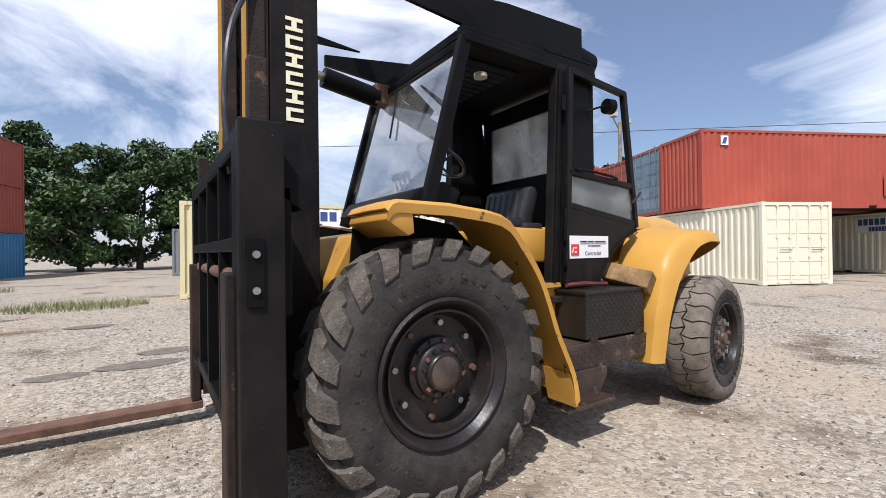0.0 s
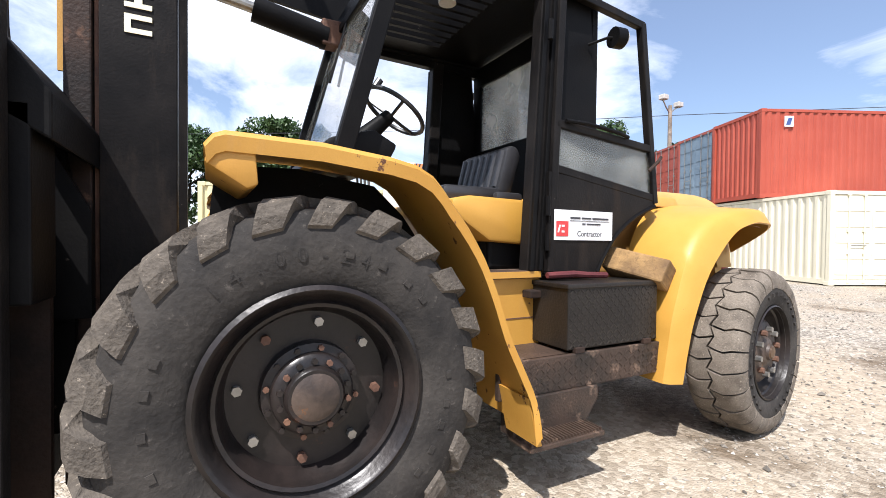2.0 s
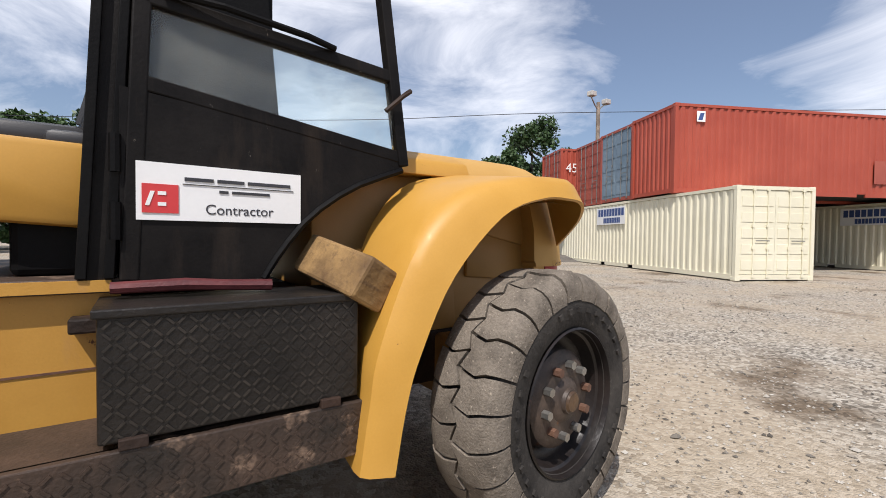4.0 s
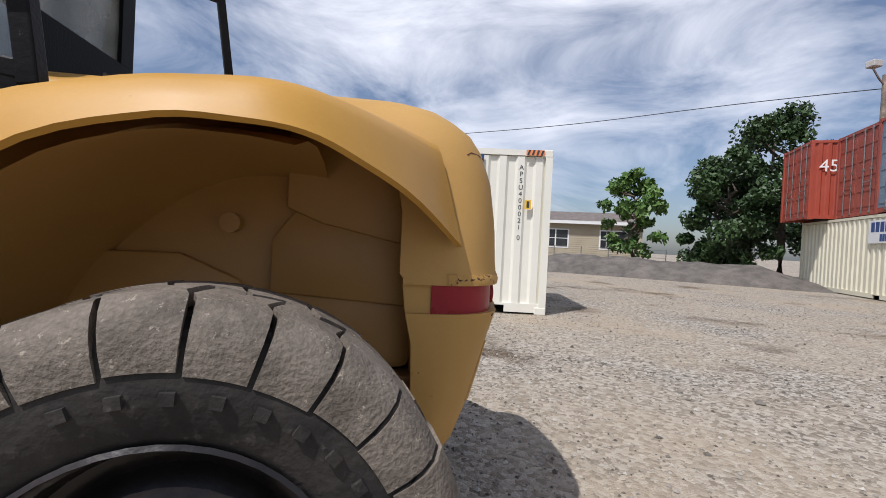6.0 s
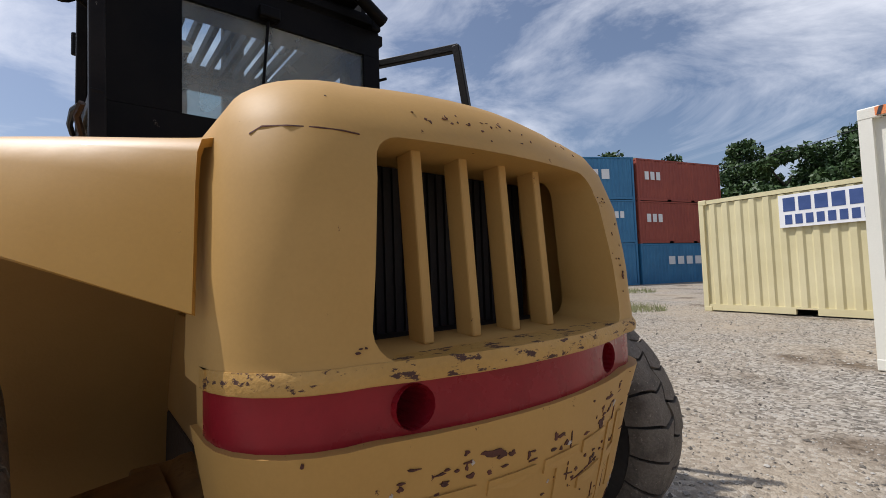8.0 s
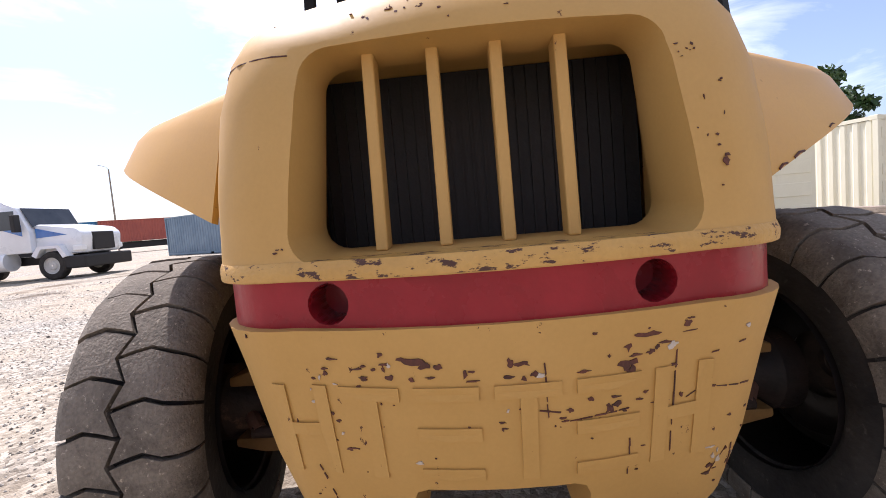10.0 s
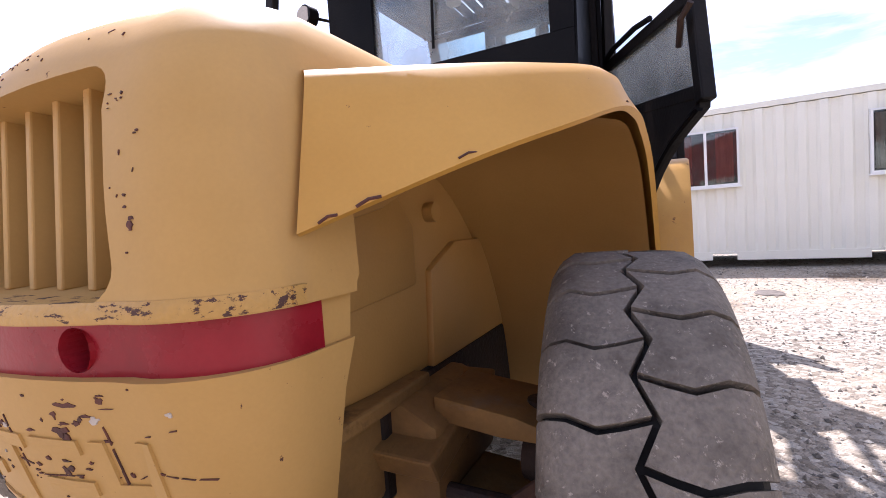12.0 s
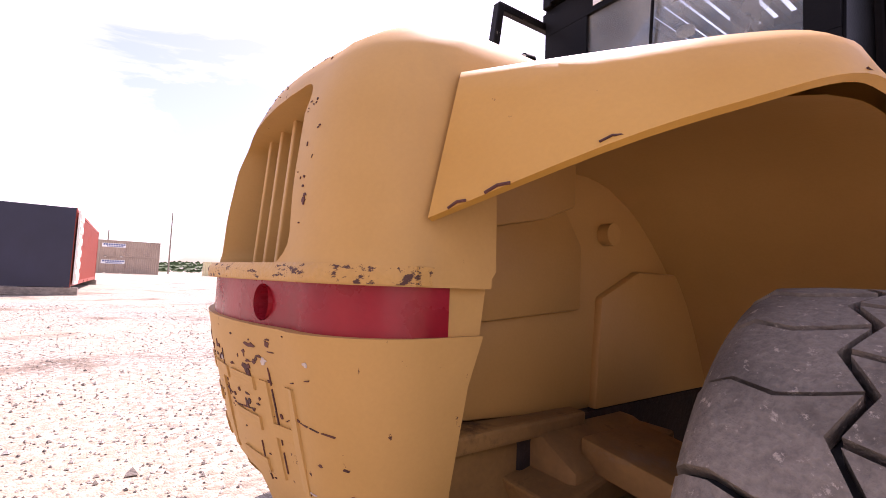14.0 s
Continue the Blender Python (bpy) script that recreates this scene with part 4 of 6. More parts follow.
# ---- distance ----
def tree(x, y, height, spread, seed, leaf="leaf_dark", leaves=4200, trunk_h=0.25, size=0.20, label="broad dark-green leafy tree"):
    """A tapered trunk with limbs, and a crown of many small leaves in uneven clumps."""
    rng = np.random.default_rng(seed)
    t = thing("tree", label, "tree", m=pose(x, y, 0))
    top = height * 0.8
    pts = [(0.12 * rng.normal() * k, 0.12 * rng.normal() * k, top * k / 5) for k in range(6)]
    bm = tube(pts, [height * 0.026 * (1 - 0.16 * k) for k in range(6)], 7)
    tips = []
    for k in range(11):
        a, h0 = rng.uniform(0, 6.28), rng.uniform(trunk_h * 0.7, 0.75) * height
        reach = spread * rng.uniform(0.5, 0.95) * (1.15 - 0.55 * h0 / height)
        tip = (reach * math.cos(a), reach * math.sin(a), min(height * 0.93, h0 + reach * rng.uniform(0.35, 0.9)))
        tube([(0, 0, h0), (tip[0] * 0.5, tip[1] * 0.5, (h0 + tip[2]) / 2 - 0.1), tip], [height * 0.011, height * 0.008, height * 0.003], 5, bm)
        tips.append(tip)
    part("trunk", bm, "bark", t, smooth=True)
    n_c = 34
    th, ph = rng.uniform(0, 6.28, n_c), rng.uniform(0, 1, n_c)
    cz = height * (trunk_h + (0.97 - trunk_h) * ph)
    prof = np.sin(np.clip((ph * 0.86 + 0.13), 0, 1) * np.pi) ** 0.7
    rr = spread * prof * np.sqrt(rng.uniform(0.1, 1, n_c))
    cent = np.stack([rr * np.cos(th), rr * np.sin(th), cz], 1)
    cent = np.vstack([cent, np.array(tips)])
    rad = rng.uniform(0.16, 0.34, len(cent)) * spread
    which = rng.integers(0, len(cent), leaves)
    d = rng.normal(size=(leaves, 3))
    d /= np.linalg.norm(d, axis=1)[:, None]
    pos = cent[which] + d * (rad[which] * rng.uniform(0.35, 1.08, leaves))[:, None] * np.array([1, 1, 0.75])
    u = rng.normal(size=(leaves, 3)); u /= np.linalg.norm(u, axis=1)[:, None]
    v = np.cross(u, rng.normal(size=(leaves, 3))); v /= np.linalg.norm(v, axis=1)[:, None]
    s = size * rng.uniform(0.6, 1.5, leaves)[:, None]
    quad = np.stack([pos - u * s, pos + v * s * 0.5, pos + u * s, pos - v * s * 0.5], 1)
    quad[..., 2] = np.maximum(quad[..., 2], 0.15)
    mesh_from("crown", quad.reshape(-1, 3).tolist(), np.arange(leaves * 4).reshape(-1, 4).tolist(), leaf, t)
    return t


TREES = (  # x, y, height, spread
    (-13.5, 40, 10.5, 3.9), (-9.5, 43, 11.2, 4.2), (-5.5, 39, 9.0, 3.6), (-2.0, 42, 10.8, 4.0), (1.6, 40, 11.8, 4.2), (5.2, 41, 12.6, 4.4), (9.0, 42, 11.8, 3.8), (-18, 36, 11, 4.4), (-22, 31, 10.0, 4.2),
)
for i, (tx, ty_, th_, ts_) in enumerate(TREES):
    tree(tx, ty_, th_, ts_, 20 + i, "leaf_mid" if i % 3 else "leaf_dark", 15000, 0.06, 0.18, "tall dense green tree at the edge of the yard")
tree(20.6, 19.2, 6.9, 2.4, 51, "leaf_dark", 18000, 0.06, 0.115, "large dark-green oak-like tree beside the container stack")
tree(24.5, 20.0, 9.5, 3.6, 52, "leaf_dark", 14000, 0.15, 0.14, "dark-green tree behind the container stack")
tree(28.5, 16.5, 9.0, 3.2, 54, "leaf_dark", 5000, 0.2, 0.22, "dark-green tree behind the container stack")
tree(15.3, 19.2, 5.2, 1.6, 53, "leaf_light", 3400, 0.22, 0.15, "young bright-green tree in front of the house")


def house():
    h = thing("house", "low beige mobile home with white windows and a grey roof", "house", m=pose(14.0, 33.0, 0.0, 0, 0, -20))
    part("wall", B(-8.5, 8.5, -2.5, 2.5, 0.5, 3.0), "siding", h)
    part("skirting", B(-8.45, 8.45, -2.45, 2.45, 0.0, 0.5), "c_grey", h)
    for k in range(16):
        part("siding_board", B(-8.5, 8.5, -2.53, -2.502, 0.55 + k * 0.15, 0.55 + k * 0.15 + 0.13), "siding", h)
    rf = part("roof", prism([(-2.95, 3.0), (2.95, 3.0), (0, 4.0)], "x", -8.9, 8.9), "shingle", h)
    part("fascia", B(-8.9, 8.9, -3.0, -2.95, 2.92, 3.14), "trimw", rf)
    for wx in (-4.6, 1.6, 5.6):
        w = thing("window", "", "", m=None)
        w.parent = h
        part("window_frame", B(wx, wx + 1.9, -2.56, -2.535, 1.15, 2.55), "trimw", w)
        for k in range(2):
            for q in range(2):
                part("pane", B(wx + 0.1 + k * 0.9, wx + 0.9 + k * 0.9, -2.575, -2.562, 1.25 + q * 0.64, 1.83 + q * 0.64), "glass_dark", w)
        part("muntin", B(wx + 0.48, wx + 0.51, -2.585, -2.577, 1.2, 2.5), "trimw", w)
    f = thing("wire_fence", "low grey wire fence beside the house", "fence", m=pose(7.5, 27.0, 0, 0, 0, -20))
    for k in range(9):
        part("post", R((k * 1.6, 0, 0), (k * 1.6, 0, 1.3), 0.03, 6), "steel", f)
    for z in (0.3, 0.8, 1.25):
        part("rail", R((0, 0, z), (12.8, 0, z), 0.012, 5), "steel", f)


house()

# the heap of gravel in front of the house
def heap():
    bm = bmesh.new()
    n, k = 46, 16
    grid = []
    for j in range(k + 1):
        row = []
        for i in range(n + 1):
            u, v = i / n, j / k
            x, y = -7.0 + 14.0 * u, -2.2 + 4.4 * v
            hgt = max(0.0, 1 - (2 * v - 1) ** 2) * min(1, 5 * u, 5 * (1 - u)) * (0.82 + 0.22 * noise.noise((x * 0.5, y * 0.5, 1.0)) + 0.10 * noise.noise((x * 2, y * 2, 5.0)))
            row.append(bm.verts.new((x, y, hgt - 0.03)))
        grid.append(row)
    for a, b in zip(grid, grid[1:]):
        for i in range(n):
            bm.faces.new((a[i], a[i + 1], b[i + 1], b[i]))
    ob = part("dirt_mound", bm, "dirt", smooth=True)
    ob.matrix_world = pose(14.8, 17.2, 0, 0, 0, -38)
    tagged(ob, "long low heap of grey gravel and dirt", "gravel heap")


heap()
tree(-27.0, 23.0, 8.5, 3.4, 57, "leaf_mid", 9000, 0.1, 0.18, "leafy green tree behind the cream containers")


def light_pole(x, y, h, two=True):
    p = thing("light_pole", "tall grey light pole with floodlights", "light pole", m=pose(x, y, 0))
    part("pole", R((0, 0, 0), (0, 0, h), 0.16, 10, 0.11), "timber_grey", p)
    if two:
        for sx, hh in ((-0.7, 0.35), (0.7, 0.1)):
            part("bracket", tube([(0, 0, h - 0.5), (sx * 0.5, 0, h - 0.2), (sx, 0, h + hh - 0.1)], 0.04, 6), "steel", p)
            part("floodlight", B(sx - 0.22, sx + 0.22, -0.25, 0.15, h + hh - 0.12, h + hh + 0.18, bevel=0.04), "concrete", p)
    else:
        part("bracket", tube([(0, 0, h - 0.1), (0.5, 0, h + 0.3), (1.6, 0, h + 0.4)], 0.04, 6), "steel", p)
        part("lamp_head", B(1.5, 2.1, -0.12, 0.12, h + 0.34, h + 0.44, bevel=0.03), "concrete", p)


light_pole(24.75, 15.49, 9.5)
for px_, py_, ph_ in ((-3, -110, 13), (-26, -120, 12), (8, -120, 9), (-34, -66, 10), (-70, -60, 14), (-40, -95, 9)):
    light_pole(px_, py_, ph_, False)
cable = curve_points([(-30, 54.8, 9.2), (8, 27.5, 8.35), (24.75, 15.49, 8.9), (60, -9.7, 9.4)], 40)
tagged(part("power_line", tube(cable, 0.022, 5), "print_dark"), "thin black overhead power line", "cable")
wood = np.random.default_rng(9)
verts, faces = [], []
for i in range(5200):
    a = wood.uniform(0, 1)
    x, y = -260 + 520 * a, -190 - 30 * wood.uniform(0, 1)
    z = wood.uniform(0.3, 4.2) * (0.55 + 0.45 * math.sin(a * 37) ** 2)
    s = wood.uniform(0.5, 1.3)
    k = len(verts)
    verts += [(x - s, y, z), (x, y + s, z - s * 0.6), (x + s, y, z), (x, y, z + s * 0.7)]
    faces.append((k, k + 1, k + 2, k + 3))
tagged(mesh_from("distant_wood", verts, faces, "leaf_mid"), "low distant line of green trees", "woods", kind="stuff")


def tuft(x, y, n, r, seed):
    rng = np.random.default_rng(seed)
    v, f = [], []
    for i in range(n):
        a, d = rng.uniform(0, 6.28), r * math.sqrt(rng.uniform(0, 1))
        bx, by, h, la = x + d * math.cos(a) * 1.6, y + d * math.sin(a), rng.uniform(0.05, 0.22), rng.uniform(0, 6.28)
        k = len(v)
        v += [(bx - 0.008, by, 0), (bx + 0.008, by, 0), (bx + 0.08 * math.cos(la), by + 0.08 * math.sin(la), h)]
        f.append((k, k + 1, k + 2))
    tagged(mesh_from("grass", v, f, "grass"), "patch of thin dry grass on the gravel", "grass", kind="stuff")


tuft(-2.6, 10.2, 900, 0.9, 3)
tuft(-7.5, 17.5, 1500, 1.6, 4)


# ---- road tractor ----
def wheel_simple(parent, x, y, r, w, name="wheel"):
    e = thing(name, "", "")
    e.parent = parent
    e.location = (x, y, r)
    part("tyre", lathe([(r * 0.58, -w / 2), (r * 0.9, -w / 2), (r, -w * 0.35), (r, w * 0.35), (r * 0.9, w / 2), (r * 0.58, w / 2)], 28), "rubber", e, smooth=True)
    part("rim", lathe([(0.02, -w * 0.45), (r * 0.25, -w * 0.45), (r * 0.33, -w * 0.30), (r * 0.55, -w * 0.36), (r * 0.60, -w * 0.5), (r * 0.60, w * 0.45)], 24), "concrete", e, smooth=True)


def road_tractor():
    t = thing("road_tractor", "white and blue road tractor parked across the yard", "truck", m=pose(-11.9, -16.0, 0, 0, 0, 92))
    # its nose looks along local +x
    part("chassis", B(-4.6, 2.2, -0.5, 0.5, 0.55, 0.85), "dark", t)
    part("cab", prism([(-1.2, 1.0), (0.75, 1.0), (0.75, 1.75), (0.35, 2.62), (-0.1, 2.85), (-1.2, 2.85)], "y", -1.15, 1.15, 0.06), "truck_white", t, smooth=True)
    part("cab_flash", prism([(-1.1, 2.2), (0.5, 1.6), (0.5, 2.0), (-1.1, 2.75)], "y", -1.165, -1.152), "truck_blue", t)
    part("bonnet", prism([(0.7, 0.95), (2.35, 0.85), (2.45, 1.55), (2.2, 1.78), (0.75, 2.0)], "y", -0.95, 0.95, 0.10), "truck_white", t, smooth=True)
    part("bonnet_flash", prism([(0.8, 1.5), (1.9, 1.55), (0.8, 1.85)], "y", -0.966, -0.953), "truck_blue", t)
    part("grille", B(2.36, 2.47, -0.5, 0.5, 0.95, 1.6, bevel=0.03), "dark", t)
    part("bumper", B(1.75, 2.6, -1.15, 1.15, 0.35, 0.8, bevel=0.06), "dark", t)
    part("windscreen", prism([(0.765, 1.9), (0.775, 1.9), (0.42, 2.6), (0.40, 2.6)], "y", -1.0, 1.0), "glass_dark", t)
    part("side_window", B(-0.55, 0.3, -1.17, -1.155, 1.85, 2.5), "glass_dark", t)
    part("headlight", B(2.05, 2.40, -0.99, -0.75, 0.95, 1.15, bevel=0.04), "trimw", t)
    part("headlight", B(2.05, 2.40, 0.75, 0.99, 0.95, 1.15, bevel=0.04), "trimw", t)
    part("mirror", B(0.45, 0.6, -1.5, -1.25, 1.75, 2.35, bevel=0.03), "dark", t)
    part("fuel_tank", R((-1.7, -0.95, 0.75), (-0.2, -0.95, 0.75), 0.34, 18), "truck_white", t, smooth=True)
    part("wheel_arch", prism([(0.75, 0.9), (1.0, 1.2), (1.75, 1.2), (2.0, 0.8), (1.85, 0.75), (1.65, 1.1), (1.1, 1.1), (0.9, 0.8)], "y", -1.2, -0.9), "truck_white", t)
    for wx in (1.4, -2.9, -4.15):
        for wy in (-1.02, 1.02):
            wheel_simple(t, wx, wy, 0.5, 0.3)
    part("rear_mudguard", B(-4.75, -3.3, -1.2, -0.85, 1.06, 1.10), "concrete", t)


road_tractor()
c = container("shipping_container", "blue shipping container on a trailer behind the road tractor", -10.7, -25.6, 1.25, 92, 6.06, "c_blue", doors=True)
tagged(part("trailer_frame", B(-0.5, 6.5, 0.3, 2.1, 0.5, 1.23, m=pose(-10.7, -25.6, 0, 0, 0, 92)), "dark"), "dark steel trailer frame under a container", "trailer")
container("shipping_container", "grey-brown shipping container beyond the road tractor", -25.5, -20.5, 0.0, 62, 12.19, "c_bluegrey")
container("storage_container", "cream storage container beyond the road tractor", -18.6, -9.5, 0.0, 68, 6.06, "cream")


# ---- the forklift ----
FL = thing("forklift", "big yellow and black forklift truck, its door folded open", "forklift")


def apply_cut(ob, bm_cut):
    """Cuts a solid out of a part, for good."""
    me = bpy.data.meshes.new("cutter")
    bmesh.ops.recalc_face_normals(bm_cut, faces=bm_cut.faces[:])
    bm_cut.to_mesh(me)
    bm_cut.free()
    cut = new("cutter", me)
    mod = ob.modifiers.new("cut", "BOOLEAN")
    mod.operation, mod.object, mod.solver = "DIFFERENCE", cut, "EXACT"
    bpy.context.view_layer.update()
    done = bpy.data.meshes.new_from_object(ob.evaluated_get(bpy.context.evaluated_depsgraph_get()))
    ob.modifiers.clear()
    ob.data = done
    bpy.data.objects.remove(cut)
    done.polygons.foreach_set("use_smooth", [True] * len(done.polygons))
    done.set_sharp_from_angle(angle=radians(35))


def lug_mesh(path, half, skew, count, offset, sign, drop, bm, jitter=0.0, seed=1):
    """Tread lugs: bent bars that run from the middle of the tread over the shoulder."""
    rng = random.Random(seed)
    for k in range(count):
        a0 = 2 * math.pi * (k + offset) / count
        j = 1 + rng.uniform(-jitter, jitter)
        prev = None
        for i, (r, y) in enumerate(path):
            s = i / (len(path) - 1)
            a = a0 + skew * s
            hw = half * j * (1.0 - 0.10 * s)
            ring = []
            for da, rr in ((-hw, r), (hw, r), (hw * 1.18, r - drop), (-hw * 1.18, r - drop)):
                yy = y if rr == r else y - drop * 0.9 * (1 if s > 0.55 else 0)
                ring.append(bm.verts.new((rr * math.cos(a + da), sign * yy, rr * math.sin(a + da))))
            if prev:
                for q in range(4):
                    bm.faces.new((prev[q], prev[(q + 1) % 4], ring[(q + 1) % 4], ring[q]))
            else:
                bm.faces.new(ring)
            prev = ring
        bm.faces.new(prev[::-1])
    return bm


def front_wheel():
    """The outer face looks along -y; the tyre spans y from 0 to 0.33."""
    w = thing("front_wheel", "", "")
    w.parent = FL
    R0, W = 0.63, 0.33
    prof = [(0.335, 0.03), (0.36, 0.012), (0.40, 0.0), (0.47, -0.006), (0.54, 0.005), (0.575, 0.025), (0.592, 0.07), (0.597, W / 2)]
    prof = prof + [(r, W - y) for r, y in prof[-2::-1]]
    tyre = part("tyre", lathe(prof, 72), "rubber", w, smooth=True)
    bm = bmesh.new()
    path = [(R0, -0.015), (R0, 0.06), (R0 - 0.002, 0.115), (R0 - 0.018, 0.155), (R0 - 0.055, 0.170), (R0 - 0.095, 0.172)]
    for sign, off in ((-1, 0.0), (1, 0.5)):
        lug_mesh(path, 0.084, 0.20, 22, off, sign, 0.040, bm, 0.10, 3)
    bmesh.ops.transform(bm, matrix=Matrix.Translation((0, W / 2, 0)), verts=bm.verts[:])
    part("tread", bm, "rubber_front", tyre, "dusty dark tread lugs")
    bm = bmesh.new()
    for k in range(30):
        a = 2 * math.pi * k / 30 + 0.04 * math.sin(k * 5)
        if k % 10 in (3, 4) or 9 <= k <= 14:
            continue
        box(bm, -0.010, 0.010, -0.0085, 0.004, -0.013, 0.013, m=Matrix.Rotation(-a, 4, "Y") @ Matrix.Translation((0.452, 0, 0)))
    part("sidewall_mark", bm, "rubber", tyre)["kind"] = "stuff"
    for k, ch in enumerate("14.00-24"):
        a = radians(150 - k * 8.5)
        cx, cz = 0.425 * math.cos(a), 0.425 * math.sin(a)
        text_on(tyre, ch, cx, 0.0, cz, 0.062, "rubber", rot=(90, -(math.degrees(a) - 90), 0), align="CENTER", depth=0.006)
    rim = part("rim", lathe([(0.345, 0.33), (0.345, 0.02), (0.352, 0.004), (0.338, -0.006), (0.325, 0.004), (0.318, 0.03), (0.300, 0.045), (0.292, 0.03), (0.280, 0.035), (0.272, 0.085), (0.262, 0.10), (0.255, 0.125), (0.19, 0.128), (0.15, 0.128)], 56), "rim", w, smooth=True)
    hub = part("hub", lathe([(0.0, 0.022), (0.085, 0.022), (0.092, 0.03), (0.095, 0.045), (0.118, 0.05), (0.128, 0.06), (0.13, 0.085), (0.155, 0.09), (0.160, 0.13), (0.155, 0.16)], 40), "rim", w, smooth=True)
    part("grease_cap", lathe([(0.0, 0.012), (0.06, 0.014), (0.078, 0.024)], 28), "cap_steel", hub, "greasy round hub cap", smooth=True)
    for count, rad, y0, br, big in ((14, 0.108, 0.048, 0.010, 0), (12, 0.143, 0.088, 0.010, 0), (8, 0.222, 0.126, 0.016, 1)):
        for k in range(count):
            a = 2 * math.pi * (k + 0.3) / count
            p = Vector((rad * math.cos(a), y0, rad * math.sin(a)))
            part("wheel_nut" if big else "bolt", R(p, p + Vector((0, -0.024 if big else -0.014, 0)), br, 6), "rust" if k % 3 == 0 else "steel" if big else "rim", hub)
    return w


fw = front_wheel()
fw.matrix_basis = pose(0.04, -1.10, 0.63, 0, 20, 0)
copy_thing(fw, pose(0.04, 1.10, 0.63, 0, 47, 180))


def block_tread(bm, r0, half, count):
    """Two staggered rows of tread blocks that meet along a zigzag, with bent grooves out to the shoulders."""
    rng = random.Random(8)
    pitch, gap = 2 * math.pi / count, 0.045
    bends = ((0.0, 0.0), (0.42, 0.17), (0.75, 0.03), (1.0, 0.0))

    def bend(v):
        for (v0, b0), (v1, b1) in zip(bends, bends[1:]):
            if v <= v1:
                return b0 + (b1 - b0) * (v - v0) / (v1 - v0)
        return bends[-1][1]

    def radius(y):
        over = max(0.0, abs(y) - half * 0.70) / (half * 0.30)
        return r0 - 0.004 * (y / half) ** 2 - 0.040 * over * over

    rows = [(v, 0.0) for v in (0.0, 0.22, 0.45, 0.72, 0.9, 1.0)] + [(1.0, 0.028), (1.0, 0.062)]
    for sign in (-1, 1):
        for k in range(count):
            lift = rng.uniform(-0.005, 0.002)
            top, base = [], []
            for v, fall in rows:
                line, low_line = [], []
                for q in range(7):
                    w = gap + (1 - 2 * gap) * q / 6
                    zig = -0.014 + 0.028 * (1 - abs(2 * w - 1)) + 0.005
                    y = zig + (half - zig) * v
                    ang = (k + (0.5 if sign < 0 else 0.0) + w + bend(v)) * pitch
                    r = radius(y) - fall + lift
                    yy = y + (0.004 if fall > 0.03 else 0.006 if fall else 0.0)
                    line.append(bm.verts.new((r * math.cos(ang), sign * yy, r * math.sin(ang))))
                    d = 0.030 if not fall else 0.022
                    rb = r - (d if not fall else 0.004)
                    yb = yy if not fall else yy - d
                    low_line.append(bm.verts.new((rb * math.cos(ang), sign * yb, rb * math.sin(ang))))
                top.append(line)
                base.append(low_line)
            n, m = len(top), 7
            for a in range(n - 1):
                for b in range(m - 1):
                    bm.faces.new((top[a][b], top[a][b + 1], top[a + 1][b + 1], top[a + 1][b]))
                bm.faces.new((top[a][0], top[a + 1][0], base[a + 1][0], base[a][0]))
                bm.faces.new((top[a][-1], base[a][-1], base[a + 1][-1], top[a + 1][-1]))
            for b in range(m - 1):
                bm.faces.new((top[0][b], base[0][b], base[0][b + 1], top[0][b + 1]))
                bm.faces.new((top[-1][b], top[-1][b + 1], base[-1][b + 1], base[-1][b]))


def rear_wheel():
    w = thing("rear_wheel", "", "")
    w.parent = FL
    R0, W = 0.485, 0.30
    prof = [(0.262, 0.03), (0.29, 0.008), (0.36, 0.0), (0.41, 0.006), (0.437, 0.02), (0.449, 0.05), (0.453, W / 2)]
    prof = prof + [(r, W - y) for r, y in prof[-2::-1]]
    tyre = part("tyre", lathe(prof, 64), "rubber", w, smooth=True)
    bm = bmesh.new()
    block_tread(bm, R0, 0.148, 25)
    bmesh.ops.transform(bm, matrix=Matrix.Translation((0, W / 2, 0)), verts=bm.verts[:])
    part("tread", bm, "rubber_grey", tyre, "dusty grey tread blocks with zigzag grooves", smooth=True)
    bm = bmesh.new()
    for k in range(34):
        if k % 12 in (0, 1, 2):
            continue
        a = 2 * math.pi * k / 34
        box(bm, -0.009, 0.009, -0.007, 0.004, -0.010, 0.010, m=Matrix.Rotation(-a, 4, "Y") @ Matrix.Translation((0.345, 0, 0)))
    part("sidewall_mark", bm, "rubber", tyre)["kind"] = "stuff"
    part("rim", lathe([(0.27, 0.24), (0.27, -0.03), (0.277, -0.045), (0.27, -0.05), (0.265, -0.03), (0.262, 0.0), (0.275, 0.006), (0.263, -0.002), (0.252, 0.006), (0.246, 0.03), (0.235, 0.05), (0.22, 0.05), (0.20, 0.065), (0.185, 0.04), (0.15, 0.022), (0.11, 0.02), (0.10, 0.02)], 48), "rim", w, smooth=True).location.y = 0.055
    hub = part("hub", lathe([(0.0, -0.020), (0.045, -0.020), (0.050, -0.006), (0.075, 0.0), (0.085, 0.010), (0.16, 0.016), (0.185, 0.035)], 32), "cap_steel", w, "rusty hub with a greasy cap", smooth=True)
    hub.location.y = 0.035
    part("grease_cap", lathe([(0.0, -0.030), (0.034, -0.028), (0.042, -0.018)], 20), "grease", hub, smooth=True)
    for k in range(10):
        a = 2 * math.pi * (k + 0.5) / 10
        p = Vector((0.132 * math.cos(a), 0.014, 0.132 * math.sin(a)))
        part("wheel_nut", R(p, p + Vector((0, -0.03, 0)), 0.017, 6), "steel" if k % 3 else "rust", hub)
    return w


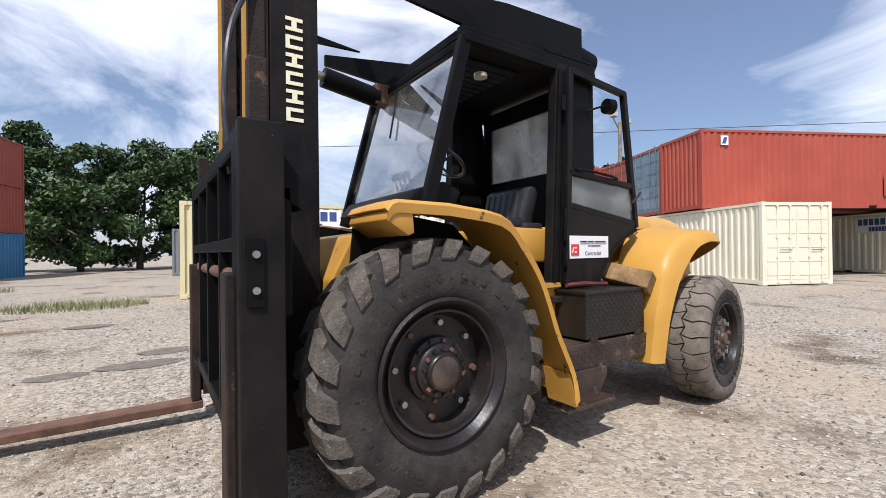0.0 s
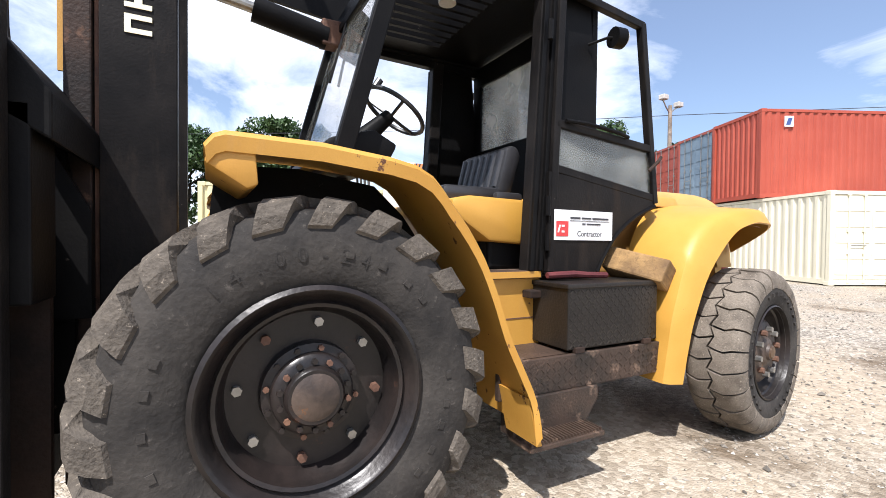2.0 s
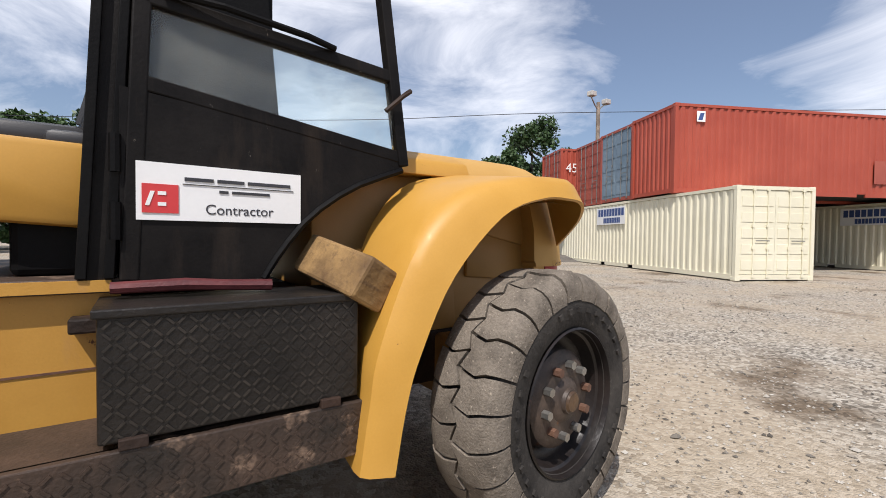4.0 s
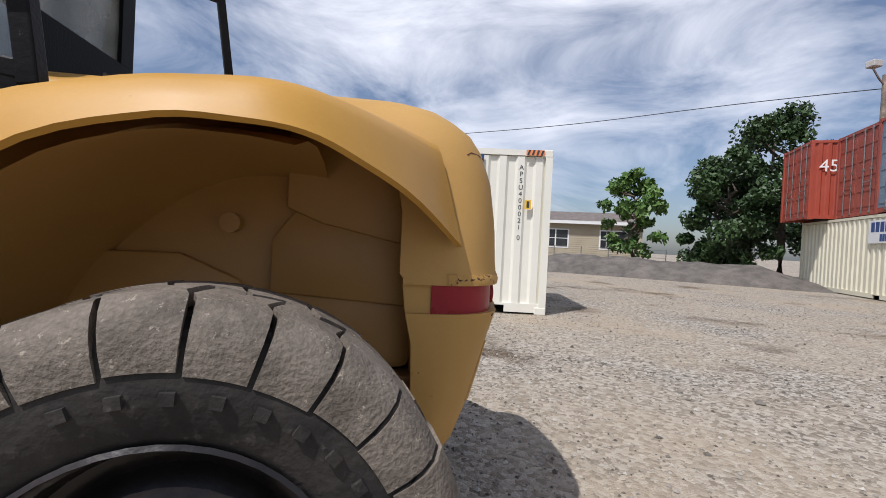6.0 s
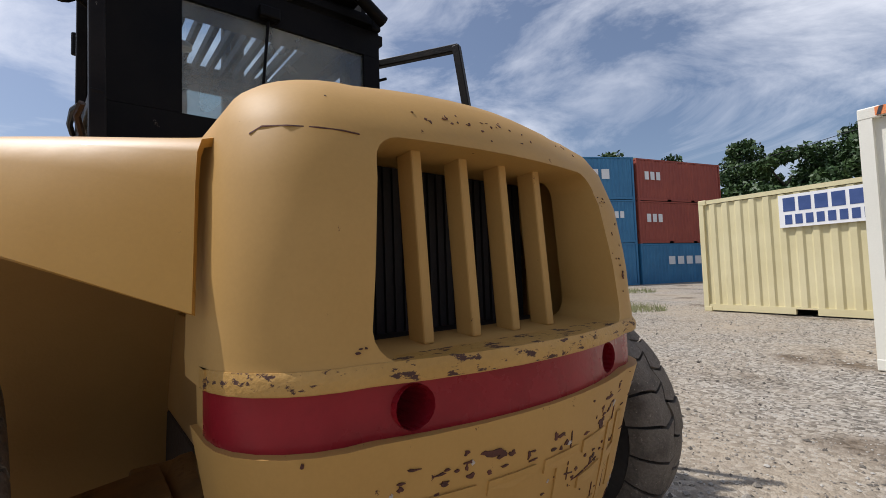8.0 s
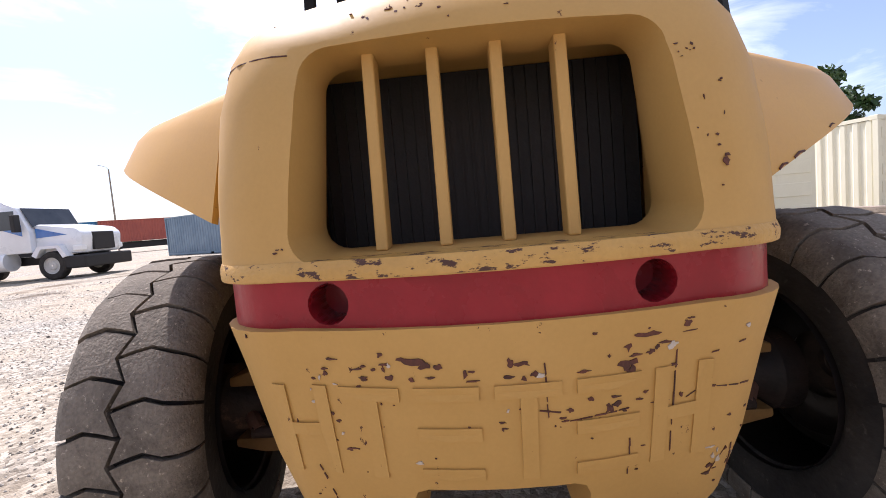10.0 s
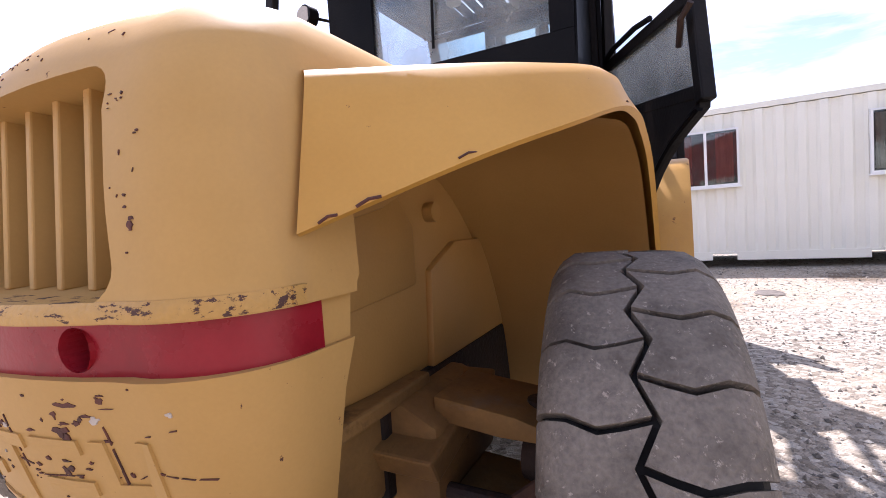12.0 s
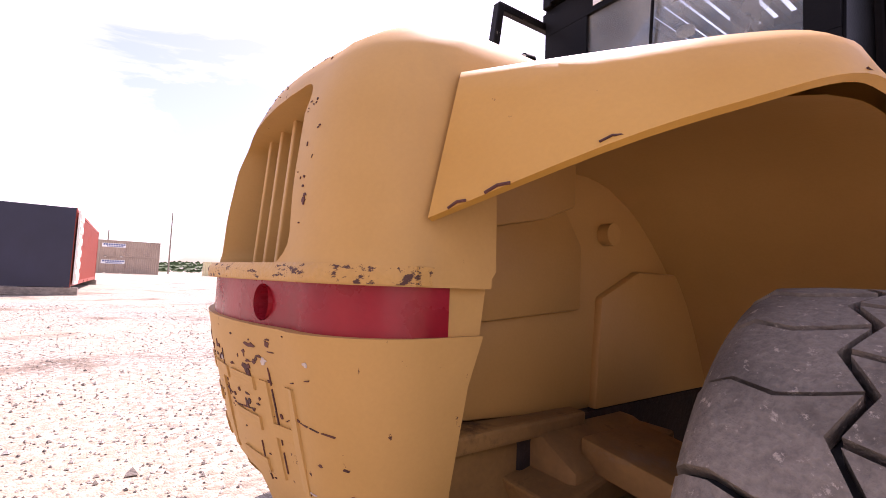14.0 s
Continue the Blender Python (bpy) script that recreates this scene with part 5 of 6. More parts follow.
rw = rear_wheel()
rw.matrix_basis = pose(2.671, -1.0785, 0.485, 0, 8, 8)   # the steered wheels stand eight degrees over
copy_thing(rw, pose(2.629, 1.0785, 0.485, 0, 30, 188))


# counterweight: rounded outlines, one above another
RX = -0.42   # the drawn rear end, moved along the machine


def outline(xr, w, xf, rad, n=7, crown=0.05):
    """Half-width w, rear end xr with a slight outward bow, open front at xf."""
    xr, xf = xr + RX, xf + RX
    pts = [(xf, -w)]
    for k in range(n + 1):
        a = math.pi / 2 * k / n
        pts.append((xr - crown - rad + rad * math.sin(a), -w + rad - rad * math.cos(a)))
    for k in range(1, 8):
        y = (-w + rad) + (2 * (w - rad)) * k / 8
        pts.append((xr - crown * (y / (w - rad)) ** 2, y))
    for k in range(n + 1):
        a = math.pi / 2 * (1 - k / n)
        pts.append((xr - crown - rad + rad * math.sin(a), w - rad + rad * math.cos(a)))
    pts.append((xf, w))
    return pts


def stacked(levels):
    bm = bmesh.new()
    rings = [[bm.verts.new((x, y, z)) for x, y in outline(xr, w, xf, rad, crown=cr)] for z, xr, w, xf, rad, cr in levels]
    n = len(rings[0])
    for a, b in zip(rings, rings[1:]):
        for i in range(n):
            bm.faces.new((a[i], a[(i + 1) % n], b[(i + 1) % n], b[i]))
    bm.faces.new(rings[0][::-1])
    bm.faces.new(rings[-1])
    return bm


low = [(0.40, 3.62, 0.42, 3.46, 0.10, 0.03), (0.46, 3.68, 0.44, 3.48, 0.13, 0.04), (0.60, 3.745, 0.475, 3.49, 0.16, 0.055), (0.78, 3.79, 0.503, 3.48, 0.175, 0.06), (0.865, 3.805, 0.515, 3.46, 0.18, 0.05)]
band = [(0.865, 3.793, 0.509, 3.53, 0.175, 0.06), (0.945, 3.793, 0.509, 3.53, 0.175, 0.06)]
waist_cuts = (-0.27, 0.245)
core = [(0.865, 3.77, 0.504, 3.46, 0.17, 0.06), (0.945, 3.77, 0.504, 3.45, 0.17, 0.06)]
upp = [(0.945, 3.81, 0.52, 3.45, 0.18, 0.06), (0.962, 3.812, 0.52, 3.45, 0.18, 0.06), (0.975, 3.806, 0.52, 3.44, 0.18, 0.06), (0.99, 3.797, 0.519, 3.44, 0.178, 0.052), (1.012, 3.787, 0.518, 3.44, 0.176, 0.045), (1.06, 3.774, 0.517, 3.44, 0.175, 0.035), (1.10, 3.767, 0.515, 3.44, 0.174, 0.03), (1.14, 3.761, 0.512, 3.44, 0.173, 0.028), (1.25, 3.742, 0.502, 3.42, 0.17, 0.024),
       (1.34, 3.718, 0.486, 3.30, 0.165, 0.03), (1.39, 3.695, 0.468, 2.75, 0.16, 0.038), (1.43, 3.66, 0.442, 2.75, 0.155, 0.05), (1.458, 3.62, 0.413, 2.75, 0.15, 0.05), (1.478, 3.565, 0.375, 2.75, 0.15, 0.045), (1.492, 3.48, 0.32, 2.75, 0.14, 0.035), (1.50, 3.35, 0.24, 2.75, 0.12, 0.02)]
scrape = [(0.947, 3.8125, 0.5212, 3.60, 0.18, 0.06), (0.964, 3.8145, 0.5212, 3.60, 0.18, 0.06), (0.9765, 3.8075, 0.5208, 3.60, 0.18, 0.06)]
part("scraped_ledge", stacked(scrape), "yellow_scraped", FL, "scraped ledge with bare rusty metal", smooth=True)
cw = part("counterweight", stacked(upp), "yellow_rear_shade", FL, "smooth yellow counterweight with paint chips", smooth=True)
cl = part("counterweight_skirt", stacked(low), "yellow_flaked", FL, "scraped yellow lower counterweight", smooth=True)
waist = part("counterweight_waist", stacked(core), "yellow_rear_shade", FL, smooth=True)
for yy in waist_cuts:
    apply_cut(waist, R((3.66 + RX, yy, 0.905), (3.9 + RX, yy, 0.905), 0.035, 18))
band_ob = part("reflector_band", stacked(band), "red_lens", FL, "faded red reflective band round the rear", smooth=True)
# grille opening, rounded
gp = []
for cx, cz, a0 in ((-0.265, 1.03, 180), (0.265, 1.03, 270), (0.24, 1.275, 0), (-0.24, 1.275, 90)):
    for k in range(6):
        a = radians(a0 + 90 * k / 5)
        gp.append((cx + 0.045 * math.cos(a), cz + 0.045 * math.sin(a)))
apply_cut(cw, prism(gp, "x", 3.0 + RX, 3.9 + RX))


def flared(points, x0, x1, grow):
    """A cutter that widens from the outline at x0 to a larger one at x1."""
    bm = bmesh.new()
    cy, cz = sum(p[0] for p in points) / len(points), sum(p[1] for p in points) / len(points)
    a = [bm.verts.new((x0, y, z)) for y, z in points]
    b = [bm.verts.new((x1, cy + (y - cy) * grow, cz + (z - cz) * grow)) for y, z in points]
    n = len(points)
    bm.faces.new(a[::-1])
    bm.faces.new(b)
    for i in range(n):
        bm.faces.new((a[i], a[(i + 1) % n], b[(i + 1) % n], b[i]))
    return bm


apply_cut(cw, flared(gp, 3.64 + RX, 3.81 + RX, 1.11))
# the hollow behind the grille
apply_cut(cw, B(3.22 + RX, 3.60 + RX, -0.36, 0.36, 0.955, 1.355))
for yy in waist_cuts:
    apply_cut(band_ob, R((3.62 + RX, yy, 0.905), (3.9 + RX, yy, 0.905), 0.034, 18))
    part("tow_hole", lathe([(0.034, -0.02), (0.034, 0.07), (0.0, 0.07)], 18), "red_lens", FL).matrix_basis = pose(3.738 + RX, yy, 0.905, 0, 0, 90)
# notch under the skirt
apply_cut(cl, B(3.4 + RX, 3.9 + RX, -0.17, 0.14, 0.3, 0.56, bevel=0.03))
part("radiator", B(3.40 + RX, 3.425 + RX, -0.358, 0.358, 0.957, 1.353), "dark", FL, "dark radiator core behind the grille")
for k in range(27):
    yk = -0.35 + k * 0.026
    part("radiator_fin", B(3.425 + RX, 3.433 + RX, yk, yk + 0.004, 0.96, 1.35), "dark", FL)
part("grille_ledge", B(3.47 + RX, 3.62 + RX, -0.36, 0.36, 0.957, 0.975), "dark", FL)
for k, yb in enumerate((-0.188, -0.075, 0.035, 0.145)):
    bm = prism([(3.69 + RX, 0.98), (3.64 + RX, 0.98), (3.615 + RX, 1.33), (3.665 + RX, 1.33)], "y", yb - 0.011, yb + 0.011, 0.004)
    part("grille_bar", bm, "yellow_rear_shade", FL, "upright yellow grille bar")
# raised blocks where the maker's letters are cast


def rear_x(levels, y, z):
    """The rear face of a stack of outlines."""
    for (z0, x0, w0, _, r0, c0), (z1, x1, w1, _, r1, c1) in zip(levels, levels[1:]):
        if z0 <= z <= z1:
            k = (z - z0) / (z1 - z0)
            hw, rad = w0 + (w1 - w0) * k, r0 + (r1 - r0) * k
            x = x0 + (x1 - x0) * k - (c0 + (c1 - c0) * k) * min(1, abs(y) / (hw - rad)) ** 2
            over = max(0.0, abs(y) - (hw - rad))
            return x + RX - (rad - math.sqrt(max(0.0, rad * rad - over * over)))
    return levels[-1][1] + RX


def skirt_patch(bm, corners, proud, levels=low):
    """A flat block that follows the rear face, from its corners in y and z."""
    top = [bm.verts.new((rear_x(levels, y, z) + proud, y, z)) for y, z in corners]
    base = [bm.verts.new((rear_x(levels, y, z) - 0.012, y, z)) for y, z in corners]
    n = len(corners)
    bm.faces.new(top)
    bm.faces.new(base[::-1])
    for i in range(n):
        bm.faces.new((top[i], top[(i + 1) % n], base[(i + 1) % n], base[i]))


for k in range(6):
    y0 = -0.40 + k * 0.128
    for a, b, z0, z1 in ((0, 0.026, 0.585, 0.765), (0.078, 0.104, 0.585, 0.765), (0.026, 0.078, 0.665, 0.69)) if k in (0, 5) else ((0, 0.104, 0.74, 0.765), (0.0, 0.104, 0.585, 0.61), (0.0, 0.104, 0.665, 0.69)) if k in (2, 4) else ((0.0, 0.104, 0.74, 0.765), (0.039, 0.065, 0.585, 0.74)):
        bm = bmesh.new()
        skirt_patch(bm, [(y0 + a, z0), (y0 + (a + b) / 2, z0), (y0 + b, z0), (y0 + b, (z0 + z1) / 2), (y0 + b, z1), (y0 + (a + b) / 2, z1), (y0 + a, z1), (y0 + a, (z0 + z1) / 2)], 0.0035)
        part("raised_bar", bm, "yellow_flaked", cl)

# body between the rear wheels, and hood
body = part("body", prism([(1.90, 0.62), (1.90, 1.30), (2.15, 1.38), (2.86, 1.39), (2.94, 1.10), (2.95, 0.95), (3.07, 0.935), (3.07, 0.68), (2.2, 0.62)], "y", -0.40, 0.40, 0.03), "yellow_well_shade", FL, "yellow engine housing between the rear wheels", smooth=True)
part("counterweight_heel", B(3.15 + RX, 3.53 + RX, -0.41, 0.41, 0.43, 0.64, bevel=0.02), "yellow_grimy_shade", FL, "lower yellow casting behind the rear axle")
part("hood", prism([(-0.50, 1.36), (-0.47, 1.43), (-0.38, 1.475), (0.38, 1.475), (0.47, 1.43), (0.50, 1.36)], "x", 1.76, 2.62, 0.012), "yellow", FL, "yellow engine hood", smooth=True)
part("hood_seam", B(2.20, 2.206, -0.40, 0.40, 1.40, 1.4775), "dark", body)
for sy in (-1, 1):
    for outline_ in ([(2.66, 0.90), (3.05, 0.87), (3.04, 1.10), (2.72, 1.13), (2.66, 1.05)], [(2.05, 0.66), (2.60, 0.66), (2.58, 0.93), (2.42, 1.0), (2.2, 1.0), (2.1, 0.92)]):
        part("well_panel", prism(outline_, "y", sy * 0.392, sy * 0.42, 0.008), "yellow_well_shade", body, smooth=True)
    part("well_panel", prism([(2.70, 1.14), (2.80, 1.10), (3.035, 1.05), (3.035, 1.375), (2.70, 1.375)], "y", sy * 0.402, sy * 0.432, 0.008), "yellow_well_shade", body, smooth=True)
    part("well_knob", R((2.55, sy * 0.39, 1.09), (2.55, sy * 0.43, 1.09), 0.028, 14), "yellow_well_shade", body, smooth=True)
part("frame_rail", B(-0.35, 2.85, -0.42, -0.32, 0.42, 0.66, bevel=0.01), "black_rust", FL)
part("frame_rail", B(-0.35, 2.85, 0.32, 0.42, 0.42, 0.66, bevel=0.01), "black_rust", FL)
part("steer_axle", prism([(-0.54, 0.42), (-0.45, 0.36), (0.45, 0.36), (0.54, 0.42), (0.54, 0.60), (0.45, 0.645), (-0.45, 0.645), (-0.54, 0.60)], "x", 2.48, 2.82, 0.02), "yellow_grimy_shade", FL, "yellow steering axle beam", smooth=True)
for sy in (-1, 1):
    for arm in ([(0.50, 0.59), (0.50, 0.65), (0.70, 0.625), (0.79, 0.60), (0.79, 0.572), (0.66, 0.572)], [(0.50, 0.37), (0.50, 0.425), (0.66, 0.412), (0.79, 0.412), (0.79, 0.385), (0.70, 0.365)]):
        part("axle_arm", prism([(sy * y, z) for y, z in arm], "x", 2.55, 2.76, 0.008), "yellow_grimy_shade", FL, smooth=True)
    part("kingpin", R((2.65, sy * 0.73, 0.36), (2.65, sy * 0.73, 0.63), 0.032, 14), "black_rust", FL, "greasy black kingpin", smooth=True)
    part("steering_knuckle", lathe([(0.0, -0.07), (0.055, -0.07), (0.07, -0.02), (0.095, 0.03), (0.12, 0.06), (0.12, 0.12), (0.0, 0.12)], 24), "black_rust", FL, "greasy black steering knuckle", smooth=True).matrix_basis = pose(2.65, sy * 0.76, 0.49, 0, 0, 0 if sy > 0 else 180)
part("steer_cylinder", R((2.78, -0.5, 0.44), (2.78, 0.5, 0.44), 0.04, 14), "black_rust", FL, smooth=True)
part("piston_rod", R((2.78, -0.72, 0.44), (2.78, 0.72, 0.44), 0.018, 10), "black_rust", FL)
for sy in (-1, 1):
    part("tie_rod", R((2.78, sy * 0.7, 0.44), (2.68, sy * 0.78, 0.475), 0.022, 8), "rust", FL)
    part("lower_beam", prism([(2.86, 0.50), (2.89, 0.56), (2.5, 0.64), (2.5, 0.58)], "y", sy * 0.40, sy * 0.56, 0.008), "yellow_grimy_shade", FL)
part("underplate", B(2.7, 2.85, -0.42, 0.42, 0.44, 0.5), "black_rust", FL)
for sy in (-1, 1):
    part("well_shelf", B(2.66, 3.08, min(sy * 0.34, sy * 0.44), max(sy * 0.34, sy * 0.44), 0.635, 0.672, bevel=0.008), "yellow_grimy_shade", FL)
part("drive_axle", R((0.04, -0.85, 0.62), (0.04, 0.85, 0.62), 0.16, 20), "black_rust", FL, smooth=True)
part("gearbox", B(0.2, 1.9, -0.3, 0.3, 0.36, 0.9, bevel=0.05), "black_rust", FL)


def rear_fender(sy):
    """The moulded wing over a rear wheel: skirt, shoulder and top in one shell."""
    lo = [(1.98, 0.97, 0.37), (2.01, 0.98, 0.57), (2.055, 0.98, 0.72), (2.18, 0.98, 0.96), (2.39, 0.98, 1.163), (2.59, 0.975, 1.233), (2.73, 0.97, 1.24), (2.83, 0.95, 1.232), (2.92, 0.885, 1.20), (3.03, 0.76, 1.149), (3.172, 0.53, 1.052)]
    up = [(1.89, 0.93, 0.37), (1.917, 0.94, 0.58), (1.945, 0.945, 0.75), (2.08, 0.935, 1.06), (2.27, 0.92, 1.235), (2.50, 0.925, 1.30), (2.66, 0.93, 1.318), (2.78, 0.925, 1.322), (2.875, 0.845, 1.322), (2.975, 0.70, 1.32), (3.105, 0.51, 1.312)]
    inn = [(1.93, 0.60, 0.37), (1.955, 0.60, 0.58), (1.985, 0.58, 0.77), (2.09, 0.54, 1.09), (2.26, 0.50, 1.285), (2.48, 0.47, 1.352), (2.64, 0.45, 1.372), (2.76, 0.45, 1.372), (2.85, 0.45, 1.366), (2.95, 0.45, 1.356), (3.06, 0.45, 1.34)]
    li = [Vector((x - 0.02 * (x > 2.45), y - 0.03, z - 0.012)) for x, y, z in lo[:8]]
    liner = curve_points(li, 26)
    rows = [[(p.x + 0.10 * (1 - t) * (p.z < 1.2) * 0.2, sy * (0.40 + (p.y - 0.40) * t), p.z + 0.05 * math.sin(t * math.pi)) for t in (0, 0.25, 0.5, 0.75, 1)] for p in liner]
    part("wheel_well", sheet(rows), "yellow_well_shade", FL, "yellow inside of the wheel well", smooth=True)
    n = 44
    L, U, I = (curve_points(p, n) for p in (lo, up, inn))
    cols = []
    for a, b, c0 in zip(L, U, I):
        # a rounded shoulder between the skirt and the top
        s1, s2 = b.lerp(a, 0.25), b.lerp(c0, 0.12)
        cols.append([a, a.lerp(s1, 0.5), s1, (s1 + s2 + 2 * b) / 4, s2, s2.lerp(c0, 0.33), s2.lerp(c0, 0.66), c0])
    rows = [[(p.x, sy * p.y, p.z) for p in col] for col in cols]
    return part("rear_fender", sheet(rows, 0.014 if sy > 0 else -0.014), "yellow", FL, "moulded yellow rear wing with scuffed edge", smooth=True)


def scuffs(parent, spots, sy=1.0):
    for a, b, r in spots:
        part("paint_scuff", tube([a, [(a[k] + b[k]) / 2 + (0.004 if k == 2 else 0) for k in range(3)], b], r, 5), "chip", parent)


for sy in (-1, 1):
    f = rear_fender(sy)
    if sy > 0:
        scuffs(f, [((3.105, 0.64, 1.10), (3.125, 0.607, 1.087), 0.0028), ((3.14, 0.583, 1.077), (3.155, 0.558, 1.066), 0.0025), ((2.60, 0.967, 1.248), (2.80, 0.958, 1.245), 0.0015), ((2.24, 0.962, 1.075), (2.38, 0.962, 1.185), 0.0022), ((2.30, 0.958, 1.14), (2.33, 0.956, 1.165), 0.003), ((2.43, 0.965, 1.21), (2.46, 0.962, 1.225), 0.003), ((3.02, 0.765, 1.158), (3.04, 0.74, 1.15), 0.002)])


def flake(corners, parent, kind="chip", levels=low):
    bm = bmesh.new()
    skirt_patch(bm, corners, 0.0012 if kind == "chip" else 0.0016, levels)
    part("paint_chip", bm, kind, parent)


def torn(rng, y, z, lw, lh, z0, z1):
    """A ragged outline, with deep bays, about a point of the rear face."""
    n = rng.randint(8, 12)
    pts = []
    for i in range(n):
        a = 2 * math.pi * i / n
        q = rng.uniform(0.35, 1.2)
        pts.append((y + lw * q * math.cos(a), min(z1, max(z0, z + lh * q * math.sin(a)))))
    return pts


rng = random.Random(12)
# flaked paint in groups: along the tops of the cast blocks, under the band and at the corners
for cy, cz, wide, high, count, size in ((-0.16, 0.795, 0.05, 0.014, 12, 0.0075), (0.0, 0.79, 0.09, 0.012, 12, 0.006), (-0.28, 0.79, 0.06, 0.02, 9, 0.0045), (0.24, 0.80, 0.035, 0.022, 12, 0.0075), (0.30, 0.835, 0.05, 0.01, 6, 0.0045), (0.05, 0.70, 0.08, 0.016, 10, 0.006), (0.20, 0.71, 0.05, 0.014, 7, 0.006), (-0.30, 0.71, 0.03, 0.03, 9, 0.005), (0.38, 0.56, 0.03, 0.04, 12, 0.006), (-0.05, 0.64, 0.20, 0.06, 12, 0.003), (0.0, 0.72, 0.40, 0.09, 22, 0.0022)):
    for k in range(count):
        y = max(-0.43, min(0.43, rng.gauss(cy, wide)))
        z = max(0.50, min(0.855, rng.gauss(cz, high)))
        lw, lh = size * rng.lognormvariate(0.1, 0.55), size * rng.lognormvariate(-0.25, 0.5)
        flake(torn(rng, y, z, lw, lh, 0.48, 0.863), cl, "chip" if rng.random() < 0.86 else "primer")
# scratches: broken lines down and along the casting
for ya, yb, za, zb in ((0.30, 0.33, 0.70, 0.715), (0.33, 0.45, 0.715, 0.70), (0.40, 0.42, 0.60, 0.50), (0.39, 0.36, 0.58, 0.53), (-0.34, -0.32, 0.60, 0.50), (0.02, 0.10, 0.72, 0.705), (0.10, 0.20, 0.69, 0.70), (0.275, 0.275, 0.79, 0.60), (0.06, 0.065, 0.82, 0.70), (0.20, 0.20, 0.64, 0.56), (0.34, 0.40, 0.775, 0.79)):
    for j in range(5):
        if rng.random() < 0.15:
            continue
        k0, k1, e = j / 5, (j + rng.uniform(0.6, 1.0)) / 5, rng.uniform(0.001, 0.0025)
        flake([(ya + (yb - ya) * k0, za + (zb - za) * k0), (ya + (yb - ya) * k1 + 0.001, za + (zb - za) * k1 - 0.001), (ya + (yb - ya) * k1 + e + 0.001, za + (zb - za) * k1 + e), (ya + (yb - ya) * k0 + e, za + (zb - za) * k0 + e)], cl)
# hairline crack and chips on the upper casting
crack = [(-0.462, 1.318), (-0.448, 1.328), (-0.42, 1.327), (-0.38, 1.325), (-0.345, 1.324), (-0.318, 1.322)]
for (ya, za), (yb, zb) in zip(crack, crack[1:]):
    flake([(ya, za), (yb, zb), (yb, zb + 0.0022), (ya, za + 0.0022)], cw, levels=upp)
for cy, cz, wide, high, count, size in ((0.0, 1.385, 0.20, 0.012, 20, 0.0028), (0.36, 1.15, 0.03, 0.05, 9, 0.0018), (0.37, 1.07, 0.006, 0.015, 5, 0.0032), (-0.35, 1.0, 0.008, 0.004, 3, 0.0045), (-0.1, 1.36, 0.05, 0.02, 8, 0.0028), (0.33, 1.26, 0.012, 0.008, 7, 0.002)):
    for k in range(count):
        y, z = max(-0.45, min(0.45, rng.gauss(cy, wide))), max(0.98, min(1.42, rng.gauss(cz, high)))
        flake(torn(rng, y, z, size * rng.lognormvariate(0, 0.5), size * rng.lognormvariate(0, 0.5), 0.97, 1.43), cw, levels=upp)


# front fenders: bent steel bands
def front_fender(sy):
    prof = [(-0.26, 1.33), (-0.22, 1.41), (0.05, 1.405), (0.37, 1.36), (0.50, 1.24), (0.61, 1.09), (0.68, 0.94), (0.74, 0.78), (0.81, 0.64), (0.87, 0.51), (0.895, 0.36)]
    pts = [(-0.262, 1.372), (-0.24, 1.40), (-0.215, 1.41)] + [(p.x, p.z) for p in curve_points([(x, 0, z) for x, z in prof[2:]], 26)]
    rows = [[(x, sy * 1.10, z - 0.048), (x, sy * 1.105, z - 0.010), (x, sy * 1.095, z), (x, sy * 0.9, z + 0.004), (x, sy * 0.66, z)] for x, z in pts]
    f = part("front_fender", sheet(rows, 0.010 if sy > 0 else -0.010), "yellow_worn", FL, "bent yellow steel front fender with worn edge", smooth=True)
    part("fender_nose", prism([(-0.268, 1.33), (-0.255, 1.372), (-0.23, 1.395), (-0.14, 1.39), (-0.13, 1.275), (-0.16, 1.262)], "y", min(sy * 0.67, sy * 1.102), max(sy * 0.67, sy * 1.102), 0.006), "yellow_worn", f, smooth=True)
    part("fender_flap", prism([(0.86, 0.50), (0.875, 0.50), (0.93, 0.30), (0.905, 0.30)], "y", sy * 0.88, sy * 1.09), "yellow_worn", f)
    part("inner_panel", prism([(-0.28, 0.95), (-0.235, 1.385), (0.05, 1.392), (0.36, 1.345), (0.49, 1.225), (0.60, 1.07), (0.66, 0.92), (0.60, 0.70), (-0.2, 0.70)], "y", sy * 0.655, sy * 0.675), "black", f)
    return f


for sy in (-1, 1):
    front_fender(sy)
part("front_panel", prism([(-0.34, 0.75), (-0.34, 1.05), (-0.22, 1.28), (0.20, 1.34), (0.20, 0.75)], "y", -0.60, 0.60, 0.01), "yellow_worn", FL, "yellow cowl in front of the cab")


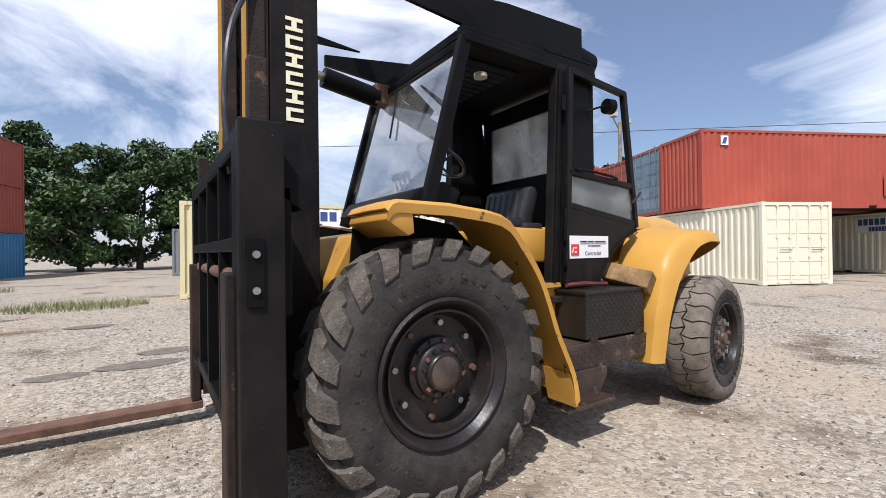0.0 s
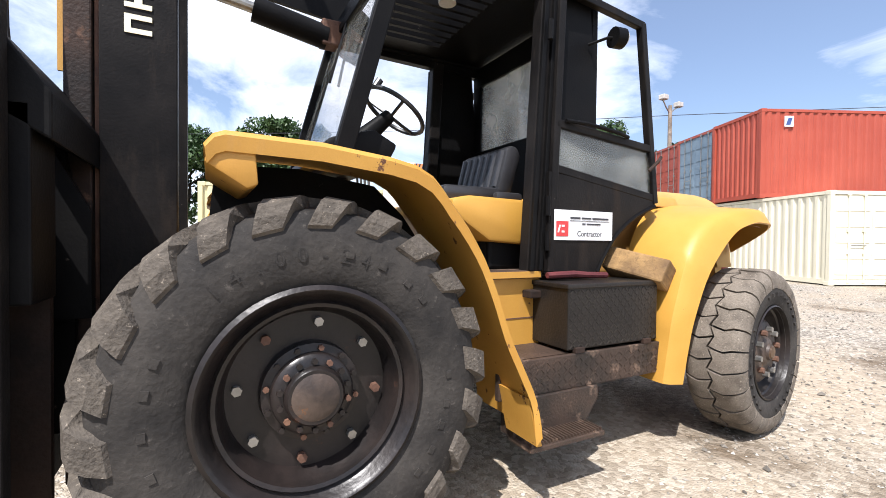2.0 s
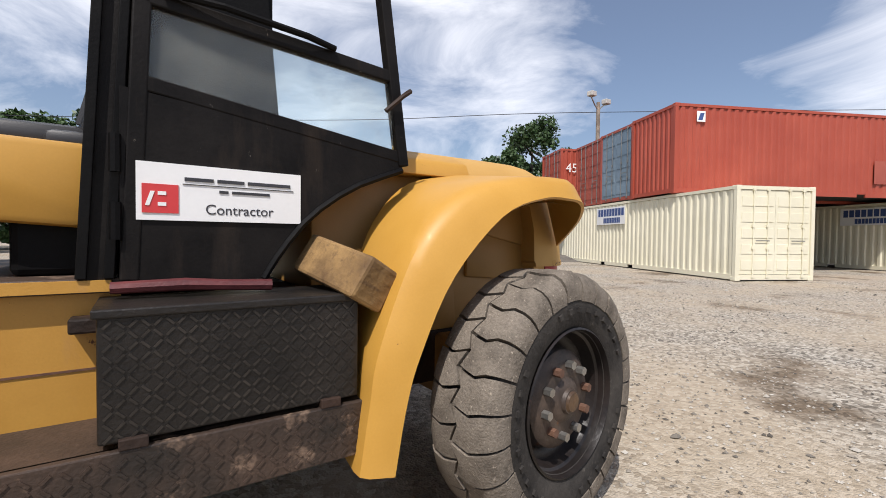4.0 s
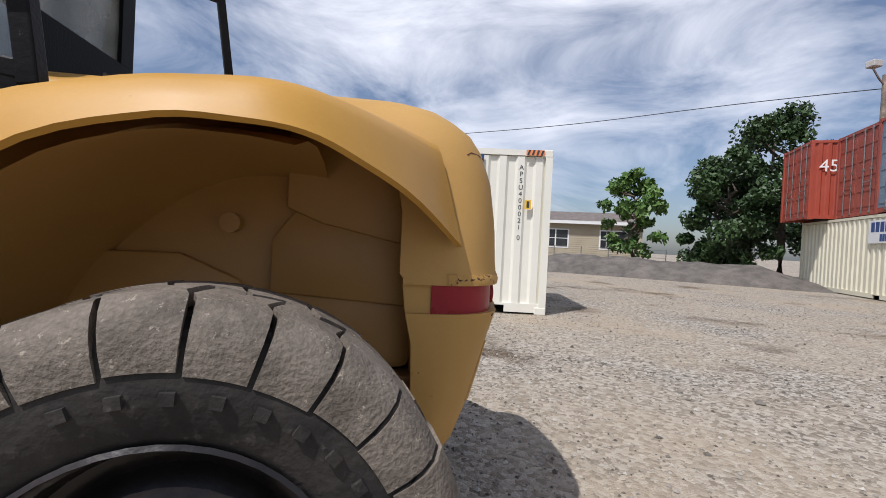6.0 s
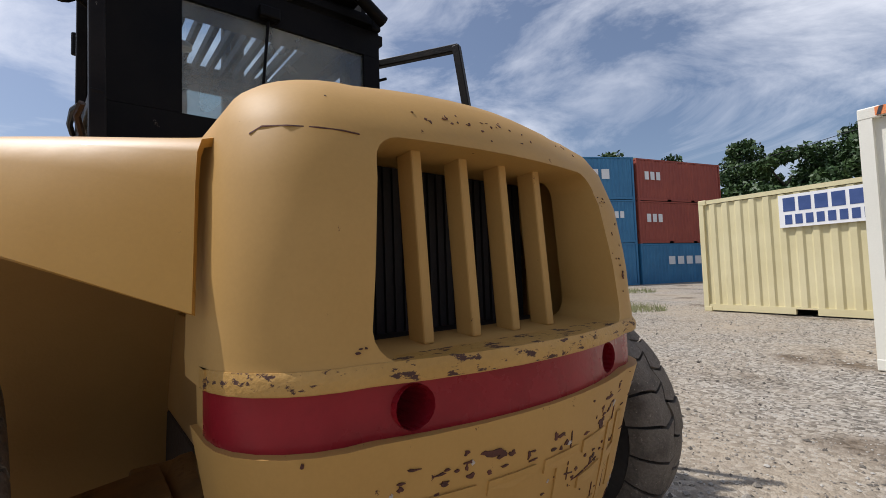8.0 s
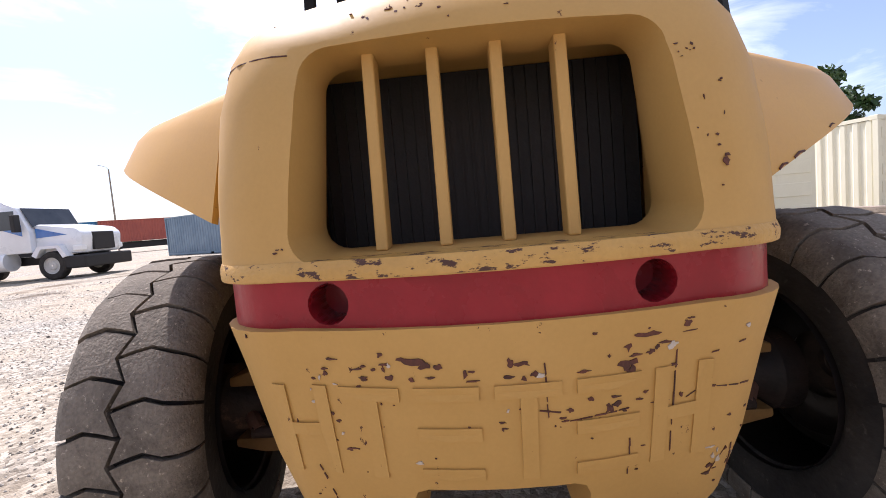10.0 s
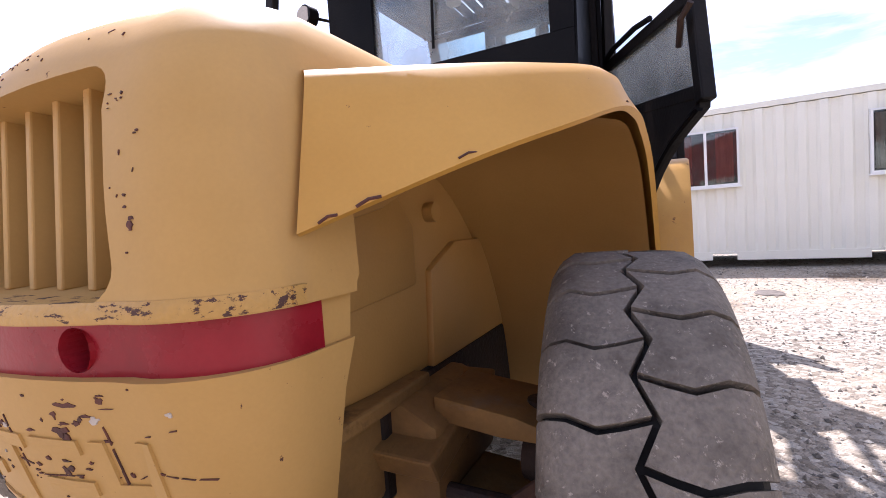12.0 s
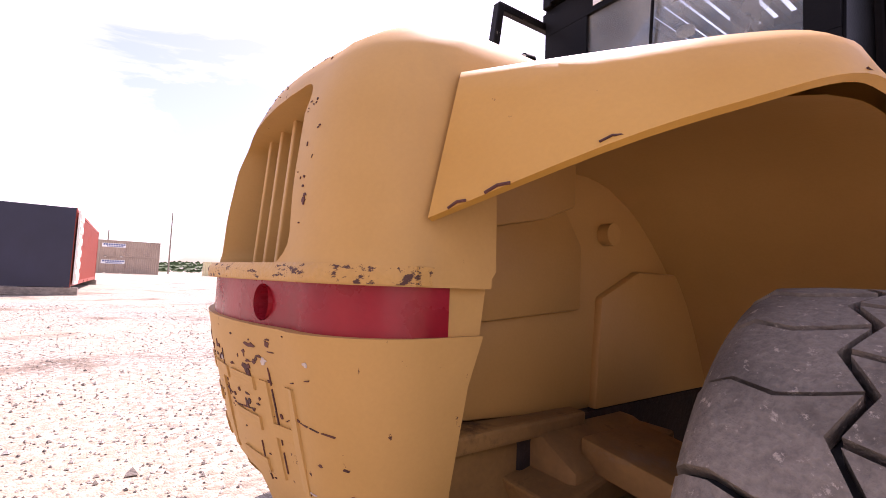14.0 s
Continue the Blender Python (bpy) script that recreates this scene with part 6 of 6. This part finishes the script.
# steps, tool box and floor on either side
def side_works(sy):
    def S(a, b):
        return (min(sy * a, sy * b), max(sy * a, sy * b))
    y0, y1 = S(0.86, 0.88)
    board = part("running_board", B(0.86, 1.93, *S(0.42, 0.87), 0.565, 0.585, bevel=0.004), "tread_rust", FL, "rusty running board of tread plate")
    part("board_face", B(0.86, 1.93, *S(0.855, 0.885), 0.42, 0.585, bevel=0.004), "tread_rust", board)
    bm = bmesh.new()
    for i in range(30):
        for j in range(5):
            q = 45 if (i + j) % 2 else -45
            box(bm, -0.012, 0.012, -0.0035, 0.0035, 0, 0.003, m=pose(0.90 + i * 0.034, sy * (0.885 + 0.0), 0.44 + j * 0.029, 90, q, 0))
    part("tread_pattern", bm, "tread_rust", board)
    step = part("step", prism([(0.93, 0.42), (1.44, 0.42), (1.44, 0.36), (1.36, 0.25), (0.93, 0.25)], "y", sy * 0.80, sy * 0.90, 0.004), "tread_rust", FL, "black steel step with a serrated tread")
    part("step_tread", B(0.93, 1.36, *S(0.86, 1.02), 0.235, 0.255, bevel=0.003), "tread_rust", step)
    for k in range(22):
        part("tooth", B(0.945 + k * 0.019, 0.953 + k * 0.019, *S(0.90, 1.01), 0.255, 0.268), "tread_rust", step)
    part("side_panel", B(0.55, 1.30, *S(0.595, 0.615), 0.585, 0.93), "yellow_worn", FL, "yellow side panel, rusty along its edges")
    part("side_seam", B(0.55, 1.30, *S(0.615, 0.618), 0.72, 0.726), "rust", FL)
    if sy < 0:
        bx = part("tool_box", B(1.26, 1.90, -0.875, -0.60, 0.60, 0.90, bevel=0.006), "black_tread", FL, "black tool box of tread plate")
        part("lid", B(1.25, 1.905, -0.885, -0.60, 0.895, 0.918, bevel=0.005), "black_tread", bx)
        bm = bmesh.new()
        for i in range(25):
            for j in range(11):
                q = 45 if (i + j) % 2 else -45
                box(bm, -0.0115, 0.0115, -0.003, 0.003, 0, 0.0032, m=pose(1.28 + i * 0.025, -0.875, 0.615 + j * 0.0265, 90, q, 0))
        part("tread_pattern", bm, "tread_rubbed", bx, "rubbed raised tread pattern")
        for hx in (1.30, 1.78):
            part("hinge", B(hx, hx + 0.06, -0.89, -0.86, 0.585, 0.612, bevel=0.003), "black_rust", bx)
        part("latch", B(1.19, 1.262, -0.68, -0.60, 0.83, 0.87, bevel=0.006), "black_rust", bx)
    else:
        part("battery_box", B(1.20, 1.70, 0.60, 0.88, 0.585, 0.80, bevel=0.01), "black_rust", FL, "rusty battery box")


for sy in (-1, 1):
    side_works(sy)
wb = part("timber_block", B(-0.07, 0.07, -0.175, 0.175, -0.07, 0.07, bevel=0.012), "timber")
way, side = Vector((0.22, -0.95, -0.20)).normalized(), Vector((0.86, 0.12, -0.50))
side = (side - way * side.dot(way)).normalized()
up_way = side.cross(way)
wb.matrix_world = Matrix.Translation((1.905, -0.745, 0.975)) @ Matrix((side, way, up_way)).transposed().to_4x4()
tagged(wb, "splintered square timber block wedged against the rear wing", "timber block")
part("red_grip", tube([(1.28, -0.70, 0.948), (1.45, -0.715, 0.952), (1.55, -0.71, 0.945), (1.68, -0.72, 0.94)], [0.016, 0.018, 0.016, 0.017], 8), "red_rag", FL, "faded red rubber strip along the door foot", smooth=True)
part("cab_floor", B(0.20, 1.30, -0.64, 0.64, 0.93, 0.97, bevel=0.004), "tread_rust", FL, "worn steel cab floor")
part("floor_edge", B(0.55, 1.28, -0.652, -0.64, 0.935, 0.966), "yellow_worn", FL)
part("floor_edge", B(0.55, 1.28, 0.64, 0.652, 0.935, 0.966), "yellow_worn", FL)

# seat and its base
part("seat_base", prism([(0.80, 1.33), (0.80, 1.26), (1.02, 1.12), (1.30, 1.10), (1.30, 1.34), (0.90, 1.35)], "y", -0.56, 0.50, 0.02), "yellow", FL, "yellow seat housing", smooth=True)
part("seat_plinth", B(1.05, 1.66, -0.50, 0.50, 0.97, 1.15, bevel=0.02), "black", FL)
part("rear_deck", B(1.30, 1.66, -0.50, 0.50, 1.15, 1.36, bevel=0.02), "yellow", FL)
st = part("seat_cushion", B(0.84, 1.26, -0.38, 0.12, 1.335, 1.425, bevel=0.035), "vinyl", FL, "black vinyl seat cushion", smooth=True)
bk = part("seat_backrest", prism([(1.18, 1.39), (1.28, 1.37), (1.36, 1.62), (1.32, 1.68), (1.25, 1.66)], "y", -0.38, 0.12, 0.03), "vinyl", FL, "black ribbed vinyl seat back", smooth=True)
for k in range(7):
    yk = -0.34 + k * 0.07
    part("rib", tube([(1.195, yk, 1.43), (1.22, yk, 1.53), (1.248, yk, 1.64)], 0.017, 6), "vinyl", bk, smooth=True)
part("armrest", B(1.12, 1.3, -0.47, -0.42, 1.33, 1.39, bevel=0.02), "vinyl", FL, smooth=True)
# steering
col = part("steering_column", tube([(0.34, -0.05, 1.45), (0.50, -0.05, 1.68), (0.66, -0.05, 1.83)], [0.07, 0.06, 0.04], 10), "black", FL, smooth=True)
q = Matrix.Translation((0.69, -0.05, 1.86)) @ Euler((0, radians(33), 0)).to_matrix().to_4x4()
ring = [q @ Vector((0.19 * math.cos(a), 0.19 * math.sin(a), 0)) for a in [2 * math.pi * k / 32 for k in range(33)]]
sw = part("steering_wheel", tube(ring, 0.013, 8), "vinyl", FL, "black three-spoke steering wheel", smooth=True)
for a in (0.4, 2.5, 4.6):
    part("spoke", tube([q @ Vector((0, 0, -0.04)), q @ Vector((0.10 * math.cos(a), 0.10 * math.sin(a), -0.02)), q @ Vector((0.19 * math.cos(a), 0.19 * math.sin(a), 0))], 0.010, 6), "vinyl", sw)
part("spinner_knob", R(q @ Vector((-0.17, -0.08, 0.0)), q @ Vector((-0.17, -0.08, 0.05)), 0.02, 10), "vinyl", sw)
part("dashboard", prism([(0.12, 1.45), (0.46, 1.45), (0.52, 1.56), (0.40, 1.62), (0.20, 1.56)], "y", -0.55, 0.55, 0.02), "black", FL, smooth=True)
for k in range(4):
    y = 0.14 + 0.075 * k
    lv = part("control_lever", tube([(0.62, y, 1.2), (0.60, y, 1.52), (0.52, y, 1.76)], 0.008, 6), "steel", FL)
    part("lever_knob", R((0.52, y, 1.75), (0.51, y, 1.80), 0.02, 8), "vinyl", lv)
part("lever_console", B(0.5, 0.75, 0.1, 0.45, 0.97, 1.25, bevel=0.02), "black", FL)

# cab frame
HW = 0.60
YR = 0.68    # the cab reaches a little further on the far side


def bar(name, a, b, w=0.035, d=0.035, mat="black", parent=None, label=""):
    """A square bar from a to b."""
    a, b = Vector(a), Vector(b)
    v = b - a
    m = Matrix.Translation((a + b) / 2) @ v.to_track_quat("Z", "Y").to_matrix().to_4x4()
    return part(name, B(-w, w, -d, d, -v.length / 2, v.length / 2, bevel=min(w, d) * 0.25, m=m), mat, parent or FL, label)


for sy in (-1, 1):
    y = -HW if sy < 0 else YR
    bar("front_post", (0.22, y, 1.40), (0.52, y, 2.50), 0.026, 0.04, label="black raked front cab post")
    bar("middle_post", (1.245, y, 0.95), (1.33, y, 2.50), 0.04, 0.045, mat="black_worn", label="black upright cab post")
    bar("post_channel", (1.215, y + sy * 0.05, 0.97), (1.295, y + sy * 0.05, 2.45), 0.010, 0.012)
    bar("post_channel", (1.275, y + sy * 0.05, 0.97), (1.355, y + sy * 0.05, 2.45), 0.010, 0.012)
    part("rear_side_panel", prism([(1.34, 1.35), (1.74, 1.35), (1.64, 2.48), (1.34, 2.48)], "y", y - 0.010, y + 0.010), "black", FL, "black rear quarter panel of the cab")
    bar("top_rail", (0.50, y, 2.50), (1.70, y, 2.47), 0.035, 0.03)
# rear wall of the cab with its window
XR = 1.69
rear = bmesh.new()
box(rear, XR - 0.02, XR + 0.02, -HW, YR, 1.38, 1.83)
box(rear, XR - 0.02, XR + 0.02, -HW, YR, 2.35, 2.50)
box(rear, XR - 0.02, XR + 0.02, -HW, -0.32, 1.832, 2.348)
box(rear, XR - 0.02, XR + 0.02, 0.58, YR, 1.832, 2.348)
part("rear_wall", rear, "black", FL, "black rear cab wall")
part("rear_window", B(XR - 0.003, XR + 0.003, -0.32, 0.58, 1.832, 2.348), "glass_dusty", FL, "dusty rear cab window", shadow=False)
wp = part("rear_wiper", tube([(XR + 0.03, 0.05, 2.37), (XR + 0.02, 0.03, 2.1), (XR + 0.015, 0.02, 1.9)], 0.008, 6), "black", FL)
part("wiper_motor", B(XR + 0.02, XR + 0.07, 0.0, 0.10, 2.36, 2.42, bevel=0.01), "black", wp)
part("tag", B(XR + 0.021, XR + 0.024, -0.28, -0.20, 2.38, 2.42), "white", FL)
# windscreen
ws = bmesh.new()
vs = [ws.verts.new(p) for p in ((0.23, -HW + 0.03, 1.46), (0.23, YR - 0.03, 1.46), (0.505, YR - 0.03, 2.44), (0.505, -HW + 0.03, 2.44))]
ws.faces.new(vs)
bmesh.ops.solidify(ws, geom=ws.faces[:], thickness=0.006)
part("windscreen", ws, "glass_tint", FL, "dusty tinted windscreen", shadow=False)
bar("screen_frame", (0.215, -HW, 1.43), (0.215, YR, 1.43), 0.03, 0.025)
bar("screen_frame", (0.515, -HW, 2.47), (0.515, YR, 2.47), 0.03, 0.025)
part("front_wiper", tube([(0.49, 0.25, 2.44), (0.43, 0.18, 2.25), (0.36, 0.12, 2.02)], 0.008, 6), "black", FL)
# roof: overhead guard with slats, and a heavy visor plate on each side
roof = part("roof_frame", B(0.50, 1.74, -HW, -HW + 0.06, 2.50, 2.58, bevel=0.008), "black", FL, "black overhead guard")
part("roof_side", B(0.50, 1.74, YR - 0.06, YR, 2.50, 2.58, bevel=0.008), "black", roof)
for k in range(10):
    y = -0.34 + k * 0.085
    part("guard_slat", B(0.56, 1.22, y, y + 0.026, 2.51, 2.57), "black", roof)
part("roof_plate", B(0.50, 0.56, -HW + 0.06, YR - 0.06, 2.515, 2.565), "black", roof)
part("roof_plate", B(0.56, 1.22, -HW + 0.06, -0.34, 2.52, 2.56), "black", roof)
part("roof_plate", B(0.56, 1.22, 0.46, YR - 0.06, 2.52, 2.56), "black", roof)
part("roof_plate", B(1.22, 1.74, -HW + 0.06, YR - 0.06, 2.52, 2.56), "black", roof)
part("roof_skin", B(1.22, 1.7, -HW, YR, 2.582, 2.60), "black", roof)
part("roof_valance", prism([(0.05, 2.66), (0.58, 2.60), (1.64, 2.60), (1.64, 2.86), (0.9, 2.84), (0.05, 2.74)], "y", -0.56, -0.53), "black", FL, "black plate along the roof edge")
part("roof_valance", prism([(0.05, 2.66), (0.58, 2.60), (1.64, 2.60), (1.64, 2.86), (0.9, 2.84), (0.05, 2.74)], "y", 0.61, 0.64), "black", FL, "black plate along the roof edge")
part("air_cleaner", R((1.62, -0.42, 2.70), (1.86, -0.42, 2.66), 0.11, 18), "black", FL, "black round air cleaner on the roof", smooth=True)
part("roof_box", B(1.30, 1.76, -0.2, 0.55, 2.605, 2.80, bevel=0.03), "black", FL, smooth=True)
part("roof_pipe", tube([(1.80, 0.15, 2.68), (1.83, 0.45, 2.62), (1.80, 0.66, 2.52)], 0.035, 10), "black", FL, smooth=True)
dl = part("dome_lamp", R((0.95, -0.2, 2.50), (0.95, -0.2, 2.47), 0.05, 16), "concrete", FL)
# mirrors and rear work lamp
for sy in (-1, 1):
    ma = part("mirror_arm", tube([(1.62, sy * 0.62, 2.22), (1.68, sy * 0.70, 2.24), (1.72, sy * 0.72, 2.24)], 0.008, 6), "black", FL)
part("work_lamp", R((1.70, -0.72, 2.24), (1.76, -0.73, 2.24), 0.055, 16), "black", FL, "round rear work lamp", smooth=True)
part("lamp_glass", R((1.761, -0.73, 2.24), (1.766, -0.73, 2.24), 0.046, 16), "concrete", FL)


def cab_door(sy, m, name="cab_door"):
    """A half-glazed door, folded back; built in the plane y = 0, hinge at x = 0, and the lower corner cut round to clear the wheel."""
    d = thing(name, "", "")
    d.parent = FL
    d.matrix_basis = m
    arc = [(p.x, p.z) for p in curve_points([(0.37, 0, 0.0), (0.42, 0, 0.08), (0.52, 0, 0.20), (0.68, 0, 0.31), (0.88, 0, 0.39)], 10)]
    t = 0.016
    low_panel = [(0.0, 0.0)] + arc + [(0.885, 0.44), (0.0, 0.53)]
    part("door_panel", prism(low_panel, "y", -t, t), "black_worn", d, "black lower door panel")
    part("door_edge", tube([(x, -t, z) for x, z in arc], 0.012, 6), "black", d)
    fr = bmesh.new()
    def strip(a, b, w):
        a, b = Vector((a[0], 0, a[1])), Vector((b[0], 0, b[1]))
        v = b - a
        box(fr, -w, w, -0.022, 0.022, -v.length / 2 - w * 0.6, v.length / 2 + w * 0.6, bevel=0.005, m=Matrix.Translation((a + b) / 2) @ v.to_track_quat("Z", "Y").to_matrix().to_4x4())
    strip((0.02, 0.02), (0.085, 1.50), 0.020)
    strip((0.885, 0.42), (0.74, 1.46), 0.022)
    strip((0.085, 1.50), (0.74, 1.46), 0.020)
    strip((0.045, 0.55), (0.87, 0.44), 0.018)
    strip((0.06, 0.785), (0.85, 0.735), 0.020)
    part("door_frame", fr, "black_worn", d, "black steel door frame")
    part("lower_pane", prism([(0.06, 0.56), (0.85, 0.46), (0.83, 0.72), (0.07, 0.77)], "y", -0.003, 0.003), "glass_haze", d, "hazy lower door pane", shadow=False)
    part("grab_bar", tube([(0.10, -0.03, 0.80), (0.25, -0.045, 0.80), (0.50, -0.045, 0.785), (0.60, -0.03, 0.775)], 0.011, 8), "black", d)
    part("door_catch", tube([(0.80, -0.03, 0.60), (0.86, -0.05, 0.66), (0.90, -0.04, 0.69)], 0.010, 6), "black_rust", d)
    for hz in (0.12, 0.30, 1.2):
        part("hinge", R((-0.01, -0.02, hz), (-0.01, -0.02, hz + 0.10), 0.014, 8), "black", d)
    return d


door = cab_door(-1, pose(1.30, -0.665, 0.955, 0, 0, 3))
sg = part("sticker", B(0.035, 0.485, -0.022, -0.017, 0.175, 0.335), "white", door, "white sticker with a red square and small black print")
part("red_square", B(0.048, 0.135, -0.0245, -0.0225, 0.195, 0.275), "logo_red", sg)
bm = bmesh.new()
for x0, x1, z0, z1 in ((0.15, 0.225, 0.289, 0.299), (0.235, 0.31, 0.289, 0.299), (0.32, 0.45, 0.289, 0.299), (0.24, 0.265, 0.259, 0.267), (0.275, 0.385, 0.259, 0.267), (0.145, 0.46, 0.2785, 0.2805)):
    box(bm, x0, x1, -0.0245, -0.0225, z0, z1)
part("print", bm, "print_dark", sg)
t_ = text_on(door, "Contractor", 0.30, -0.0225, 0.196, 0.042, "print_dark", align="CENTER", depth=0.001)
bm = prism([(0.055, 0.215), (0.065, 0.215), (0.078, 0.255), (0.068, 0.255)], "y", -0.026, -0.0247)
box(bm, 0.085, 0.105, -0.026, -0.0247, 0.215, 0.225)
box(bm, 0.085, 0.105, -0.026, -0.0247, 0.245, 0.255)
part("emblem", bm, "white", sg)
door2 = cab_door(1, pose(1.30, 0.74, 0.955, 0, 0, 25), "cab_door")

# ---- mast and carriage ----
for sy in (-1, 1):
    y = sy * 0.44
    rail = bmesh.new()
    box(rail, -0.60, -0.36, y - 0.012 + sy * 0.05, y + 0.012 + sy * 0.05, 0.20, 4.3, bevel=0.004)
    box(rail, -0.60, -0.565, y - 0.05, y + 0.036, 0.20, 4.3)
    box(rail, -0.395, -0.36, y - 0.05, y + 0.036, 0.20, 4.3)
    mr = part("mast_rail", rail, "black_worn", FL, "black outer mast channel")
    part("inner_rail", B(-0.70, -0.62, y - 0.06, y + 0.03, 0.25, 4.25, bevel=0.006), "black_rust", FL, "worn inner mast channel")
    part("chain", B(-0.615, -0.603, y - 0.02 + sy * 0.02, y + 0.02 + sy * 0.02, 0.4, 4.2), "rust", FL, "brown lift chain")
    part("rail_edge", B(-0.722, -0.702, y + sy * 0.02 - 0.006, y + sy * 0.02 + 0.006, 1.7, 4.2), "yellow_worn", FL)
    if sy < 0:
        for k in range(6):
            z = 1.86 + k * 0.092
            bmx = bmesh.new()
            box(bmx, -0.525, -0.44, -0.5065, -0.5025, z, z + 0.018)
            box(bmx, -0.525, -0.44, -0.5065, -0.5025, z + 0.05, z + 0.068)
            if k % 2:
                box(bmx, -0.495, -0.47, -0.5065, -0.5025, z + 0.018, z + 0.05)
            else:
                box(bmx, -0.525, -0.505, -0.5065, -0.5025, z + 0.018, z + 0.05)
            part("decal_block", bmx, "decal", mr, "cream decal block")
    if sy < 0:
        continue
    cyl = part("tilt_cylinder", R((-0.02, sy * 0.46, 2.50), (0.42, sy * 0.46, 2.42), 0.075, 18), "black", FL, "black tilt cylinder beside the roof", smooth=True)
    part("tilt_rod", R((-0.40, sy * 0.46, 2.56), (0.0, sy * 0.46, 2.50), 0.032, 12), "steel", cyl)
    part("cylinder_bracket", B(0.38, 0.52, sy * 0.46 - 0.06, sy * 0.46 + 0.06, 2.36, 2.52, bevel=0.01), "rust", cyl)
for sy in (-1, 1):
    part("mast_foot", prism([(-0.62, 0.25), (-0.2, 0.5), (-0.2, 0.75), (-0.36, 0.95), (-0.62, 0.9)], "y", sy * 0.40, sy * 0.48), "black", FL)
for z in (0.95, 2.75, 4.2):
    part("mast_crosshead", B(-0.42, -0.34, -0.45, 0.45, z, z + 0.16, bevel=0.01), "black", FL)
part("lift_cylinder", R((-0.50, 0.0, 0.3), (-0.50, 0.0, 3.2), 0.06, 16), "black_rust", FL, smooth=True)
part("light_prong", prism([(-0.36, 2.86), (0.30, 2.78), (-0.36, 2.76)], "y", 0.50, 0.53), "black", FL, "pointed black bracket on the mast")
part("hose", tube(curve_points([(-0.80, -0.62, 1.55), (-0.82, -0.60, 1.9), (-0.78, -0.55, 2.25), (-0.66, -0.50, 2.55), (-0.55, -0.46, 2.75)], 20), 0.014, 8), "vinyl", FL, "black hydraulic hose", smooth=True)

for sy in (-1, 1):
    y = sy * 1.04
    up_ = part("carriage_upright", B(-0.84, -0.68, min(y, y + sy * 0.06), max(y, y + sy * 0.06), 0.16, 1.68, bevel=0.006), "black_worn", FL, "black carriage upright with scraped edges")
    part("upright_web", B(-0.84, -0.80, min(y - sy * 0.10, y), max(y - sy * 0.10, y), 0.16, 1.66), "black", up_)
    part("upright_top", B(-0.80, -0.73, y - 0.03, y + 0.03, 1.68, 1.92, bevel=0.006), "black_rust", up_)
    pl = part("wear_plate", B(-0.815, -0.755, min(y + sy * 0.06, y + sy * 0.072), max(y + sy * 0.06, y + sy * 0.072), 1.0, 1.25, bevel=0.003), "black", up_)
    for z in (1.06, 1.19):
        part("bolt", R((-0.785, y + sy * 0.072, z), (-0.785, y + sy * 0.082, z), 0.014, 10), "steel", pl)
    part("upright_arm", prism([(-0.76, 1.62), (-0.70, 1.62), (-0.60, 1.48), (-0.60, 1.36), (-0.70, 1.42), (-0.76, 1.42)], "y", min(y - sy * 0.55, y), max(y - sy * 0.55, y), 0.006), "black", up_)
    part("fender_bracket", B(-0.70, -0.64, min(y - sy * 0.2, y), max(y - sy * 0.2, y), 0.95, 1.45, bevel=0.006), "black", up_)
    # fork
    fk = part("fork", prism([(-0.88, 0.09), (-2.55, 0.075), (-2.72, 0.09), (-2.5, 0.125), (-0.80, 0.145), (-0.80, 0.09)], "y", sy * 0.90 - 0.08, sy * 0.90 + 0.08, 0.006), "rust", FL, "long rusty fork just above the gravel")
    part("fork_shank", B(-0.87, -0.81, sy * 0.90 - 0.075, sy * 0.90 + 0.075, 0.145, 1.12, bevel=0.008), "black_rust", fk)
for z, x0, d in ((1.585, -0.84, 0.05), (1.20, -0.84, 0.04), (0.42, -0.84, 0.05)):
    part("carriage_bar", B(x0, x0 + 0.09, -1.04, 1.04, z, z + d * 1.4, bevel=0.008), "black", FL, "black carriage crossbar")
part("fork_shaft", R((-0.80, -1.03, 1.10), (-0.80, 1.03, 1.10), 0.032, 14), "rust", FL, "rusty fork shaft", smooth=True)
part("carriage_plate", B(-0.775, -0.755, -0.80, 0.80, 0.24, 1.19, bevel=0.004), "black", FL, "black steel plate behind the forks")
for y in (-0.52, 0.0, 0.52):
    part("backrest_plate", prism([(-0.84, 0.45), (-0.84, 1.60), (-0.72, 1.60), (-0.66, 1.25), (-0.66, 0.45)], "y", y - 0.02, y + 0.02, 0.004), "black", FL, "black carriage backrest plate")
for sy in (-1, 1):
    part("carriage_gusset", prism([(-0.80, 1.60), (-0.60, 1.20), (-0.60, 0.85), (-0.80, 0.85)], "y", sy * 0.58, sy * 0.62), "black", FL)
    part("roller_plate", B(-0.70, -0.50, sy * 0.36 - 0.02, sy * 0.36 + 0.02, 0.35, 1.2, bevel=0.006), "black", FL)
    part("side_plate", B(-0.80, -0.66, sy * 0.80 - 0.015, sy * 0.80 + 0.015, 0.2, 1.55), "black_rust", FL)
